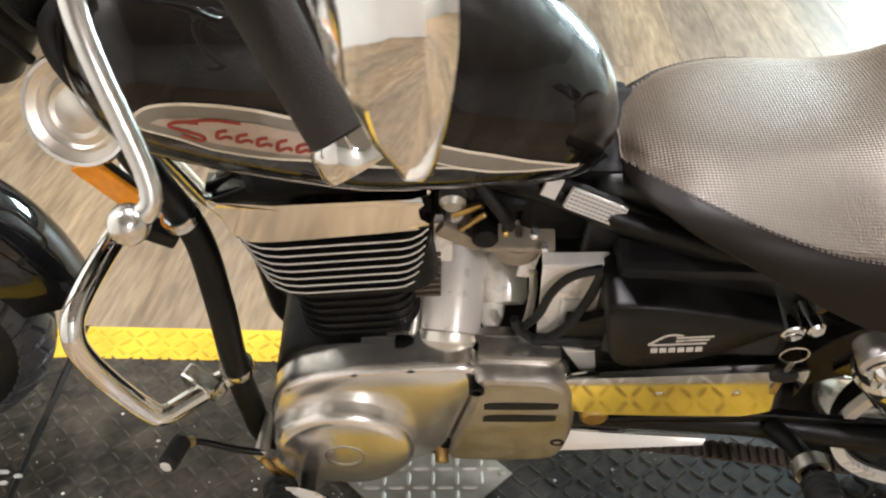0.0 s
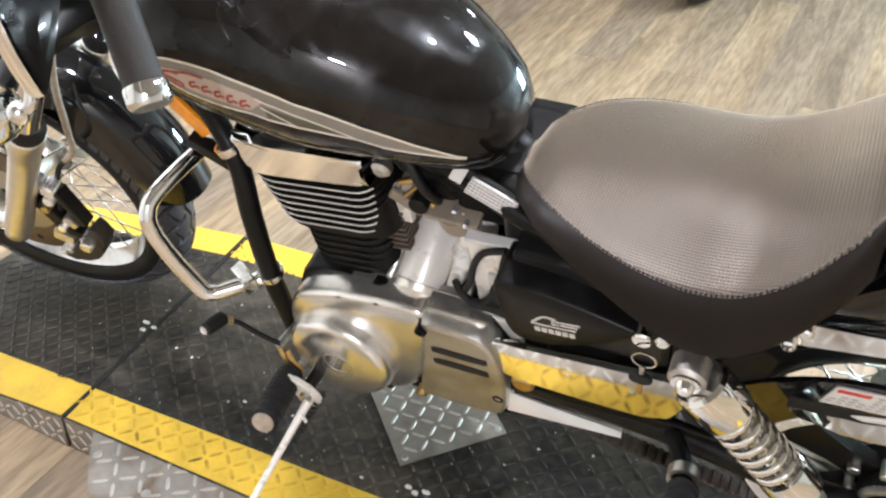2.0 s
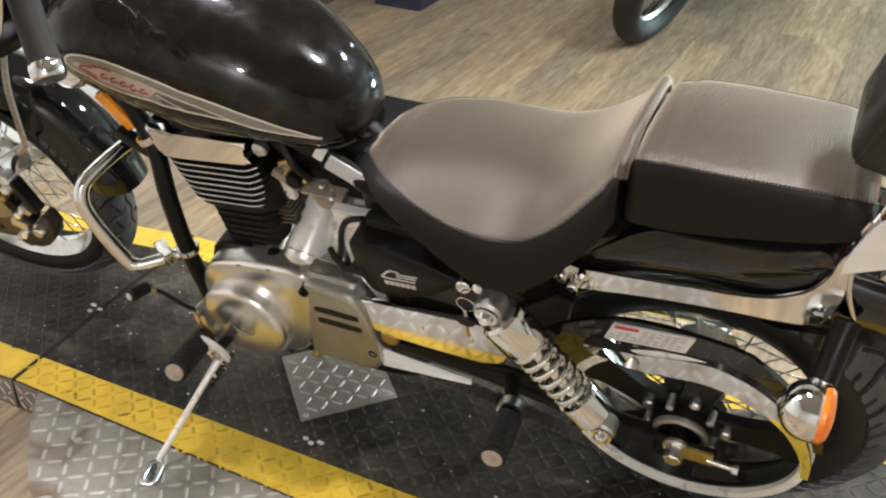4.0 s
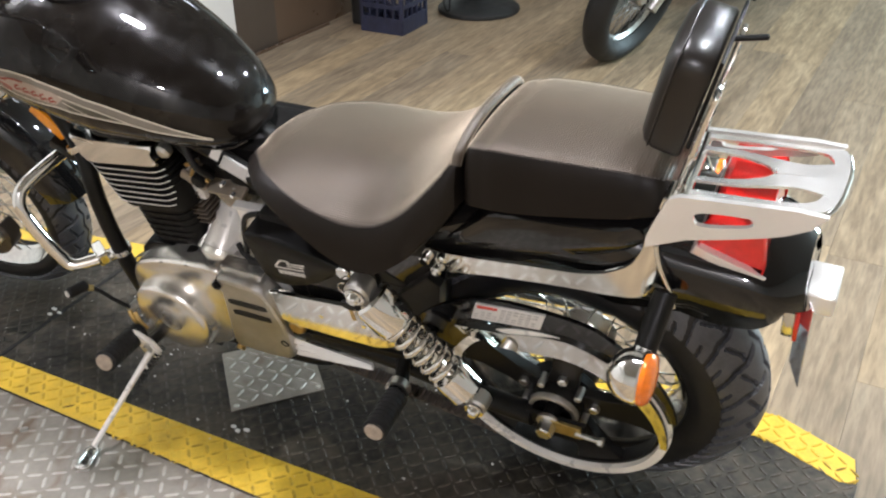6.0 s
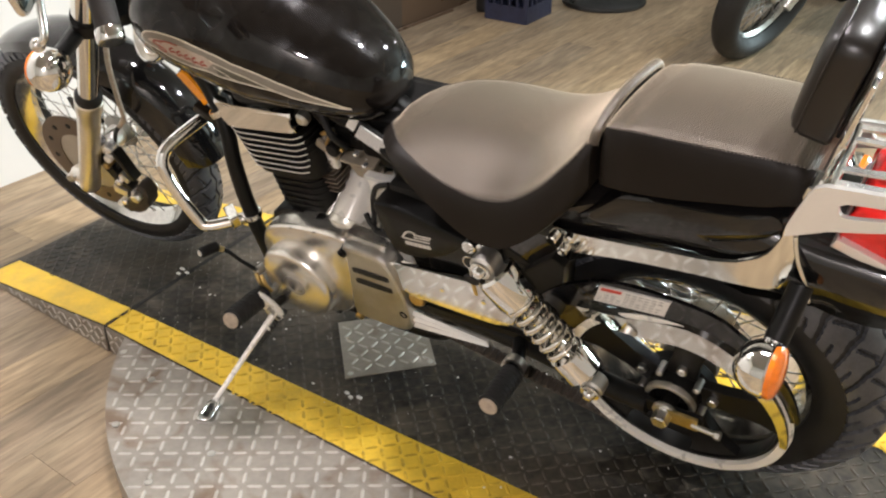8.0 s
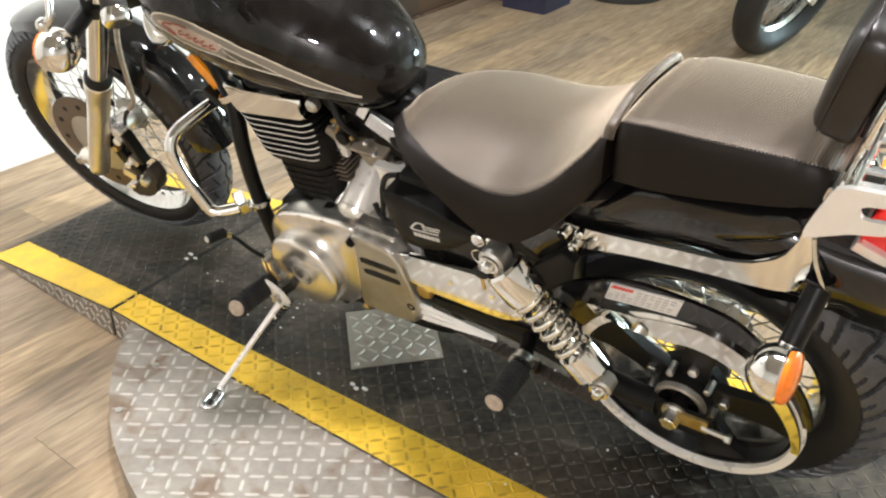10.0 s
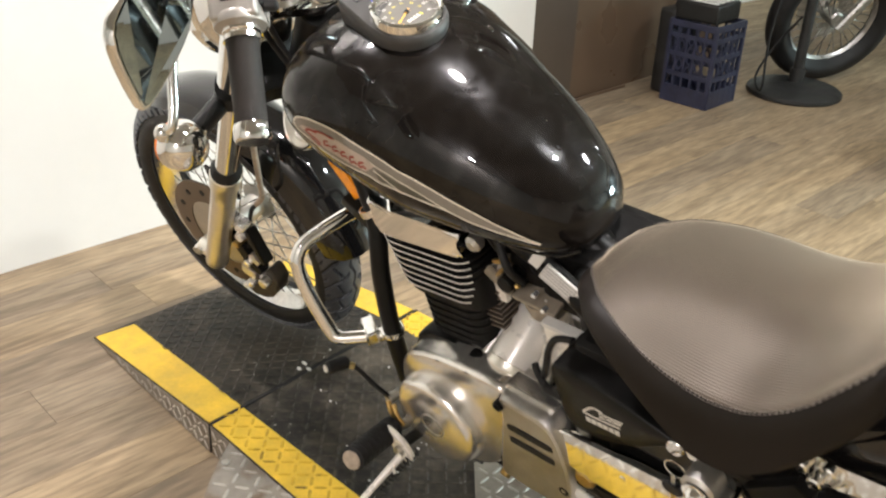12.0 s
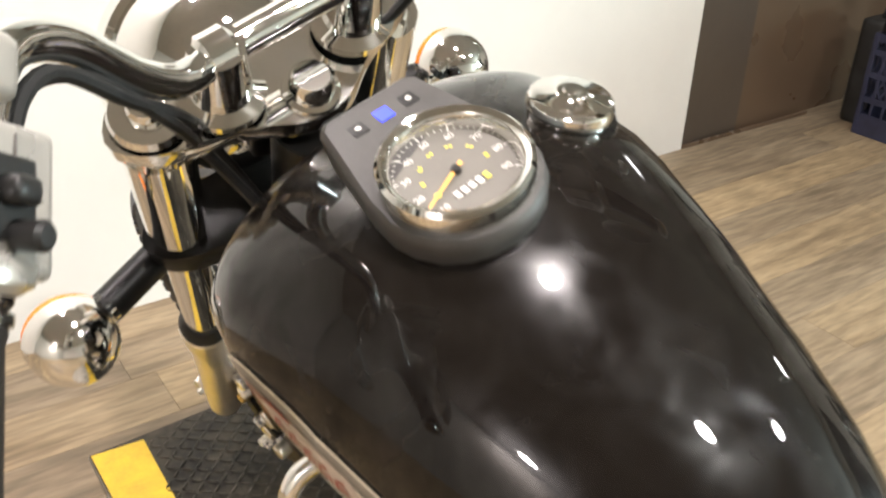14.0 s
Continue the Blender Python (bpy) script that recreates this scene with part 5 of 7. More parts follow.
# ---- crash bar ----
crash = P("crash_bar", tube([(-0.308, -0.01, 0.556), (-0.32, -0.045, 0.556), (-0.34, -0.11, 0.547), (-0.345, -0.138, 0.534), (-0.341, -0.153, 0.508), (-0.322, -0.16, 0.455), (-0.297, -0.161, 0.396), (-0.284, -0.158, 0.382), (-0.264, -0.142, 0.379), (-0.215, -0.1, 0.378)], 0.0125, 20, 6), CHROME, "bent chrome engine guard")
P("crash_bar", mirror(tube([(-0.308, -0.01, 0.556), (-0.32, -0.045, 0.556), (-0.34, -0.11, 0.547), (-0.345, -0.138, 0.534), (-0.341, -0.153, 0.508), (-0.322, -0.16, 0.455), (-0.297, -0.161, 0.396), (-0.284, -0.158, 0.382), (-0.264, -0.142, 0.379), (-0.215, -0.1, 0.378)], 0.0125, 20, 6)), CHROME, "bent chrome engine guard")
for c, ax in ((V((-0.211, -0.096, 0.385)), V((0, 0, 1))), (V((-0.235, -0.05, 0.606)), V((-0.35, 0, 1)))):
    P("u_bolt", lathe([(0.0165, -0.006), (0.02, -0.006), (0.0205, 0), (0.02, 0.006), (0.0165, 0.006)], c, ax, 24, closed=True), CHROME_WORN, "", crash)
P("guard_bracket", box((-0.245, -0.118, 0.385), (0.05, 0.022, 0.026), 0.004, Matrix.Rotation(radians(-30), 3, "Z")), CHROME_WORN, "", crash)
P("guard_bracket", box((-0.28, -0.042, 0.578), (0.07, 0.02, 0.022), 0.004, Matrix.Rotation(radians(30), 3, "Y")), BLACK_SATIN, "", crash)
# amber reflector and horn
rot = Matrix.Rotation(radians(56), 3, "Y")
refl = P("side_reflector", box((-0.3, -0.036, 0.636), (0.078, 0.008, 0.028), 0.003, rot), REFLECTOR, "amber side reflector on the frame")
P("reflector_back", box((-0.298, -0.03, 0.637), (0.082, 0.006, 0.032), 0.002, rot), BLACK_SATIN, "", refl)
HC, HN = V((-0.268, -0.092, 0.795)), V((-0.12, -1, 0.62)).normalized()
horn = P("horn", lathe([(0, -0.04), (0.03, -0.04), (0.044, -0.012), (0.047, -0.004), (0.047, 0.002), (0.043, 0.005), (0.036, 0.001), (0.033, 0.003), (0.03, 0.0), (0.024, 0.003), (0.02, 0.001), (0.01, 0.004), (0.0, 0.005)], HC, HN, 48), FORK_ALU, "round silver horn with ringed face")
P("horn_rim", lathe([(0.043, -0.006), (0.0475, -0.006), (0.0485, 0.001), (0.0465, 0.0065), (0.0435, 0.006)], HC, HN, 48, closed=True), CHROME, "chrome horn rim", horn)

# ---- engine ----
TILT = radians(8)
ENG = Matrix.Translation((-0.068, 0, 0.6)) @ Matrix.Rotation(-TILT, 4, "Y")


def fin_outline(a, b, hw, r, rb=None):
    rb = rb or r
    pts = []
    for cx, cy, t0, q in ((b - rb, hw - rb, 0, rb), (a + r, hw - r, 1, r), (a + r, -hw + r, 2, r), (b - rb, -hw + rb, 3, rb)):
        for k in range(6):
            t = (t0 + k / 5) * math.pi / 2
            pts.append((cx + q * math.cos(t), cy + q * math.sin(t)))
    return pts


def cast(a, b, hw, r, z0, z1, bev=0.0012, rb=None):
    bm = slab(fin_outline(a, b, hw, r, rb), z0, z1, bev)
    bmesh.ops.transform(bm, matrix=ENG, verts=bm.verts)
    return bm


cylinder = P("cylinder_head", cast(-0.1, 0.084, 0.09, 0.048, -0.07, 0.05, 0.0012, 0.028), BLACK_ENGINE, "black cylinder head with bright-edged fins")


def fin_strip(a, b, hw, r, rb, z0, z1):
    """The machined edge on the outer side of a fin, from its front round to its rear corner."""
    pts = fin_outline(a, b, hw, r, rb)[13:22]
    inn = fin_outline(a + 0.002, b - 0.002, hw - 0.002, r, rb)[13:22]
    bm = skin(bmesh.new(), [[V((x, y, z0)), V((x, y, z1)), V((u, w, z1)), V((u, w, z0))] for (x, y), (u, w) in zip(pts, inn)])
    bmesh.ops.transform(bm, matrix=ENG, verts=bm.verts)
    return bm


for k in range(7):
    z = 0.0315 - k * 0.0138
    a, b, hw = -0.113 + 0.001 * k, 0.094 - 0.0035 * k, 0.1 - 0.0008 * k
    fin = P("fin", cast(a, b, hw, 0.055, z - 0.0046, z, 0.0012, 0.03), BLACK_ENGINE, "", cylinder)
    P("fin_edge", fin_strip(a - 0.0006, b + 0.0004, hw + 0.0007, 0.0552, 0.0302, z - 0.0031, z - 0.0011), FIN_EDGE, "bright machined fin edge", fin)
# polished head cover under the tank
COVER = [(-0.103, 0.085), (0.08, 0.08), (0.084, 0.076), (0.086, 0.05), (0.082, 0.0435), (-0.05, 0.04), (-0.088, 0.0395), (-0.097, 0.046), (-0.105, 0.08)]
for s in (-1, 1):
    cov = prism(smooth2(COVER, 3), -0.1, -0.06, 0.006, None, 3)
    for v in cov.verts:
        v.co.y += 0.25 * max(0, v.co.z - 0.055) + 0.9 * max(0, -0.06 - v.co.x) ** 1.5
    bmesh.ops.transform(cov, matrix=ENG, verts=cov.verts)
    P("head_cover", cov if s < 0 else mirror(cov), CHROME, "polished chrome cylinder head cover")
P("head_core", box((-0.075, 0, 0.672), (0.17, 0.13, 0.07), 0.012, Matrix.Rotation(-TILT, 3, "Y")), BLACK_ENGINE)
P("cover_bolt", cyl((0.038, -0.1, 0.688), (0.038, -0.08, 0.69), 0.0125, 24, 0.005), ALU_CAST, "domed cover bolt beside the head")
# barrel with dark fins
barrel = P("cylinder_barrel", cast(-0.078, 0.052, 0.078, 0.03, -0.24, -0.06), BLACK_ENGINE, "black finned cylinder barrel")
for k in range(10):
    z = -0.078 - k * 0.0148
    P("barrel_fin", cast(-0.082 - 0.001 * k, 0.058 - 0.0016 * k, 0.081, 0.033, z - 0.005, z), BLACK_ENGINE, "", barrel)
# crankcase
P("crankcase", prism(smooth2([(-0.175, 0.3), (-0.155, 0.4), (-0.08, 0.43), (0.06, 0.43), (0.15, 0.44), (0.175, 0.35), (0.165, 0.21), (0.05, 0.17), (-0.1, 0.165), (-0.16, 0.21)], 3), -0.088, 0.11, 0.006), BLACK_ENGINE, "black crankcase")


def dome_cover(outline, levels, centre):
    """A cast cover: the outline pulled in towards its centre, level by level, as it rises."""
    ol = smooth2(outline, 5)
    rings = []
    for y, k in levels:
        rings.append([V((centre[0] + (x - centre[0]) * k, y, centre[1] + (z - centre[1]) * k)) for x, z in ol])
    return skin(bmesh.new(), rings)


LEFT = [(-0.178, 0.29), (-0.17, 0.35), (-0.145, 0.395), (-0.1, 0.42), (-0.03, 0.437), (0.06, 0.443), (0.066, 0.4), (0.05, 0.32), (0.03, 0.24), (-0.02, 0.195), (-0.09, 0.178), (-0.145, 0.2), (-0.17, 0.24)]
engine_cover = P("clutch_side_cover", dome_cover(LEFT, ((-0.07, 1.0), (-0.116, 1.0), (-0.122, 0.992), (-0.1262, 0.972), (-0.128, 0.94), (-0.1284, 0.6), (-0.1286, 0.05)), (-0.06, 0.31)), ENGINE_ALU, "polished aluminium engine side cover")
P("clutch_dome", lathe([(0.0, 0.0345), (0.04, 0.0342), (0.072, 0.0335), (0.0795, 0.0315), (0.0838, 0.0275), (0.086, 0.021), (0.088, 0.004), (0.09, -0.01), (0, -0.01)], (-0.088, -0.124, 0.281), (0.02, -1, 0.04), 64), ENGINE_ALU, "round polished clutch cover", engine_cover)
P("cover_emblem", lathe([(0.022, 0.0335), (0.0245, 0.0335), (0.0245, 0.0352), (0.022, 0.0352)], (-0.088, -0.124, 0.281), (0.02, -1, 0.04), 40, closed=True), ALU_CAST, "", engine_cover)
P("cover_emblem", lathe([(0.0, 0.0345), (0.02, 0.0342), (0.02, 0.033), (0, 0.033)], (-0.088, -0.124, 0.281), (0.02, -1, 0.04), 32), ALU_CAST, "", engine_cover)
SPR = [(0.068, 0.438), (0.11, 0.442), (0.15, 0.438), (0.172, 0.415), (0.184, 0.36), (0.186, 0.31), (0.178, 0.255), (0.16, 0.235), (0.11, 0.228), (0.06, 0.228), (0.038, 0.24), (0.052, 0.32), (0.067, 0.4)]
sprocket = P("sprocket_cover", dome_cover(SPR, ((-0.07, 1.0), (-0.118, 1.0), (-0.13, 0.985), (-0.1365, 0.955), (-0.139, 0.9)), (0.115, 0.335)), ALU_CAST, "brushed aluminium sprocket cover with two slots")
P("cover_roof", prism([(0.068, 0.434), (0.152, 0.436), (0.16, 0.45), (0.07, 0.452)], -0.118, -0.086, 0.004), ENGINE_ALU, "grey cast top of the sprocket cover", sprocket)
for zc in (0.384, 0.354):
    ol = [(0.079, zc - 0.006), (0.085, zc - 0.0085), (0.155, zc - 0.0055), (0.161, zc + 0.002), (0.155, zc + 0.008), (0.085, zc + 0.0055)]
    P("slot", prism(smooth2(ol, 3), -0.1402, -0.13, 0), RUBBER, "dark ventilation slot", sprocket)
for bx, bz, par, yy in ((0.068, 0.422, sprocket, -0.137), (0.17, 0.292, sprocket, -0.133), (-0.004, 0.429, engine_cover, -0.12), (-0.066, 0.418, engine_cover, -0.12), (-0.14, 0.382, engine_cover, -0.12), (-0.163, 0.26, engine_cover, -0.12), (0.036, 0.25, engine_cover, -0.12), (-0.03, 0.196, engine_cover, -0.12)):
    if par is engine_cover:
        P("bolt_boss", cyl((bx, -0.08, bz), (bx, yy, bz), 0.0115, 18, 0.0015), ENGINE_ALU, "", par)
    bolt = P("bolt", lathe([(0.0052, 0.004), (0.0056, 0.0075), (0.0085, 0.007), (0.009, 0.004), (0.009, -0.012), (0.0052, -0.012)], (bx, yy, bz), (0, -1, 0), 18, closed=True), BLACK_SATIN, "dark socket-head bolt", par)
P("sensor_cap", cyl((0.03, -0.13, 0.205), (0.03, -0.1, 0.215), 0.009, 12), BRASS, "", engine_cover)
# starter motor and fittings behind the cylinder
ST_O, ST_A = V((0.046, 0.018, 0.492)), V((-0.08, -0.83, -0.55)).normalized()
starter = P("starter_motor", lathe([(0, 0.112), (0.0345, 0.112), (0.0345, 0.004), (0.03, -0.008), (0, -0.008)], ST_O, ST_A, 48), STARTER, "polished cylindrical starter motor behind the cylinder")
P("starter_cap", lathe([(0, 0.122), (0.03, 0.122), (0.035, 0.12), (0.0362, 0.116), (0.0362, 0.108), (0.034, 0.106), (0, 0.106)], ST_O, ST_A, 48), FORK_ALU, "tan cast end of the starter", starter)
P("starter_neck", lathe([(0, -0.03), (0.014, -0.03), (0.02, -0.02), (0.026, 0.0), (0, 0.0)], ST_O, ST_A, 28), STARTER, "", starter)
P("starter_bolt", cyl((-0.005, -0.08, 0.437), (0.01, 0.006, 0.49), 0.006, 14, 0.002), STEEL, "long starter bolt", starter)
P("starter_strip", cyl((-0.022, -0.072, 0.442), (-0.006, 0.006, 0.495), 0.0095, 18, 0.002), TAN_CAST, "", starter)
# black block raises the case and stands for the dark gap below the starter
P("case_shoulder", box((0.035, -0.09, 0.413), (0.12, 0.02, 0.056), 0.006), BLACK_ENGINE)
for k in range(8):
    P("rear_fin", box((0.006, 0.0, 0.485 + 0.0105 * k), (0.042, 0.12, 0.0036), 0.001, Matrix.Rotation(-TILT, 3, "Y"), None, 1), FIN_BROWN, "", barrel)
P("solenoid", lathe([(0, 0.0), (0.017, 0.0), (0.0235, 0.005), (0.0255, 0.014), (0.0255, 0.07), (0.022, 0.078), (0, 0.079)], (0.1, 0.028, 0.482), (0, -1, -0.5), 36), STARTER, "bare cast solenoid beside the starter", starter)
P("solenoid_stem", cyl((0.086, 0.0, 0.456), (0.0865, -0.079, 0.414), 0.0145, 28, 0.002), STARTER, "", starter)
P("stand_off", box((0.029, -0.05, 0.578), (0.02, 0.012, 0.066), 0.003), STARTER, "bright metal bracket", starter)
P("cable_bracket", box((0.12, -0.058, 0.56), (0.018, 0.004, 0.07), 0.0015, Matrix.Rotation(radians(8), 3, "Y")), STARTER, "thin bright bracket", starter)
P("bracket_cable", tube([(0.124, -0.062, 0.54), (0.126, -0.068, 0.5), (0.121, -0.078, 0.46), (0.112, -0.085, 0.43)], 0.0045, 10), STEEL, "grey cable", starter)
# black backing added to block the floor where the bay is only dark
P("battery_box", box((0.11, 0.085, 0.53), (0.22, 0.04, 0.26), 0.01), BLACK_ENGINE, "black backing added behind the starter to keep the bay dark")
bplate = P("battery_plate", prism([(0.13, 0.58), (0.194, 0.58), (0.194, 0.45), (0.134, 0.45)], -0.082, -0.078, 0.001), STARTER, "bare metal plate beside the battery box")
P("plate_flange", box((0.163, -0.079, 0.5835), (0.068, 0.016, 0.0075), 0.0015, Matrix.Rotation(radians(-3), 3, "Y")), WHITE_LABEL, "white folded upper edge", bplate)
P("plate_step", box((0.172, -0.0835, 0.49), (0.036, 0.004, 0.06), 0.001), WHITE_LABEL, "", bplate)
P("vent_hose", tube([(0.112, -0.085, 0.46), (0.13, -0.092, 0.499), (0.141, -0.092, 0.543), (0.158, -0.092, 0.573), (0.188, -0.092, 0.588)], 0.0048, 12), RUBBER, "black rubber hose")
P("overflow_hose", tube([(0.106, -0.088, 0.488), (0.114, -0.092, 0.47), (0.133, -0.096, 0.46), (0.15, -0.098, 0.472), (0.166, -0.098, 0.499), (0.18, -0.097, 0.545), (0.189, -0.093, 0.588)], 0.0052, 12), RUBBER, "black rubber hose")
P("lower_hose", cyl((0.128, -0.1, 0.464), (0.205, -0.1, 0.467), 0.007, 14), RUBBER, "black rubber hose")
P("frame_lug", prism([(0.162, 0.453), (0.198, 0.448), (0.205, 0.4), (0.186, 0.405)], -0.104, -0.098, 0.002), PLATE_BRIGHT, "bright frame lug above the belt cover")
# carburettor
carb = P("carburettor", box((0.075, -0.005, 0.6), (0.07, 0.08, 0.08), 0.02, None, None, 3), BLACK_ENGINE, "dark carburettor with brass linkage")
P("float_bowl", lathe([(0, -0.026), (0.02, -0.026), (0.029, -0.018), (0.031, 0.004), (0.029, 0.01), (0, 0.01)], (0.105, -0.044, 0.582), (0, -0.2, 1), 36), TAN_CAST, "tan cast carburettor bowl", carb)
P("bowl_flange", box((0.105, -0.044, 0.594), (0.074, 0.058, 0.008), 0.003, Matrix.Rotation(radians(11), 3, "X")), TAN_CAST, "", carb)
P("carb_cap", lathe([(0, 0.02), (0.02, 0.019), (0.027, 0.014), (0.028, 0), (0, 0)], (0.1, -0.02, 0.628), (0, -0.3, 1), 28), BLACK_ENGINE, "", carb)
P("carb_neck", cyl((0.028, -0.045, 0.606), (0.06, -0.04, 0.6), 0.021, 28, 0.004), TAN_CAST, "tan cast carburettor flange", carb)
P("carb_arm", box((0.046, -0.068, 0.606), (0.05, 0.01, 0.018), 0.004, Matrix.Rotation(radians(32), 3, "Y")), TAN_CAST, "", carb)
P("choke_lever", box((0.052, -0.064, 0.642), (0.034, 0.006, 0.008), 0.002, Matrix.Rotation(radians(-28), 3, "Y")), BRASS, "", carb)
P("linkage", cyl((0.046, -0.07, 0.618), (0.07, -0.074, 0.648), 0.003, 10), BRASS, "", carb)
P("linkage", cyl((0.07, -0.085, 0.62), (0.07, -0.05, 0.62), 0.013, 18), BLACK_ENGINE, "", carb)
for k, (lx_, lz_) in enumerate(((0.09, 0.625), (0.118, 0.622), (0.13, 0.6))):
    P("carb_screw", cyl((lx_, -0.082, lz_), (lx_, -0.07, lz_), 0.004, 10), BRIGHT if k else BRASS, "", carb)
# black block added to stop daylight glowing through behind the carburettor
P("inner_panel", box((0.165, 0.01, 0.63), (0.12, 0.12, 0.11), 0.012), BLACK_ENGINE, "black block added behind the carburettor to stop light from behind")
P("intake_boot", cyl((0.1, 0.0, 0.62), (0.2, 0.0, 0.62), 0.034, 24, 0.006), RUBBER, "black rubber intake boot")
P("fuel_hose", tube([(0.06, -0.07, 0.69), (0.085, -0.085, 0.66), (0.094, -0.07, 0.625)], 0.006, 10), RUBBER, "black fuel hose")
P("fuel_tap", cyl((0.04, -0.06, 0.685), (0.06, -0.065, 0.668), 0.01, 16, 0.003), BLACK_ENGINE, "cast fuel tap under the tank")
# labelled cable
cable = P("labelled_cable", tube([(0.1, -0.06, 0.7), (0.13, -0.064, 0.688), (0.21, -0.071, 0.652), (0.28, -0.09, 0.62)], 0.0065, 12), RUBBER, "black cable with a white paper label")
LABEL_TURN = Matrix.Rotation(radians(28), 3, "Y") @ Matrix.Rotation(radians(-28), 3, "X")
P("paper_label", box((0.129, -0.0735, 0.688), (0.016, 0.0035, 0.021), 0.001, LABEL_TURN), WHITE_LABEL, "", cable)
lab_at = V((0.171, -0.08, 0.668))
lab = P("paper_label", box(lab_at, (0.062, 0.006, 0.0215), 0.0015, LABEL_TURN), WHITE_LABEL, "white paper label with small print", cable)
for j in range(5):
    for k in range(13):
        P("print_bar", box(lab_at + LABEL_TURN @ V((-0.028 + k * 0.0047, -0.0031, -0.0078 + j * 0.0039)), (0.0036, 0.0006, 0.0017), 0, LABEL_TURN, None, 1), PRINT, "", lab)

# ---- side cover with its emblem ----
SIDE = [(0.189, 0.582), (0.192, 0.555), (0.199, 0.515), (0.205, 0.498), (0.214, 0.488), (0.23, 0.485), (0.262, 0.49), (0.316, 0.516), (0.355, 0.549), (0.366, 0.561), (0.365, 0.568), (0.354, 0.572), (0.305, 0.585), (0.255, 0.595), (0.225, 0.598), (0.2, 0.597), (0.192, 0.593)]
sidec = P("side_cover", dome_cover(SIDE, ((-0.08, 1.0), (-0.136, 1.0), (-0.1405, 0.99), (-0.1432, 0.968), (-0.1447, 0.93), (-0.1455, 0.5), (-0.1456, 0.1)), (0.255, 0.545)), BLACK_SATIN, "black triangular side cover with a pale emblem")
# the emblem, as plain strokes
for a, b, c, d in (((0.237, 0.535), (0.252, 0.552), (0.268, 0.553), 0.0038), ((0.236, 0.534), (0.255, 0.535), (0.266, 0.537), 0.0038), ((0.262, 0.548), (0.285, 0.551), (0.298, 0.553), 0.0036), ((0.262, 0.542), (0.28, 0.545), (0.295, 0.547), 0.0036), ((0.262, 0.536), (0.278, 0.538), (0.293, 0.54), 0.0036)):
    bm = bmesh.new()
    prev = None
    pts = spline([V((x, -0.1462, z)) for x, z in (a, b, c)], 4)
    for i, p in enumerate(pts):
        dd = (pts[min(i + 1, len(pts) - 1)] - pts[max(i - 1, 0)]).normalized()
        n = V((-dd.z, 0, dd.x)) * d / 2
        cur = (bm.verts.new(p + n), bm.verts.new(p - n))
        if prev:
            bm.faces.new((prev[0], cur[0], cur[1], prev[1]))
        prev = cur
    P("emblem_stroke", bm, LOGO_WHITE, "", sidec)
for k in range(6):
    P("emblem_bar", box((0.244 + k * 0.0088, -0.1458, 0.5235 + k * 0.0009), (0.0068, 0.0016, 0.008), 0, Matrix.Rotation(radians(-8), 3, "Y")), LOGO_WHITE, "", sidec)
P("side_cover", mirror(dome_cover([(x, z) for x, z in SIDE], ((-0.08, 1.0), (-0.136, 1.0), (-0.1405, 0.99), (-0.1432, 0.968), (-0.1447, 0.93), (-0.1455, 0.5), (-0.1456, 0.1)), (0.255, 0.545))), BLACK_SATIN, "black triangular side cover")
# helmet lock and key
lock = P("helmet_lock", cyl((0.372, -0.15, 0.563), (0.368, -0.1, 0.56), 0.012, 24, 0.002), CHROME, "chrome helmet lock with a hanging key")
P("lock_stub", cyl((0.395, -0.148, 0.566), (0.388, -0.11, 0.562), 0.0095, 18, 0.003), CHROME, "", lock)
P("key_ring", tube([V((0.378 + 0.014 * math.cos(t), -0.158, 0.54 + 0.014 * math.sin(t))) for t in (2 * math.pi * k / 14 for k in range(14))], 0.0013, 8, 2, True), CHROME_WORN, "", lock)
P("key_head", prism(smooth2([(0.365, 0.512), (0.388, 0.512), (0.39, 0.502), (0.382, 0.496), (0.37, 0.496), (0.363, 0.502)], 3), -0.165, -0.158, 0.002), RUBBER, "", lock)
P("key_shank", box((0.377, -0.1615, 0.522), (0.006, 0.002, 0.02), 0.0006), STEEL, "", lock)
P("key_blade", box((0.376, -0.1615, 0.482), (0.007, 0.002, 0.03), 0.0006), BRASS, "", lock)

# ---- seats ----


def glide(xs, ys, x):
    """Like lerp, with the corners between stations rounded."""
    w = min(0.034, x - xs[0], xs[-1] - x)
    return sum(lerp(xs, ys, x + w * k / 4) for k in range(-4, 5)) / 9


def seat_loft(xs, ws, tw, tops, bots, n=40, drops=0.014, far=1.0):
    """A seat: at each station a crowned top, soft shoulders and sloping skirts. far: how much of the crown's fall the far side has."""
    rings = []
    for x in np.linspace(xs[0], xs[-1], n):
        w, t2, t, b = glide(xs, ws, x), glide(xs, tw, x), glide(xs, tops, x), glide(xs, bots, x)
        full = drops if isinstance(drops, float) else glide(xs, drops, x)

        def half(drop):
            out = [(t2 * k / 8, t - drop * (k / 8) ** 2.1) for k in range(9)]
            h = t - drop - b
            for k in range(1, 11):
                u = k / 10 * math.pi / 2
                out.append((t2 + (w - t2) * math.sin(u) ** 0.85, t - drop - h * (1 - math.cos(u)) ** 0.9))
            return out + [(w - 0.012, b - 0.004)]

        rings.append([V((x, -y, z)) for y, z in reversed(half(full))] + [V((x, y, z)) for y, z in half(full * far)[1:]])
    return rings


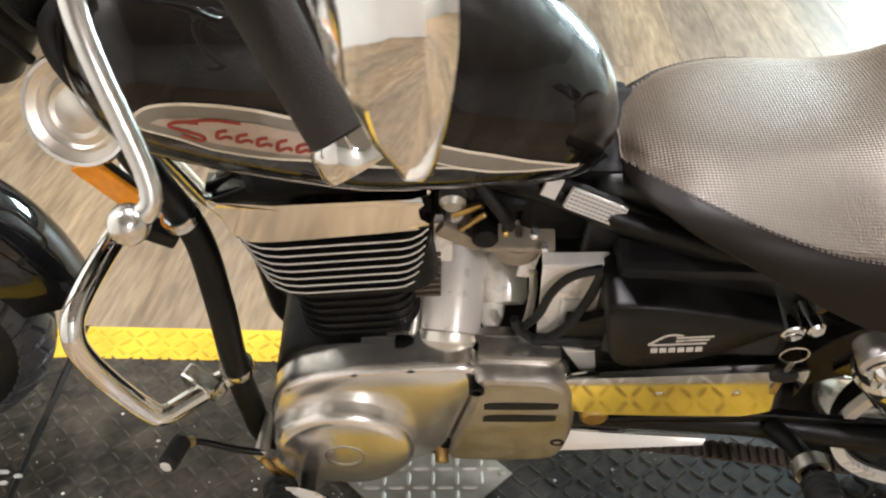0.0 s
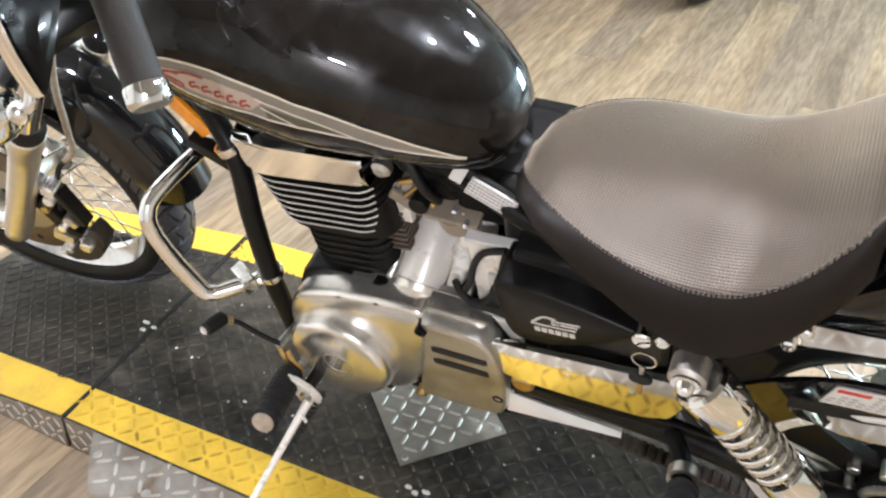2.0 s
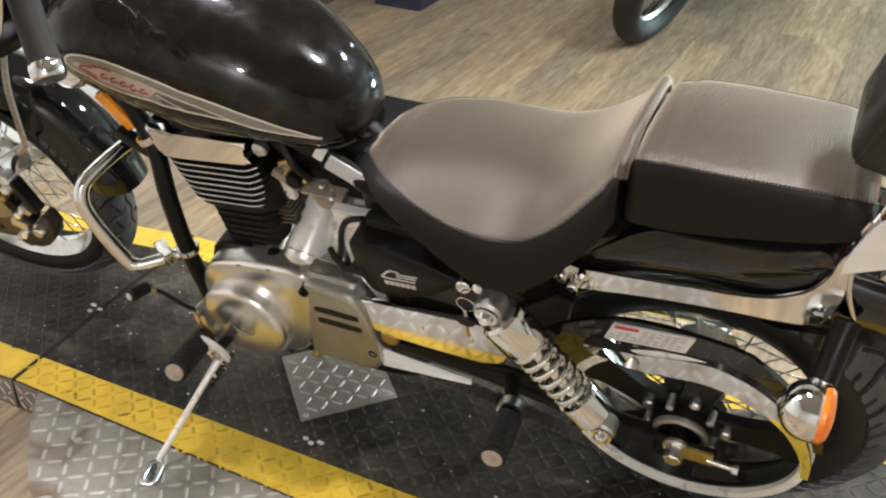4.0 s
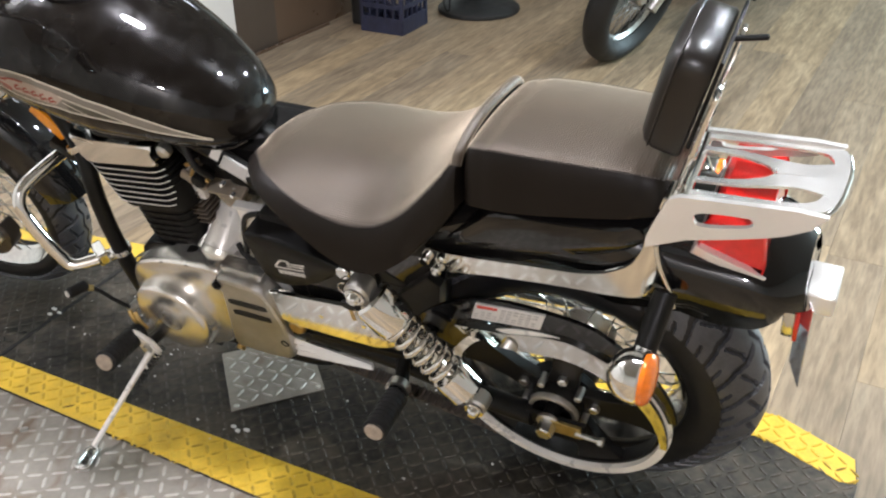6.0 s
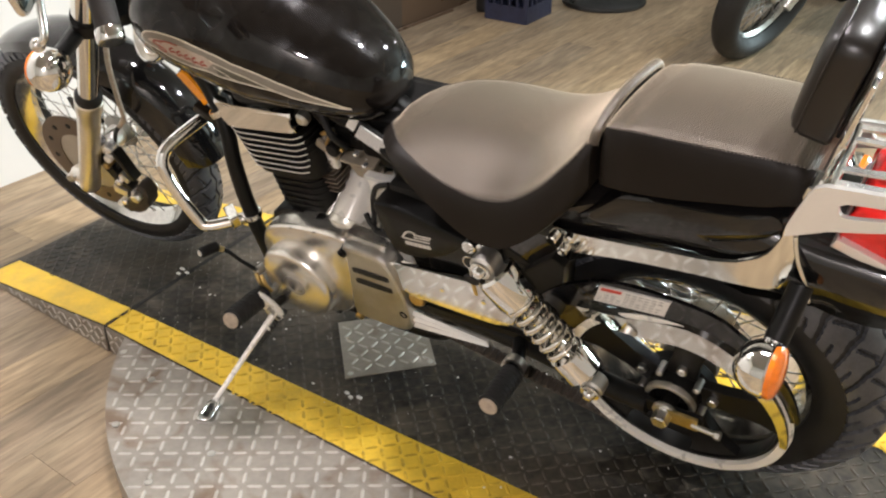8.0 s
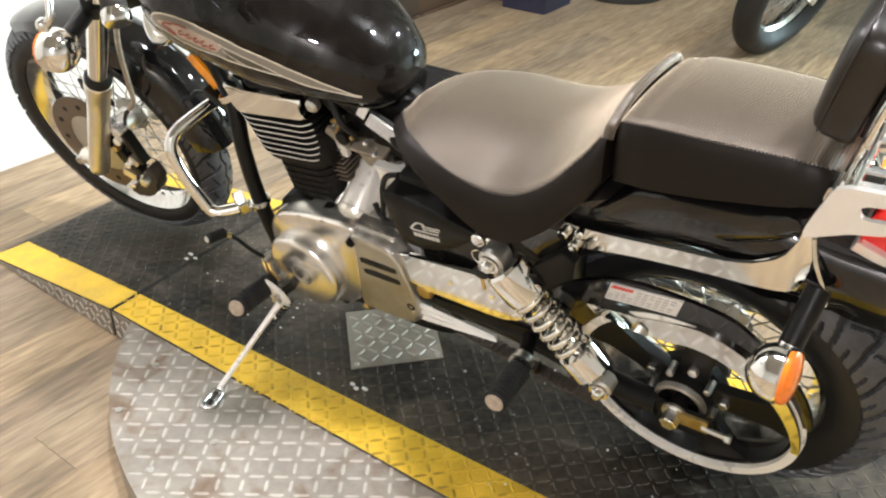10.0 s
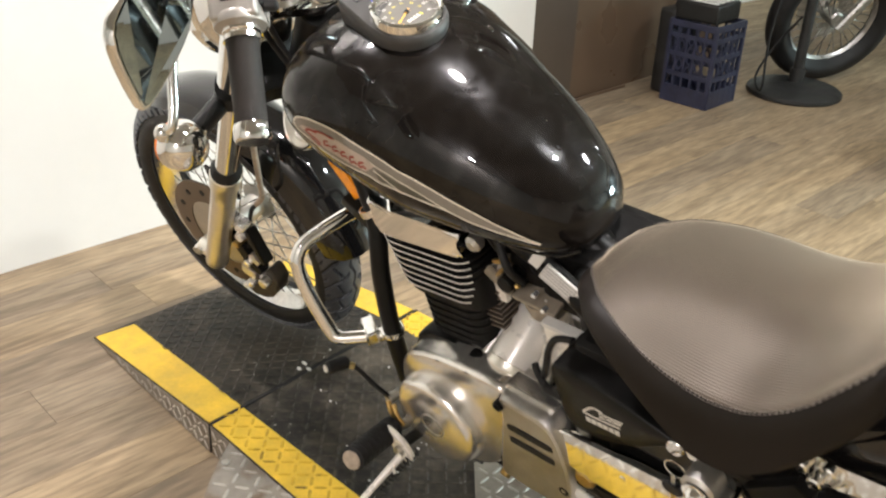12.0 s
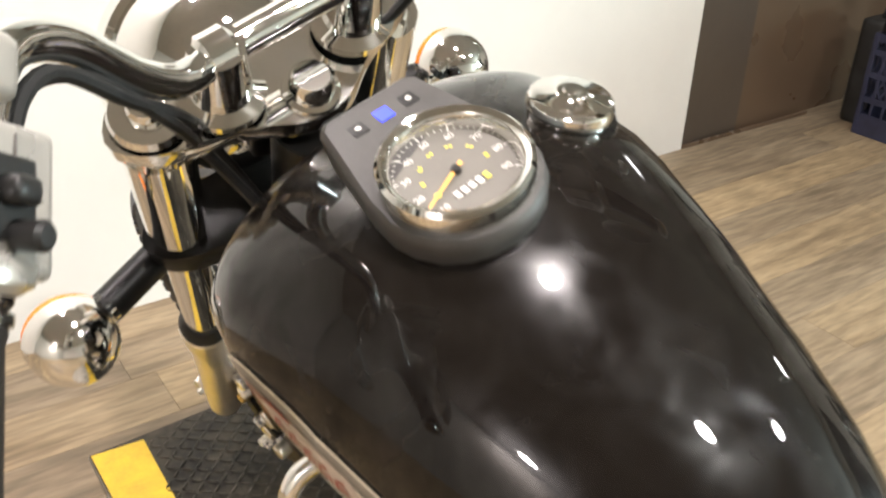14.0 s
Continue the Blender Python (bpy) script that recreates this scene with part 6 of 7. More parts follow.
SX = [0.197, 0.203, 0.215, 0.24, 0.28, 0.33, 0.39, 0.44, 0.49, 0.53, 0.56, 0.576]
SW = [0.055, 0.08, 0.104, 0.128, 0.148, 0.162, 0.166, 0.166, 0.164, 0.156, 0.14, 0.12]
SM = [0.016, 0.032, 0.054, 0.082, 0.112, 0.136, 0.142, 0.141, 0.138, 0.128, 0.112, 0.092]
STP = [0.706, 0.716, 0.721, 0.724, 0.723, 0.722, 0.722, 0.727, 0.742, 0.77, 0.8, 0.819]
SDR = [0.006, 0.006, 0.007, 0.008, 0.011, 0.021, 0.035, 0.042, 0.039, 0.031, 0.022, 0.018]
SB = [0.698, 0.7, 0.699, 0.694, 0.68, 0.66, 0.622, 0.604, 0.626, 0.665, 0.7, 0.727]


def split_seat(rings, lim):
    """The seat's top panel and its skirts, as two meshes that meet at the seam."""
    top, low = bmesh.new(), bmesh.new()
    n, mid = len(rings[0]), len(rings[0]) // 2
    for bm, want in ((top, True), (low, False)):
        keep = {}

        def vert(i, k):
            if (i, k) not in keep:
                keep[i, k] = bm.verts.new(rings[i][k])
            return keep[i, k]

        for i in range(len(rings) - 1):
            for k in range(n):
                k2 = (k + 1) % n
                is_top = k2 > k and mid - lim <= k and k2 <= mid + lim
                if is_top == want:
                    bm.faces.new((vert(i, k), vert(i, k2), vert(i + 1, k2), vert(i + 1, k)))
        if not want:
            for i in (0, len(rings) - 1):
                bm.faces.new([vert(i, k) for k in range(n)])
    return top, low


# the seats sit a little more upright than the frame
SEAT_ROLL = Matrix.Translation((0, -0.15, 0.71)) @ Matrix.Rotation(radians(-6.5), 4, "X") @ Matrix.Translation((0, 0.15, -0.71)) @ Matrix.Translation((0, -0.02, 0.75)) @ Matrix.Rotation(radians(-5.5), 4, "X") @ Matrix.Translation((0, 0.02, -0.75))


def rolled(rings):
    return [[SEAT_ROLL @ p for p in ring] for ring in rings]


def seat_seam(rings, k, lo, hi):
    """Twin rows of stitches along one line of the seat's loft."""
    mid = len(rings[0]) // 2
    out = bmesh.new()
    for j, f in ((k, 0.0), (k, 0.35)):
        line = [ring[mid + j].lerp(ring[mid + j + (1 if k > 0 else -1)], f) for ring in rings[lo:hi]]
        path = spline(line, 3)
        for a, b in zip(path[::2], path[1::2]):
            d = (b - a) * 0.3
            o = V((0, math.copysign(0.0006, k), 0.0005))
            tube([a + o - d * 0.3, b + o + d * 0.3], 0.0006, 5, bm=out, smooth=False)
    return out


seat_rings = rolled(seat_loft(SX, SW, SM, STP, SB, 52, SDR, 0.3))
top_bm, low_bm = split_seat(seat_rings, 10)
seat = P("rider_seat", low_bm, VINYL_PLAIN, "dished rider seat with textured brown top and smooth skirts shaded dark", sharp=70)
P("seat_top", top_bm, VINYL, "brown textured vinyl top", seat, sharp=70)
for s in (-1, 1):
    P("seam", seat_seam(seat_rings, s * 10, 0, 50), SEAM, "stitched seat seam", seat)
mid_ = len(seat_rings[0]) // 2
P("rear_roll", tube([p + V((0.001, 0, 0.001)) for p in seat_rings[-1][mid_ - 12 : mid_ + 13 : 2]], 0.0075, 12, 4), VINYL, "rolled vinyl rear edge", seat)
front_seam = [p + V((-0.001, 0, 0.0005)) for p in seat_rings[0][mid_ - 10 : mid_ + 11 : 2]]
P("seam", tube(front_seam, 0.0011, 6, 3), SEAM, "stitched seat seam", seat)
PX = [0.582, 0.588, 0.6, 0.68, 0.78, 0.83, 0.846, 0.852]
PWd = [0.1, 0.114, 0.12, 0.123, 0.118, 0.113, 0.106, 0.09]
PM = [0.082, 0.097, 0.104, 0.108, 0.103, 0.097, 0.088, 0.065]
PT = [0.802, 0.82, 0.826, 0.828, 0.827, 0.825, 0.818, 0.802]
PB = [0.73, 0.73, 0.731, 0.74, 0.755, 0.763, 0.766, 0.77]
pill_rings = rolled(seat_loft(PX, PWd, PM, PT, PB, 40, 0.007))
top_bm, low_bm = split_seat(pill_rings, 9)
pill = P("pillion_seat", low_bm, VINYL_PLAIN, "flat pillion seat with textured brown top and smooth skirts shaded dark", sharp=70)
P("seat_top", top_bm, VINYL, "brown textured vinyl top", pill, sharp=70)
for s in (-1, 1):
    P("seam", seat_seam(pill_rings, s * 9, 2, 39), SEAM, "stitched seat seam", pill)
# back rest and sissy bar
BR = [(-0.067, 0.01), (-0.068, 0.05), (-0.067, 0.095), (-0.06, 0.124), (-0.038, 0.136), (0.0, 0.138), (0.038, 0.136), (0.06, 0.124), (0.067, 0.095), (0.068, 0.05), (0.067, 0.01), (0.062, -0.004), (0.03, -0.007), (-0.03, -0.007), (-0.062, -0.004)]
BD = V((0.26, 0, 1)).normalized()
BN = V((-BD.z, 0, BD.x))
BO = V((0.858, 0, 0.84))
ol = spline([V((a, b, 0)) for a, b in BR], 3, True)
rings = []
for dpt, k in ((0.0, 0.95), (0.004, 1.0), (0.034, 1.0), (0.046, 0.94), (0.052, 0.82), (0.055, 0.5), (0.056, 0.05)):
    rings.append([BO + BN * dpt + V((0, p.x * k, 0)) + BD * (0.07 + (p.y - 0.07) * k) for p in ol])
back = P("backrest", skin(bmesh.new(), rings), BACKREST, "padded black vinyl passenger backrest", sharp=70)
P("piping", tube([BO + BN * 0.04 + V((0, p.x * 0.985, 0)) + BD * (0.07 + (p.y - 0.07) * 0.985) for p in ol[::3]], 0.0014, 8, 3, True), BACKREST, "", back)
P("backrest_plate", box(BO - BN * 0.004 + BD * 0.075, (0.005, 0.12, 0.13), 0.002, Matrix.Rotation(math.atan2(BD.x, BD.z), 3, "Y")), BLACK_SATIN, "", back)
P("backrest_pin", cyl(BO - BN * 0.004 + BD * 0.136 + V((0, -0.01, 0)), BO - BN * 0.004 + BD * 0.136 + V((0.036, 0.0, 0)), 0.0035, 10), BLACK_SATIN, "", back)
RB = Matrix.Rotation(math.atan2(BD.x, BD.z), 3, "Y")
for s in (-1, 1):
    upright = P("sissy_bar", box(BO - BN * 0.012 + BD * 0.019 + V((0, s * 0.058, 0)), (0.006, 0.03, 0.166), 0.002, RB), CHROME, "flat chrome sissy bar leg behind the backrest")
    P("sissy_joint", box(BO - BN * 0.013 + BD * 0.012 + V((0, s * 0.058, 0)), (0.01, 0.03, 0.008), 0.002, RB), CHROME_WORN, "", upright)
    for k in (0.05, 0.075):
        P("sissy_slot", box(BO - BN * 0.0155 + BD * k + V((0, s * 0.058, 0)), (0.002, 0.009, 0.007), 0, RB), RUBBER, "", upright)
    P("sissy_foot", box((0.85, s * 0.075, 0.77), (0.02, 0.036, 0.05), 0.003, RB), CHROME, "", upright)
for s in (-1, 1):
    side = [(0.832, 0.742), (0.856, 0.806), (0.868, 0.812), (0.95, 0.818), (1.02, 0.822), (1.028, 0.812), (0.99, 0.79), (0.93, 0.772), (0.87, 0.757)]
    y0, y1 = (-0.1, -0.094) if s < 0 else (0.02, 0.026)
    bm = bmesh.new()
    slot = [(0.888, 0.785), (0.892, 0.797), (0.945, 0.802), (0.953, 0.797), (0.948, 0.79), (0.9, 0.781)]
    o2, s2 = smooth2(side, 6), smooth2(slot, 6)
    n = 48
    def resample(pl, k):
        c = (0.92, 0.79)
        pl = sorted(pl, key=lambda p: math.atan2(p[1] - c[1], p[0] - c[0]))
        an = [math.atan2(p[1] - c[1], p[0] - c[0]) for p in pl]
        an3, xs3, zs3 = [a - 2 * math.pi for a in an] + an + [a + 2 * math.pi for a in an], [p[0] for p in pl] * 3, [p[1] for p in pl] * 3
        return [(lerp(an3, xs3, t), lerp(an3, zs3, t)) for t in (-math.pi + 2 * math.pi * i / k for i in range(k))]
    oo, ii = resample(o2, n), resample(s2, n)
    rings = [[V((x, y0, z)) for x, z in oo], [V((x, y1, z)) for x, z in oo], [V((x, y1, z)) for x, z in ii], [V((x, y0, z)) for x, z in ii]]
    for ring in rings:
        for p in ring:
            p.y += s * 0.3 * max(0, 0.82 - p.z)
    P("sissy_side_plate", skin(bm, rings, True), PLATE_BRIGHT, "flat chrome side plate with a slot")
    P("plate_bolt", cyl((0.846, y0 - 0.007, 0.765), (0.846, y1, 0.765), 0.007, 6), CHROME, "")
# luggage rack: a flat outer loop, a solid tip and two prongs


def band(bm, outer, inner, z0, z1):
    """A flat strip between two lines of (x, y)."""
    rings = []
    for (ax, ay), (bx, by) in zip(outer, inner):
        za, zb = z0 + (z1 - z0) * (ax - 0.87) / 0.17, z0 + (z1 - z0) * (bx - 0.87) / 0.17
        ay, by = ay * 0.6 - 0.036, by * 0.6 - 0.036
        rings.append([(ax, ay, za), (ax, ay, za - 0.004), (bx, by, zb - 0.004), (bx, by, zb)])
    return skin(bm, rings)


def fine(pts, n=6):
    return [(p.x, p.y) for p in spline([V((x, y, 0)) for x, y in pts], n)]


RACK_OUT = [(0.868, -0.094), (0.93, -0.095), (0.99, -0.095), (1.02, -0.089), (1.033, -0.06), (1.038, 0.0), (1.038, 0.05), (1.03, 0.086), (1.01, 0.096), (0.93, 0.096), (0.868, 0.094)]
RACK_IN = [(0.868, -0.078), (0.93, -0.078), (0.98, -0.076), (1.008, -0.066), (1.018, -0.04), (1.021, 0.0), (1.022, 0.03), (1.018, 0.06), (1.0, 0.076), (0.93, 0.078), (0.868, 0.078)]
rbm = band(bmesh.new(), fine(RACK_OUT), fine(RACK_IN), 0.81, 0.818)
rk = P("luggage_rack", rbm, RACK_PLATING, "flat chrome luggage rack with a looped tip")
P("rack_flange", tube([(x, y * 0.6 - 0.036, 0.804 + 0.008 * (x - 0.868) / 0.177) for x, y in RACK_OUT], 0.0045, 12), CHROME, "", rk)
for s in (-1, 1):
    P("rack_prong", band(bmesh.new(), fine([(0.875, s * 0.052), (0.92, s * 0.05), (0.96, s * 0.04), (0.99, s * 0.034), (1.024, s * 0.046)]), fine([(0.875, s * 0.04), (0.92, s * 0.034), (0.95, s * 0.018), (0.968, s * 0.0), (1.024, s * 0.0)]), 0.8105, 0.8185), RACK_PLATING, "", rk)
P("rack_cross", tube([(0.872, -0.094, 0.806), (0.872, -0.02, 0.802), (0.872, 0.02, 0.806)], 0.006, 12), CHROME, "", rk)

# ---- rear fender and struts ----
rings = []


def fender_ring(half, place):
    inner = [(y * 0.965, r - 0.0035) for y, r in half]
    ring = [(-y, r) for y, r in reversed(half)] + half[1:] + [(y, r) for y, r in reversed(inner)] + [(-y, r) for y, r in inner[1:]]
    return [place(y, r) for y, r in ring]


for k in range(26):
    f = k / 25
    a = radians(150 - 80 * f)
    hw, r0 = 0.098, 0.345 + 0.012 * f
    half = [(hw * math.sin(u * math.pi / 2), r0 + 0.06 * math.cos(u * math.pi / 2) ** 0.7) for u in (j / 10 for j in range(11))]
    half.append((hw, 0.28))
    rings.append(fender_ring(half, lambda y, r: RC3 + V((r * math.cos(a), y, r * math.sin(a)))))
for k in range(16):
    f = (k + 1) / 16
    x = 0.852 + 0.162 * f
    e = max(0.0, (f - 0.6) / 0.4)
    crest, hw = 0.708 - 0.022 * f - 0.02 * e**2, 0.097 - 0.004 * f - 0.03 * e**3
    low = lerp([0, 0.2, 0.45, 0.65, 0.8, 0.92, 1.0], [0.6, 0.59, 0.586, 0.592, 0.61, 0.64, 0.672], f)
    half = [(hw * math.sin(u * math.pi / 2), crest - 0.05 + 0.05 * math.cos(u * math.pi / 2) ** 0.7) for u in (j / 10 for j in range(11))]
    half.append((hw - 0.002, min(low, crest - 0.052)))
    rings.append(fender_ring(half, lambda y, r: V((x + (0.69 - r) * 0.12, y, r))))
P("rear_fender", skin(bmesh.new(), rings), BLACK_GLOSS, "gloss black rear fender", sharp=50)
for s in (-1, 1):
    bulge = [(0.53, 0.632), (0.57, 0.68), (0.61, 0.712), (0.66, 0.728), (0.74, 0.735), (0.82, 0.745), (0.83, 0.72), (0.79, 0.69), (0.73, 0.668), (0.62, 0.645)]
    b2 = dome_cover(bulge, ((-0.068, 1.02), (-0.088, 1.0), (-0.1, 0.95), (-0.106, 0.8), (-0.108, 0.4), (-0.108, 0.1)), (0.69, 0.695))
    P("side_valance", b2 if s < 0 else mirror(b2), BLACK_GLOSS, "gloss black panel below the pillion seat")
    strut = [(0.5, 0.612), (0.512, 0.624), (0.535, 0.622), (0.6, 0.628), (0.68, 0.638), (0.74, 0.645), (0.79, 0.663), (0.822, 0.7), (0.832, 0.745), (0.846, 0.75), (0.845, 0.69), (0.832, 0.632), (0.79, 0.618), (0.72, 0.612), (0.62, 0.6), (0.535, 0.584), (0.512, 0.582), (0.5, 0.592)]
    st = prism(smooth2(strut, 3), -0.109, -0.103, 0.0015)
    for v in st.verts:
        v.co.y -= 0.05 * (0.66 - v.co.z)
    sp = P("fender_strut", st if s < 0 else mirror(st), CHROME, "chrome fender strut")
    for bx, bz in ((0.506, 0.604), (0.522, 0.586), (0.535, 0.615)):
        P("strut_bolt", cyl((bx, s * 0.122, bz), (bx, s * 0.107, bz), 0.0085, 6 * 3, 0.002), CHROME, "", sp)
TRIM_LINE = [(0.845, 0.112, 0.734), (0.847, 0.112, 0.714), (0.852, 0.112, 0.688), (0.865, 0.112, 0.647), (0.869, 0.112, 0.624)]
# tail lamp
tl = P("tail_light", dome_cover([(0.888, 0.7), (0.9, 0.755), (0.955, 0.752), (0.966, 0.735), (0.968, 0.675), (0.95, 0.668)], ((-0.068, 1.0), (-0.072, 0.985), (-0.075, 0.93), (0.075, 0.93), (0.072, 0.985)), (0.928, 0.712)), RED_LENS, "red tail light on the rear fender")
P("lamp_base", prism([(0.878, 0.695), (0.884, 0.71), (0.972, 0.675), (0.968, 0.66)], -0.078, 0.078, 0.003), PLATE_BRIGHT, "pale base of the tail light", tl)
P("lens_rib", box((0.935, 0, 0.757), (0.06, 0.07, 0.006), 0.002), RED_LENS, "", tl)
P("plate_lamp", box((1.036, -0.018, 0.615), (0.04, 0.062, 0.036), 0.005, Matrix.Rotation(radians(3), 3, "Y"), None, 3), PLATE_BRIGHT, "square silver number plate lamp")
holder = P("plate_holder", box((1.006, -0.045, 0.583), (0.016, 0.04, 0.05), 0.005), CHROME_WORN, "chrome number plate holder")
P("reflector", box((1.0165, -0.05, 0.585), (0.006, 0.036, 0.056), 0.002), RED_LENS, "thin red reflector", holder)
lp = P("number_plate", box((1.024, -0.044, 0.538), (0.0025, 0.046, 0.165), 0.001, Matrix.Rotation(radians(24), 3, "Z")), BRIGHT, "white number plate seen edge-on")
for k in (-0.03, 0.02):
    P("plate_bar", box((1.0262, -0.045, 0.538 + k), (0.001, 0.014, 0.03), 0, Matrix.Rotation(radians(24), 3, "Z")), INK, "", lp)

for s in (-1, 1):
    P("fender_trim", tube([(x, s * y, z) for x, y, z in TRIM_LINE], 0.0032, 12), CHROME, "thin chrome edge beside the signal stalk")

# ---- belt drive, swing arm ----
for s in (-1, 1):
    P("swing_arm", tube([(0.18, s * 0.105, 0.31), (0.4, s * 0.115, 0.312), (0.58, s * 0.135, 0.308), (0.66, s * 0.142, 0.312)], 0.019, 16), BLACK_SATIN, "black swing arm")


def flare(bm, z0, k):
    """Lets a panel's lower edge stand out."""
    for v in bm.verts:
        v.co.y -= k * (z0 - v.co.z)
    return bm


# black sheet added to fill the open gap below the side cover with dark
P("frame_gusset", prism([(0.17, 0.36), (0.17, 0.5), (0.21, 0.52), (0.38, 0.55), (0.46, 0.5), (0.44, 0.36)], -0.1, -0.09, 0.003), BLACK_SATIN, "black panel added to fill the gap behind the side cover")
guard = P("belt_cover", flare(prism(smooth2([(0.165, 0.41), (0.17, 0.425), (0.25, 0.434), (0.33, 0.442), (0.42, 0.45), (0.43, 0.44), (0.42, 0.385), (0.395, 0.362), (0.33, 0.357), (0.25, 0.356), (0.19, 0.358), (0.178, 0.37)], 3), -0.126, -0.116, 0.003), 0.44, 0.085), CHROME, "polished chrome front belt cover")
for bx, bz in ((0.275, 0.4), (0.36, 0.405)):
    P("cover_screw", cyl((bx, -0.1305, bz), (bx, -0.126, bz), 0.005, 14, 0.001), CHROME_WORN, "", guard)
for k, (z0, z1, ze) in enumerate(((0.294, 0.28, 0.296), (0.276, 0.262, 0.29), (0.258, 0.242, 0.284))):
    rings = []
    for t in np.linspace(0, 1, 9):
        x = 0.178 + 0.172 * t
        za, zb, ye = z0 + (ze - z0) * t, z1 + (ze - 0.003 - z1) * t, -0.124 - 0.008 * t
        rings.append([V((x, ye, za)), V((x, ye - 0.006 * (1 - 0.6 * t), (za + zb) / 2)), V((x, ye, zb)), V((x, ye + 0.006, (za + zb) / 2))])
    P("lower_strut", skin(bmesh.new(), rings), PLATE_BRIGHT, "polished tapering lower guard bar", sharp=20)
P("pivot_cap", cyl((0.208, -0.135, 0.345), (0.208, -0.11, 0.345), 0.017, 24, 0.004), BRASS, "brass-coloured swing arm cap")
P("black_guard", prism([(0.22, 0.33), (0.42, 0.345), (0.57, 0.33), (0.58, 0.3), (0.43, 0.3), (0.24, 0.302)], -0.125, -0.117, 0.002), BLACK_SATIN, "black lower belt guard")
# belt: two runs with teeth below
bl = bmesh.new()
belt_lo = [V((0.13, -0.1, 0.25)), V((0.58, -0.1, 0.155))]
d = (belt_lo[1] - belt_lo[0]).normalized()
nb = V((-d.z, 0, d.x))
box((belt_lo[0] + belt_lo[1]) / 2, ((belt_lo[1] - belt_lo[0]).length, 0.024, 0.004), 0.0005, Matrix.Rotation(math.atan2(-d.z, d.x), 3, "Y"), bl, 1)
belt = P("drive_belt", bl, BELT, "toothed brown-black drive belt")
tooth = P("belt_tooth", box((0, 0, 0), (0.007, 0.024, 0.006), 0.001, None, None, 1), BELT, "", belt)
nt_ = int((belt_lo[1] - belt_lo[0]).length / 0.0135)
for k in range(nt_):
    m = Matrix.Translation(belt_lo[0] + d * (0.006 + k * 0.0135) + nb * 0.0045) @ Matrix.Rotation(math.atan2(-d.z, d.x), 4, "Y")
    if k == 0:
        tooth.matrix_basis = m
    else:
        again(tooth, m)
# rear pulley
PC = V((0.69, -0.098, 0.322))
pul = P("rear_pulley", lathe([(0.165, -0.014), (0.176, -0.014), (0.178, 0.014), (0.165, 0.014)], PC, (0, 1, 0), 80, closed=True), BLACK_SATIN, "black five-spoked rear belt pulley with a pale rim")
P("pulley_rim", lathe([(0.17, -0.024), (0.184, -0.024), (0.186, -0.014), (0.17, -0.014)], PC, (0, 1, 0), 80, closed=True), STARTER, "pale pulley flange", pul)
for k in range(5):
    a = 2 * math.pi * k / 5 + 0.1
    u, w = V((math.cos(a), 0, math.sin(a))), V((-math.sin(a), 0, math.cos(a)))
    pts = [PC + u * 0.04 - w * 0.026, PC + u * 0.04 + w * 0.026, PC + u * 0.085 + w * 0.022, PC + u * 0.135 + w * 0.026, PC + u * 0.168 + w * 0.05, PC + u * 0.168 - w * 0.05, PC + u * 0.135 - w * 0.026, PC + u * 0.085 - w * 0.022]
    P("pulley_spoke", prism([(p.x, p.z) for p in pts], PC.y - 0.01, PC.y + 0.008, 0.003), BLACK_SATIN, "", pul)
P("pulley_hub", lathe([(0, -0.004), (0.032, -0.004), (0.0335, -0.034), (0.0365, -0.036), (0.04, -0.035), (0.042, -0.03), (0.043, 0.0), (0.058, 0.004), (0.058, 0.02), (0, 0.02)], PC, (0, 1, 0), 40), BLACK_SATIN, "", pul)
P("hub_ring", lathe([(0.033, -0.0365), (0.0335, -0.0385), (0.037, -0.0395), (0.0405, -0.0385), (0.042, -0.034), (0.042, -0.029), (0.033, -0.031)], PC, (0, 1, 0), 44, closed=True), ALU_CAST, "worn bare hub ring", pul)
P("hub_core", cyl(PC + V((0, -0.012, 0)), PC + V((0, 0.0, 0)), 0.035, 28), BLACK_ENGINE, "", pul)
for k in range(5):
    a = 2 * math.pi * k / 5 + 0.1
    q = PC + V((0.062 * math.cos(a), 0, 0.062 * math.sin(a)))
    P("pulley_bolt", cyl(q + V((0, -0.02, 0)), q, 0.0085, 6, 0.0015), STEEL, "", pul)
    a += math.pi / 5
    q = PC + V((0.052 * math.cos(a), 0, 0.052 * math.sin(a)))
    P("cush_bolt", cyl(q + V((0, -0.026, 0)), q, 0.006, 12, 0.0015), ALU_CAST, "", pul)
P("axle_sleeve", cyl(PC + V((0, -0.05, 0)), PC + V((0, -0.01, 0)), 0.014, 28), BLACK_SATIN, "", pul)
P("arm_end", box((0.7, -0.146, 0.316), (0.1, 0.008, 0.03), 0.004), BLACK_SATIN, "black swing arm end plate")
P("axle_nut", cyl((0.69, -0.178, 0.32), (0.69, -0.145, 0.32), 0.014, 6, 0.002), STEEL, "zinc axle nut")
P("axle_washer", cyl((0.69, -0.156, 0.32), (0.69, -0.149, 0.32), 0.02, 24, 0.001), STEEL, "")
P("belt_adjuster", box((0.72, -0.155, 0.318), (0.05, 0.006, 0.03), 0.002), GOLD, "yellow zinc belt adjuster plate")
P("adjuster_bolt", cyl((0.735, -0.158, 0.318), (0.78, -0.158, 0.316), 0.0045, 12), STEEL, "")
P("adjuster_end", cyl((0.772, -0.158, 0.316), (0.782, -0.158, 0.316), 0.008, 6), STEEL, "")
# upper belt guard, black above and chrome below


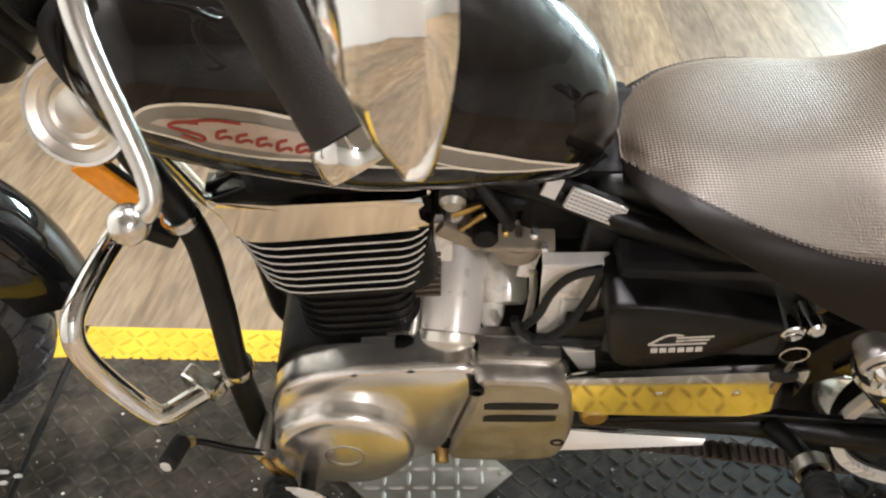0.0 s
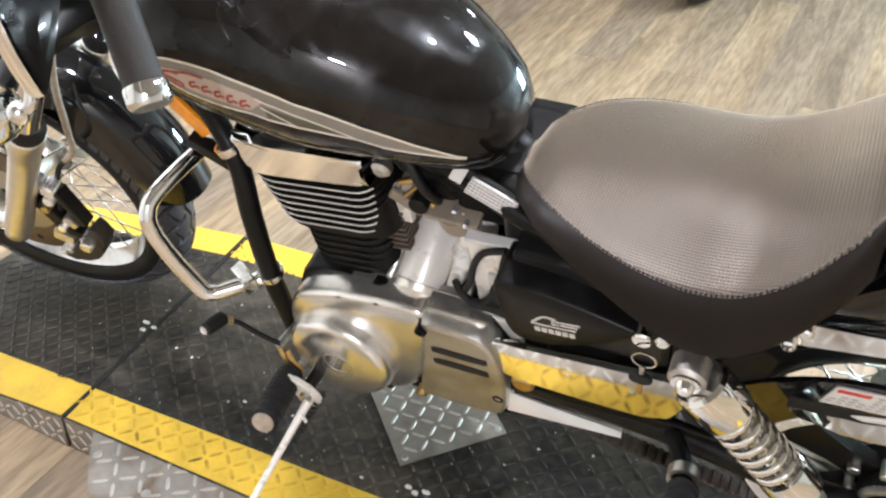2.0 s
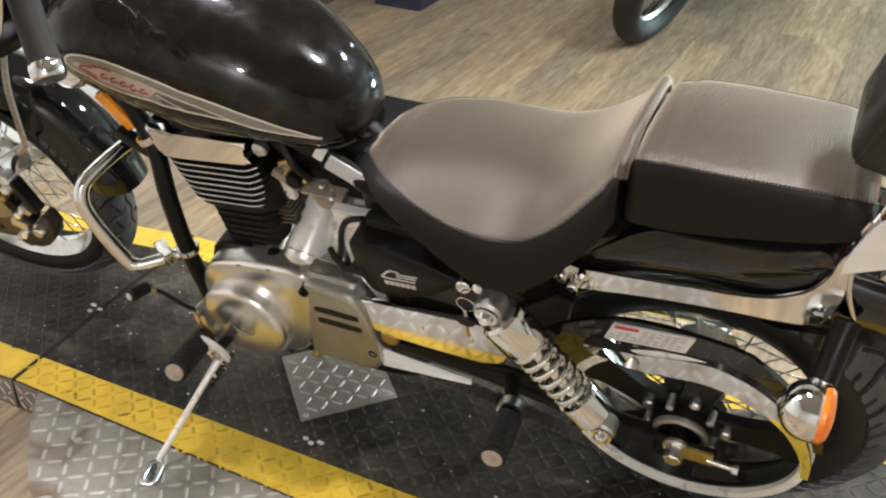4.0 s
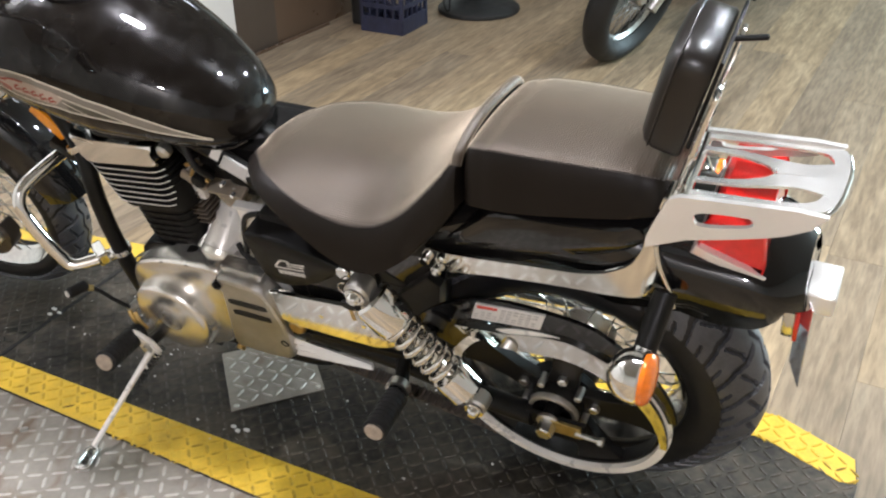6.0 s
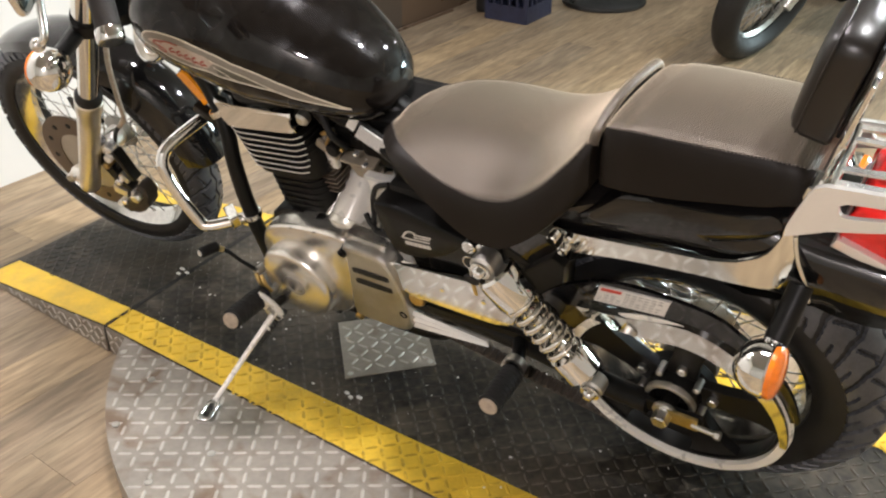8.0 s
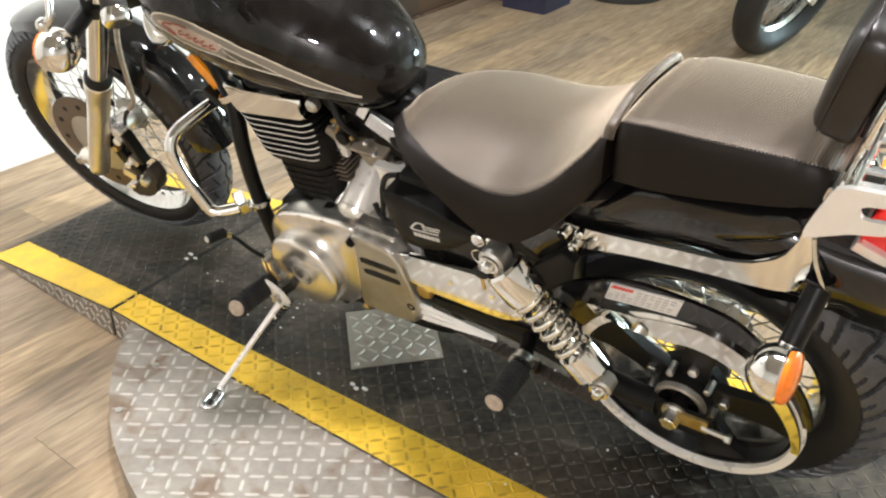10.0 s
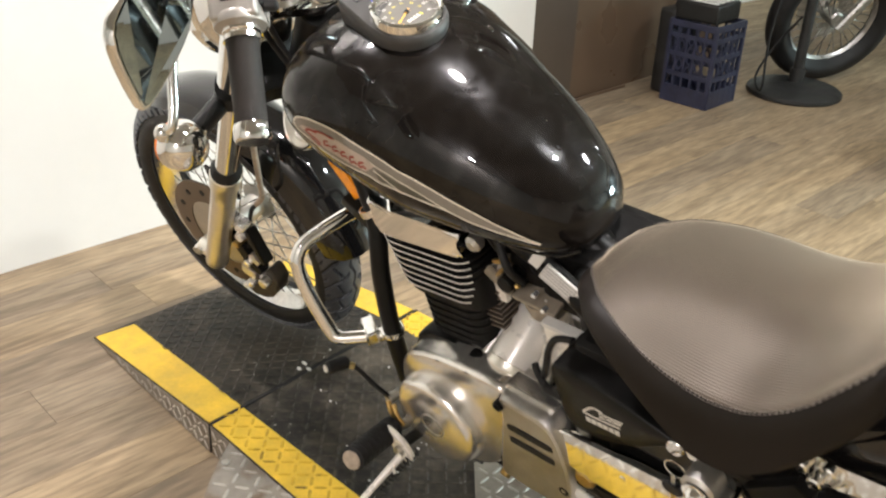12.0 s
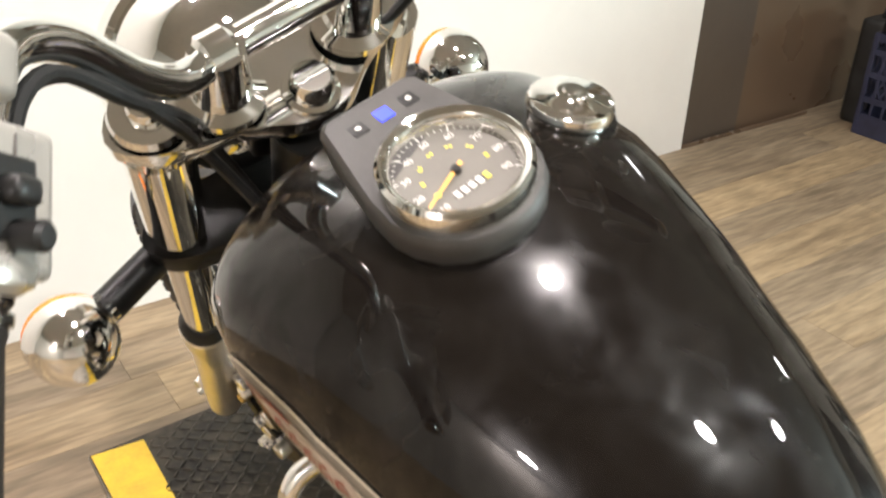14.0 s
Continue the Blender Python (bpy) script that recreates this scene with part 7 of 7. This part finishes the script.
def arc_band(r0, r1, a0, a1, y0, y1, n=26, ends=(1, 1)):
    bm = bmesh.new()
    rings = []
    for k in range(n + 1):
        f = k / n
        a = radians(a0 + (a1 - a0) * f)
        q0, q1 = (r0(f), r1(f))
        c, s = math.cos(a), math.sin(a)
        rings.append([PC + V((q0 * c, y0 - PC.y, q0 * s)), PC + V((q1 * c, y0 - PC.y, q1 * s)), PC + V((q1 * c, y1 - PC.y, q1 * s)), PC + V((q0 * c, y1 - PC.y, q0 * s))])
    skin(bm, rings)
    return bm


def along(angles, radii, a0, a1):
    """Radius as a function of the fraction of the arc from a0 to a1."""
    fs = [(a0 - a) / (a0 - a1) for a in angles]
    return lambda f: float(np.interp(f, fs, radii))


P("belt_guard", arc_band(lambda f: 0.172, along([152, 115, 90, 72, 56, 12], [0.264, 0.247, 0.231, 0.232, 0.216, 0.197], 152, 12), 152, 12, -0.121, -0.114), BLACK_GLOSS, "black upper belt guard with a printed label")
P("belt_guard_trim", flare(arc_band(along([134, 124, 112, 95, 80, 55, 33, -3], [0.196, 0.158, 0.142, 0.139, 0.144, 0.15, 0.16, 0.174], 134, -3), along([134, 124, 112, 95, 80, 58, 30, -3], [0.217, 0.193, 0.178, 0.179, 0.186, 0.185, 0.183, 0.184], 134, -3), 134, -3, -0.127, -0.12), 0.5, 0.06), CHROME, "chrome lower edge of the belt guard")
P("belt_guard", prism([(0.42, 0.46), (0.44, 0.5), (0.5, 0.56), (0.52, 0.545), (0.5, 0.44), (0.44, 0.4)], -0.115, -0.07, 0.003), BLACK_SATIN, "black front part of the belt guard")
# printed label on the guard
glabel = P("guard_label", prism([(0.57, 0.504), (0.681, 0.518), (0.692, 0.553), (0.582, 0.541)], -0.1252, -0.1205, 0), WHITE_LABEL, "white label with a red field and small print")
P("label_field", prism([(0.583, 0.5335), (0.616, 0.5375), (0.6182, 0.5433), (0.585, 0.5397)], -0.1262, -0.1245, 0), RED_LABEL, "", glabel)
for j in range(5):
    for k in range(10 if j > 1 else 6):
        u0 = 0.006 + (k if j > 1 else k + 4) * 0.0102
        c = V((0.5805 + u0 - 0.002 * j, -0.1258, 0.5365 + u0 * 0.115 - j * 0.0062))
        if j != 2 or k % 3:
            P("print_bar", box(c, (0.0072, 0.0008, 0.0011), 0, Matrix.Rotation(radians(-7), 3, "Y"), None, 1), PRINT, "", glabel)

# ---- shocks ----
for s in (-1, 1):
    top, bot = V((0.433, -0.187, 0.594)), V((0.592, -0.187, 0.38))
    if s > 0:
        top, bot = V((0.433, 0.15, 0.56)), V((0.592, 0.16, 0.37))
    d = (bot - top).normalized()
    L = (bot - top).length
    u = V((0, 1, 0))
    w = d.cross(u)
    sh = P("shock_absorber", cyl(top + d * 0.02, bot - d * 0.02, 0.009, 16), CHROME, "chrome rear shock absorber with an open spring")
    P("shock_eye", cyl(top - u * 0.017, top + u * 0.017, 0.021, 24, 0.004), ALU_CAST, "", sh)
    P("shock_eye", cyl(bot - u * 0.015, bot + u * 0.015, 0.018, 24, 0.004), ALU_CAST, "", sh)
    for p in (top, bot):
        P("shock_bolt", lathe([(0, 0.012), (0.006, 0.0115), (0.0095, 0.008), (0.011, 0.002), (0.016, 0.0015), (0.016, 0), (0, 0)], p + u * s * 0.018, u * s, 18), CHROME, "", sh)
    P("shock_cover", lathe([(0, 0.018), (0.028, 0.018), (0.0325, 0.022), (0.033, 0.03), (0.033, 0.07), (0.031, 0.074), (0.031, 0.078), (0, 0.078)], top, d, 36), CHROME, "", sh)
    coil = []
    turns, c0, c1 = 6.5, 0.076, L - 0.066
    for k in range(int(turns * 16) + 1):
        t = k / (turns * 16)
        a = 2 * math.pi * turns * t
        coil.append(top + d * (c0 + (c1 - c0) * t) + (u * math.cos(a) + w * math.sin(a)) * 0.0255)
    P("spring", tube(coil, 0.0048, 10, 1, smooth=False), CHROME, "bright coil spring", sh)
    P("shock_sleeve", lathe([(0, L - 0.072), (0.03, L - 0.072), (0.031, L - 0.066), (0.031, L - 0.03), (0.026, L - 0.024), (0, L - 0.024)], top, d, 36), CHROME, "", sh)
    P("shock_hole", cyl(top + d * (L - 0.046) + u * s * 0.028 - w * 0.012, top + d * (L - 0.046) + u * s * 0.0315 - w * 0.012, 0.0035, 12, 0), RUBBER, "", sh)

# ---- pegs, levers, stand ----


def peg(a, b, r, cap):
    p = P("foot_peg", cyl(a, b, r, 22, 0.005), RUBBER, "black rubber foot peg with a worn end")
    d = (V(b) - V(a)).normalized()
    P("peg_end", cyl(V(b) - d * 0.002, V(b) + d * 0.003, r * 0.82, 22, 0.002), cap, "worn pale end", p)
    n = 9
    for k in range(n):
        c = V(a) + (V(b) - V(a)) * ((k + 0.6) / n)
        P("peg_rib", lathe([(r - 0.001, -0.003), (r + 0.0012, -0.002), (r + 0.0012, 0.002), (r - 0.001, 0.003)], c, d, 22, closed=True), RUBBER, "", p)
    return p


peg((-0.168, -0.182, 0.245), (-0.138, -0.292, 0.299), 0.0205, CREAM)
peg((0.45, -0.205, 0.352), (0.457, -0.29, 0.374), 0.019, CREAM)
P("peg_bracket", tube([(-0.15, -0.1, 0.235), (-0.162, -0.15, 0.232), (-0.168, -0.185, 0.243)], 0.009, 14), ALU_CAST, "cast foot peg bracket")
P("peg_bracket", tube([(0.42, -0.13, 0.33), (0.44, -0.17, 0.345), (0.45, -0.21, 0.353)], 0.012, 14), BLACK_SATIN, "black passenger peg bracket")
P("peg_spring", lathe([(0.014, -0.008), (0.02, -0.008), (0.02, 0.008), (0.014, 0.008)], (0.446, -0.192, 0.352), (0.1, -1, 0.25), 22, closed=True), STEEL, "")
shift = P("shift_lever", tube([(-0.186, -0.158, 0.286), (-0.22, -0.16, 0.3), (-0.256, -0.16, 0.318), (-0.276, -0.17, 0.33)], 0.0042, 12), BLACK_SATIN, "thin black gear shift lever")
P("shift_collar", cyl((-0.262, -0.161, 0.3215), (-0.271, -0.167, 0.327), 0.0062, 14), GOLD, "yellow zinc collar", shift)
P("shift_pivot", cyl((-0.19, -0.162, 0.283), (-0.186, -0.1, 0.27), 0.009, 18), ALU_CAST, "", shift)
for dx_ in (0.0, 0.014):
    P("shift_link", tube([(-0.186 + dx_, -0.165, 0.285), (-0.176 + dx_, -0.172, 0.27), (-0.166 + dx_, -0.172, 0.25)], 0.0042, 10), BRASS, "brass-coloured shift linkage", shift)
P("shift_rubber", cyl((-0.272, -0.165, 0.333), (-0.281, -0.203, 0.345), 0.0115, 18, 0.003), RUBBER, "black shift peg rubber", shift)
P("shift_tip", cyl((-0.281, -0.203, 0.345), (-0.2818, -0.2065, 0.346), 0.007, 14), WHITE_LABEL, "", shift)
foot = V((-0.171, -0.396, 0.139))
piv = V((-0.122, -0.2, 0.236))
sd_ = (foot - piv).normalized()
stand = P("side_stand", tube([piv, piv + sd_ * 0.03, piv + sd_ * 0.1, foot - sd_ * 0.006], [0.0082, 0.0068, 0.0058, 0.0052], 14), STARTER, "bare metal side stand folded out")
P("stand_tang", tube([piv + sd_ * 0.035 + V((0.0, 0, 0.004)), piv + sd_ * 0.041 + V((0.016, -0.004, 0.002))], 0.0026, 10, smooth=False), STARTER, "", stand)
wup = V((0, math.sin(radians(18.5)), math.cos(radians(18.5))))
fd = V((0.35, -math.cos(radians(18.5)), math.sin(radians(18.5)))).normalized()
sidev = fd.cross(wup).normalized()
fm = Matrix((sidev, fd, wup)).transposed()
shoe = foot + fd * 0.022 - wup * 0.003
loop = [shoe + sidev * a + fd * b for a, b in ((-0.0095, -0.026), (-0.0115, 0.0), (-0.0115, 0.02), (-0.006, 0.028), (0.006, 0.028), (0.0115, 0.02), (0.0115, 0.0), (0.0095, -0.026))]
P("stand_foot", tube(loop, 0.0038, 10, 4, True), CHROME_WORN, "looped steel foot of the stand", stand)
P("stand_pad", box(shoe - wup * 0.001, (0.016, 0.044, 0.003), 0.001, fm), CHROME_WORN, "", stand)
lug = P("stand_bracket", prism(smooth2([(-0.168, 0.268), (-0.14, 0.275), (-0.112, 0.25), (-0.108, 0.222), (-0.128, 0.205), (-0.15, 0.228)], 3), -0.206, -0.196, 0.003), STARTER, "bare metal side stand bracket")
P("stand_mount", tube([(-0.14, -0.09, 0.2), (-0.138, -0.15, 0.222), (-0.134, -0.198, 0.238)], 0.01, 12), BLACK_SATIN, "", lug)
P("stand_bolt", lathe([(0.005, 0), (0.0105, 0), (0.0105, 0.008), (0.005, 0.008)], (-0.128, -0.206, 0.238), (0, -1, 0), 20, closed=True), STEEL, "", lug)
coil = []
c0, c1 = piv + V((0.012, 0.012, -0.008)), piv + sd_ * 0.085 + V((0.01, 0.006, -0.004))
cd = (c1 - c0).normalized()
cx, cy_, _z = axes_of(cd)
for k in range(12 * 10 + 1):
    t = k / 120
    a = 2 * math.pi * 12 * t
    coil.append(c0 + (c1 - c0) * t + (cx * math.cos(a) + cy_ * math.sin(a)) * 0.006)
P("stand_spring", tube(coil, 0.0013, 6, 1, smooth=False), BLACK_SATIN, "", stand)
# exhaust on the far side
P("exhaust_pipe", tube([(-0.14, 0.03, 0.62), (-0.2, 0.07, 0.58), (-0.23, 0.12, 0.45), (-0.2, 0.15, 0.28), (-0.05, 0.17, 0.2), (0.2, 0.18, 0.2), (0.35, 0.19, 0.22)], 0.021, 18), CHROME, "chrome exhaust pipe")
P("muffler", lathe([(0.0, 0), (0.022, 0), (0.042, 0.06), (0.045, 0.1), (0.045, 0.58), (0.04, 0.6), (0.03, 0.6), (0, 0.58)], (0.32, 0.19, 0.215), (1, 0, 0.09), 32), CHROME, "chrome muffler")
# cables and hoses by the steering head
for a in ([(-0.12, -0.205, 1.078), (-0.155, -0.176, 1.088), (-0.19, -0.145, 1.062), (-0.235, -0.11, 1.0), (-0.29, -0.085, 0.94), (-0.3, -0.06, 0.86), (-0.22, -0.04, 0.76)], [(-0.13, -0.2, 1.084), (-0.165, -0.165, 1.085), (-0.205, -0.13, 1.035), (-0.27, -0.09, 0.975), (-0.35, -0.06, 0.9), (-0.32, -0.04, 0.8)], [(-0.13, 0.2, 1.082), (-0.19, 0.145, 1.06), (-0.26, 0.095, 0.98), (-0.34, 0.06, 0.9), (-0.3, 0.04, 0.8)]):
    P("control_cable", tube(a, 0.0045, 8, 5), RUBBER, "black control cable")
P("wire_loom", tube([(-0.24, -0.06, 0.9), (-0.27, -0.085, 0.87), (-0.25, -0.1, 0.82), (-0.22, -0.07, 0.75)], 0.008, 10), RUBBER, "black wire loom")

# ---------------- things round the motorcycle ----------------


def crate(x, y, turn, wx, wy, h):
    """A ribbed plastic crate with lattice sides."""
    ob = new("milk_crate")
    ob.matrix_world = pose(x, y, FLOOR, 0, 0, turn)
    tagged(ob, "tall navy blue plastic crate with lattice sides on the floor", "crate")
    part("base", box((0, 0, 0.006), (wx, wy, 0.012), 0.003), CRATE_BLUE, ob)
    for s in (-1, 1):
        for axis in (0, 1):
            a, b = (wx, wy) if axis == 0 else (wy, wx)
            off = s * (b / 2 - 0.006)

            def pl(u, z, su, sz, d=0.01):
                c = (u, off, z) if axis == 0 else (off, u, z)
                size = (su, d, sz) if axis == 0 else (d, su, sz)
                return c, size

            for z, hh in ((0.04, 0.075), (h * 0.36, 0.022), (h * 0.6, 0.02), (h * 0.82, 0.02), (h - 0.014, 0.028)):
                c, size = pl(0, z, a - 0.004, hh)
                part("rail", box(c, size, 0.002), CRATE_BLUE, ob)
            for k in range(6):
                u = -a / 2 + 0.01 + (a - 0.02) * k / 5
                c, size = pl(u, h / 2, 0.016 if k in (0, 5) else 0.01, h - 0.01, 0.014 if k in (0, 5) else 0.011)
                part("post", box(c, size, 0.002), CRATE_BLUE, ob)
            for k in range(10):
                for q in (-1, 1):
                    u = (k % 5 - 2) * a * 0.13
                    z = h * (0.48 if k < 5 else 0.71)
                    c, size = pl(u, z, 0.006, h * 0.2, 0.005)
                    r = Matrix.Rotation(radians(q * 28), 3, "Y" if axis == 0 else "X")
                    part("lattice", box(c, size, 0, r), CRATE_BLUE, ob)
    return ob


crate(-1.385, 2.625, 4, 0.235, 0.245, 0.36)
case_ = new("tool_case")
case_.matrix_world = pose(-1.395, 2.62, FLOOR + 0.36, 0, 0, 6)
tagged(case_, "black case with pale stripes lying on the crate", "case")
body = part("case_body", box((0, 0, 0.04), (0.2, 0.2, 0.08), 0.012), PLASTIC, case_)
for k in range(4):
    part("stripe", box((0.0, -0.07 + k * 0.045, 0.082), (0.16, 0.018, 0.006), 0.002), WHITE_LABEL, case_, "pale stripe")
bag = new("equipment_case")
bag.matrix_world = pose(-1.56, 2.66, FLOOR, 0, 0, 4)
tagged(bag, "upright black equipment case between wall and crate", "case")
part("shell", box((0, 0, 0.19), (0.09, 0.2, 0.38), 0.02, None, None, 3), FAN_BLACK, bag)
part("handle", tube([(0, -0.04, 0.37), (0, -0.03, 0.41), (0, 0.03, 0.41), (0, 0.04, 0.37)], 0.006, 10), PLASTIC, bag)

fan = new("pedestal_fan")
fan.matrix_world = pose(-1.175, 3.085, FLOOR)
tagged(fan, "black pedestal stand with a round heavy base on the floor", "fan stand")
part("base", lathe([(0, 0), (0.205, 0), (0.212, 0.008), (0.21, 0.022), (0.19, 0.034), (0.12, 0.045), (0.06, 0.052), (0.03, 0.06), (0, 0.06)], (0, 0, 0), (0, 0, 1), 56), FAN_BLACK, fan)
part("pole", cyl((0, 0, 0.04), (0, 0, 1.25), 0.024, 24), FAN_BLACK, fan)
part("pole_collar", cyl((0, 0, 0.05), (0, 0, 0.12), 0.034, 24, 0.004), FAN_BLACK, fan)
part("motor", cyl((0, 0.05, 1.32), (0, -0.14, 1.32), 0.08, 28, 0.02), FAN_BLACK, fan)
for k in range(5):
    part("guard_ring", lathe([(0.08 + k * 0.055, -0.003), (0.086 + k * 0.055, -0.003), (0.086 + k * 0.055, 0.003), (0.08 + k * 0.055, 0.003)], (0, -0.16, 1.32), (0, 1, 0), 40, closed=True), FAN_BLACK, fan)
tagged(part("power_cord", tube([(-1.2, 3.07, FLOOR + 0.35), (-1.28, 3.02, FLOOR + 0.2), (-1.3, 2.95, FLOOR + 0.09), (-1.24, 2.86, FLOOR + 0.06), (-1.2, 2.84, FLOOR + 0.07), (-1.24, 2.9, FLOOR + 0.3), (-1.23, 3.0, FLOOR + 0.7)], 0.0055, 8), RUBBER), "black power cord hanging on the fan stand", "power cord")


PARKED_RIM = mat("dull_chrome_rim", (0.4, 0.39, 0.37), 0.34, 1.0, 0.2, 40, 0.1)


def parked(x, y, heading, lean, R, label):
    """The front end of a parked motorcycle: wheel, fork, fender, frame and engine in rough."""
    ob = new("parked_motorcycle")
    ob.matrix_world = pose(x, y, FLOOR, lean, 0, heading)
    tagged(ob, label, "motorcycle", "parked motorcycles")
    w, h = 0.058, 0.06
    prof = tyre_profile(R, w, h)
    part("tyre", lathe(prof + [(R - 0.104, 0.026), (R - 0.104, -0.026)], (0, 0, R), (0, 1, 0), 72, closed=True), TYRE, ob)
    part("rim", lathe([(R - 0.092, -0.03), (R - 0.088, -0.031), (R - 0.1, -0.012), (R - 0.112, 0), (R - 0.1, 0.012), (R - 0.088, 0.031), (R - 0.092, 0.03), (R - 0.118, 0.004), (R - 0.118, -0.004)], (0, 0, R), (0, 1, 0), 64, closed=True), PARKED_RIM, ob)
    part("hub", cyl((0, -0.05, R), (0, 0.05, R), 0.035, 24, 0.008), ALU_CAST, ob)
    part("brake_disc", lathe([(0.07, 0), (0.14, 0), (0.14, 0.004), (0.07, 0.004)], (0, 0.066, R), (0, 1, 0), 48, closed=True), STEEL, ob)
    for k in range(32):
        a = 2 * math.pi * k / 32
        part("spoke", tube([(0.034 * math.cos(a + 0.5), 0.03 * (-1) ** k, R + 0.034 * math.sin(a + 0.5)), ((R - 0.11) * math.cos(a), 0, R + (R - 0.11) * math.sin(a))], 0.0026, 5, smooth=False), PARKED_RIM, ob)
    for s in (-1, 1):
        part("fork_leg", cyl((-0.02, s * 0.1, R - 0.02), (0.22, s * 0.1, R + 0.36), 0.024, 18), STEEL, ob)
        part("fork_tube", cyl((0.22, s * 0.1, R + 0.36), (0.36, s * 0.1, R + 0.6), 0.019, 18), CHROME, ob)
    rings = []
    for k in range(16):
        a = radians(25 + 110 * k / 15)
        ring = [(t * 0.06, R + 0.02 + 0.03 * (1 - abs(t) ** 2)) for t in (-1, -0.6, 0, 0.6, 1)] + [(t * 0.057, R + 0.017 + 0.03 * (1 - abs(t) ** 2)) for t in (1, 0.6, 0, -0.6, -1)]
        rings.append([V((r * math.cos(a), yy, R + r * math.sin(a))) for yy, r in ring])
    part("fender", skin(bmesh.new(), rings), BLACK_GLOSS, ob)
    part("engine", box((0.62, 0, 0.38), (0.34, 0.26, 0.34), 0.05, None, None, 3), BLACK_ENGINE, ob)
    part("frame", tube([(0.36, 0, R + 0.5), (0.44, 0, 0.5), (0.5, 0, 0.2), (0.85, 0, 0.2)], 0.022, 14), BLACK_SATIN, ob)
    part("tank", lathe([(0, 0), (0.09, 0.02), (0.15, 0.12), (0.15, 0.3), (0.1, 0.46), (0, 0.5)], (0.4, 0, 0.82), (1, 0, -0.15), 32), BLACK_GLOSS, ob)
    for s in (-1, 1):
        part("foot_peg", cyl((0.66, s * 0.14, 0.26), (0.68, s * 0.26, 0.27), 0.016, 14), RUBBER, ob)
    part("rear_tyre", lathe([(r + 0.0, yy) for r, yy in tyre_profile(0.3, 0.065, 0.062)] + [(0.2, 0.04), (0.2, -0.04)], (1.42, 0, 0.3), (0, 1, 0), 60, closed=True), TYRE, ob)
    part("rear_rim", lathe([(0.2, -0.04), (0.21, -0.045), (0.19, 0), (0.21, 0.045), (0.2, 0.04), (0.18, 0)], (1.42, 0, 0.3), (0, 1, 0), 56, closed=True), STEEL, ob)
    part("seat", box((1.05, 0, 0.7), (0.6, 0.24, 0.1), 0.04, None, None, 3), VINYL_PLAIN, ob)
    part("swing_arm", box((1.1, 0.0, 0.3), (0.66, 0.2, 0.05), 0.01), BLACK_SATIN, ob)
    return ob


parked(-0.285, 2.7, 80, 18, 0.31, "parked black motorcycle with a chrome spoked front wheel")
parked(-1.27, 3.4, 60, 12, 0.32, "parked dark motorcycle behind the fan stand")

# wall outlet with a yellow cord
outlet = new("wall_outlet")
outlet.matrix_world = pose(-1.715, 2.46, 0.42)
tagged(outlet, "black outlet box with a thin yellow cord on the wall", "outlet")
part("outlet_box", box((0.012, 0, 0), (0.03, 0.055, 0.085), 0.004), PLASTIC, outlet)
part("yellow_cord", tube([(0.03, 0, 0.03), (0.05, 0.04, -0.02), (0.04, 0.12, -0.03), (0.02, 0.2, 0.02), (0.02, 0.3, 0.14)], 0.004, 8), YELLOW, outlet)

# ---------------- floor planks, one by one ----------------
PW, PL = 0.152, 1.22
pm = bmesh.new()
box((0, 0, 0), (PW - 0.0006, PL - 0.0006, 0.008), 0.0006, None, pm, 1)
first = part("plank", pm, PLANK, floor, sharp=20)
TURN_W = Matrix.Rotation(math.atan(0.045), 4, "Z")
prng = random.Random(11)
count = 0
for i in range(-12, 22):
    off = prng.random() * PL
    for j in range(-2, 5):
        c = TURN_W @ V((i * PW - 0.02, j * PL + off, 0))
        if not (wall_x(c.y) - 0.25 < c.x < 3.2 and -1.9 < c.y < 5.4):
            continue
        c.z = FLOOR - 0.004
        m = Matrix.Translation(c) @ TURN_W
        if count == 0:
            first.matrix_basis = m
        else:
            again(first, m)
        count += 1
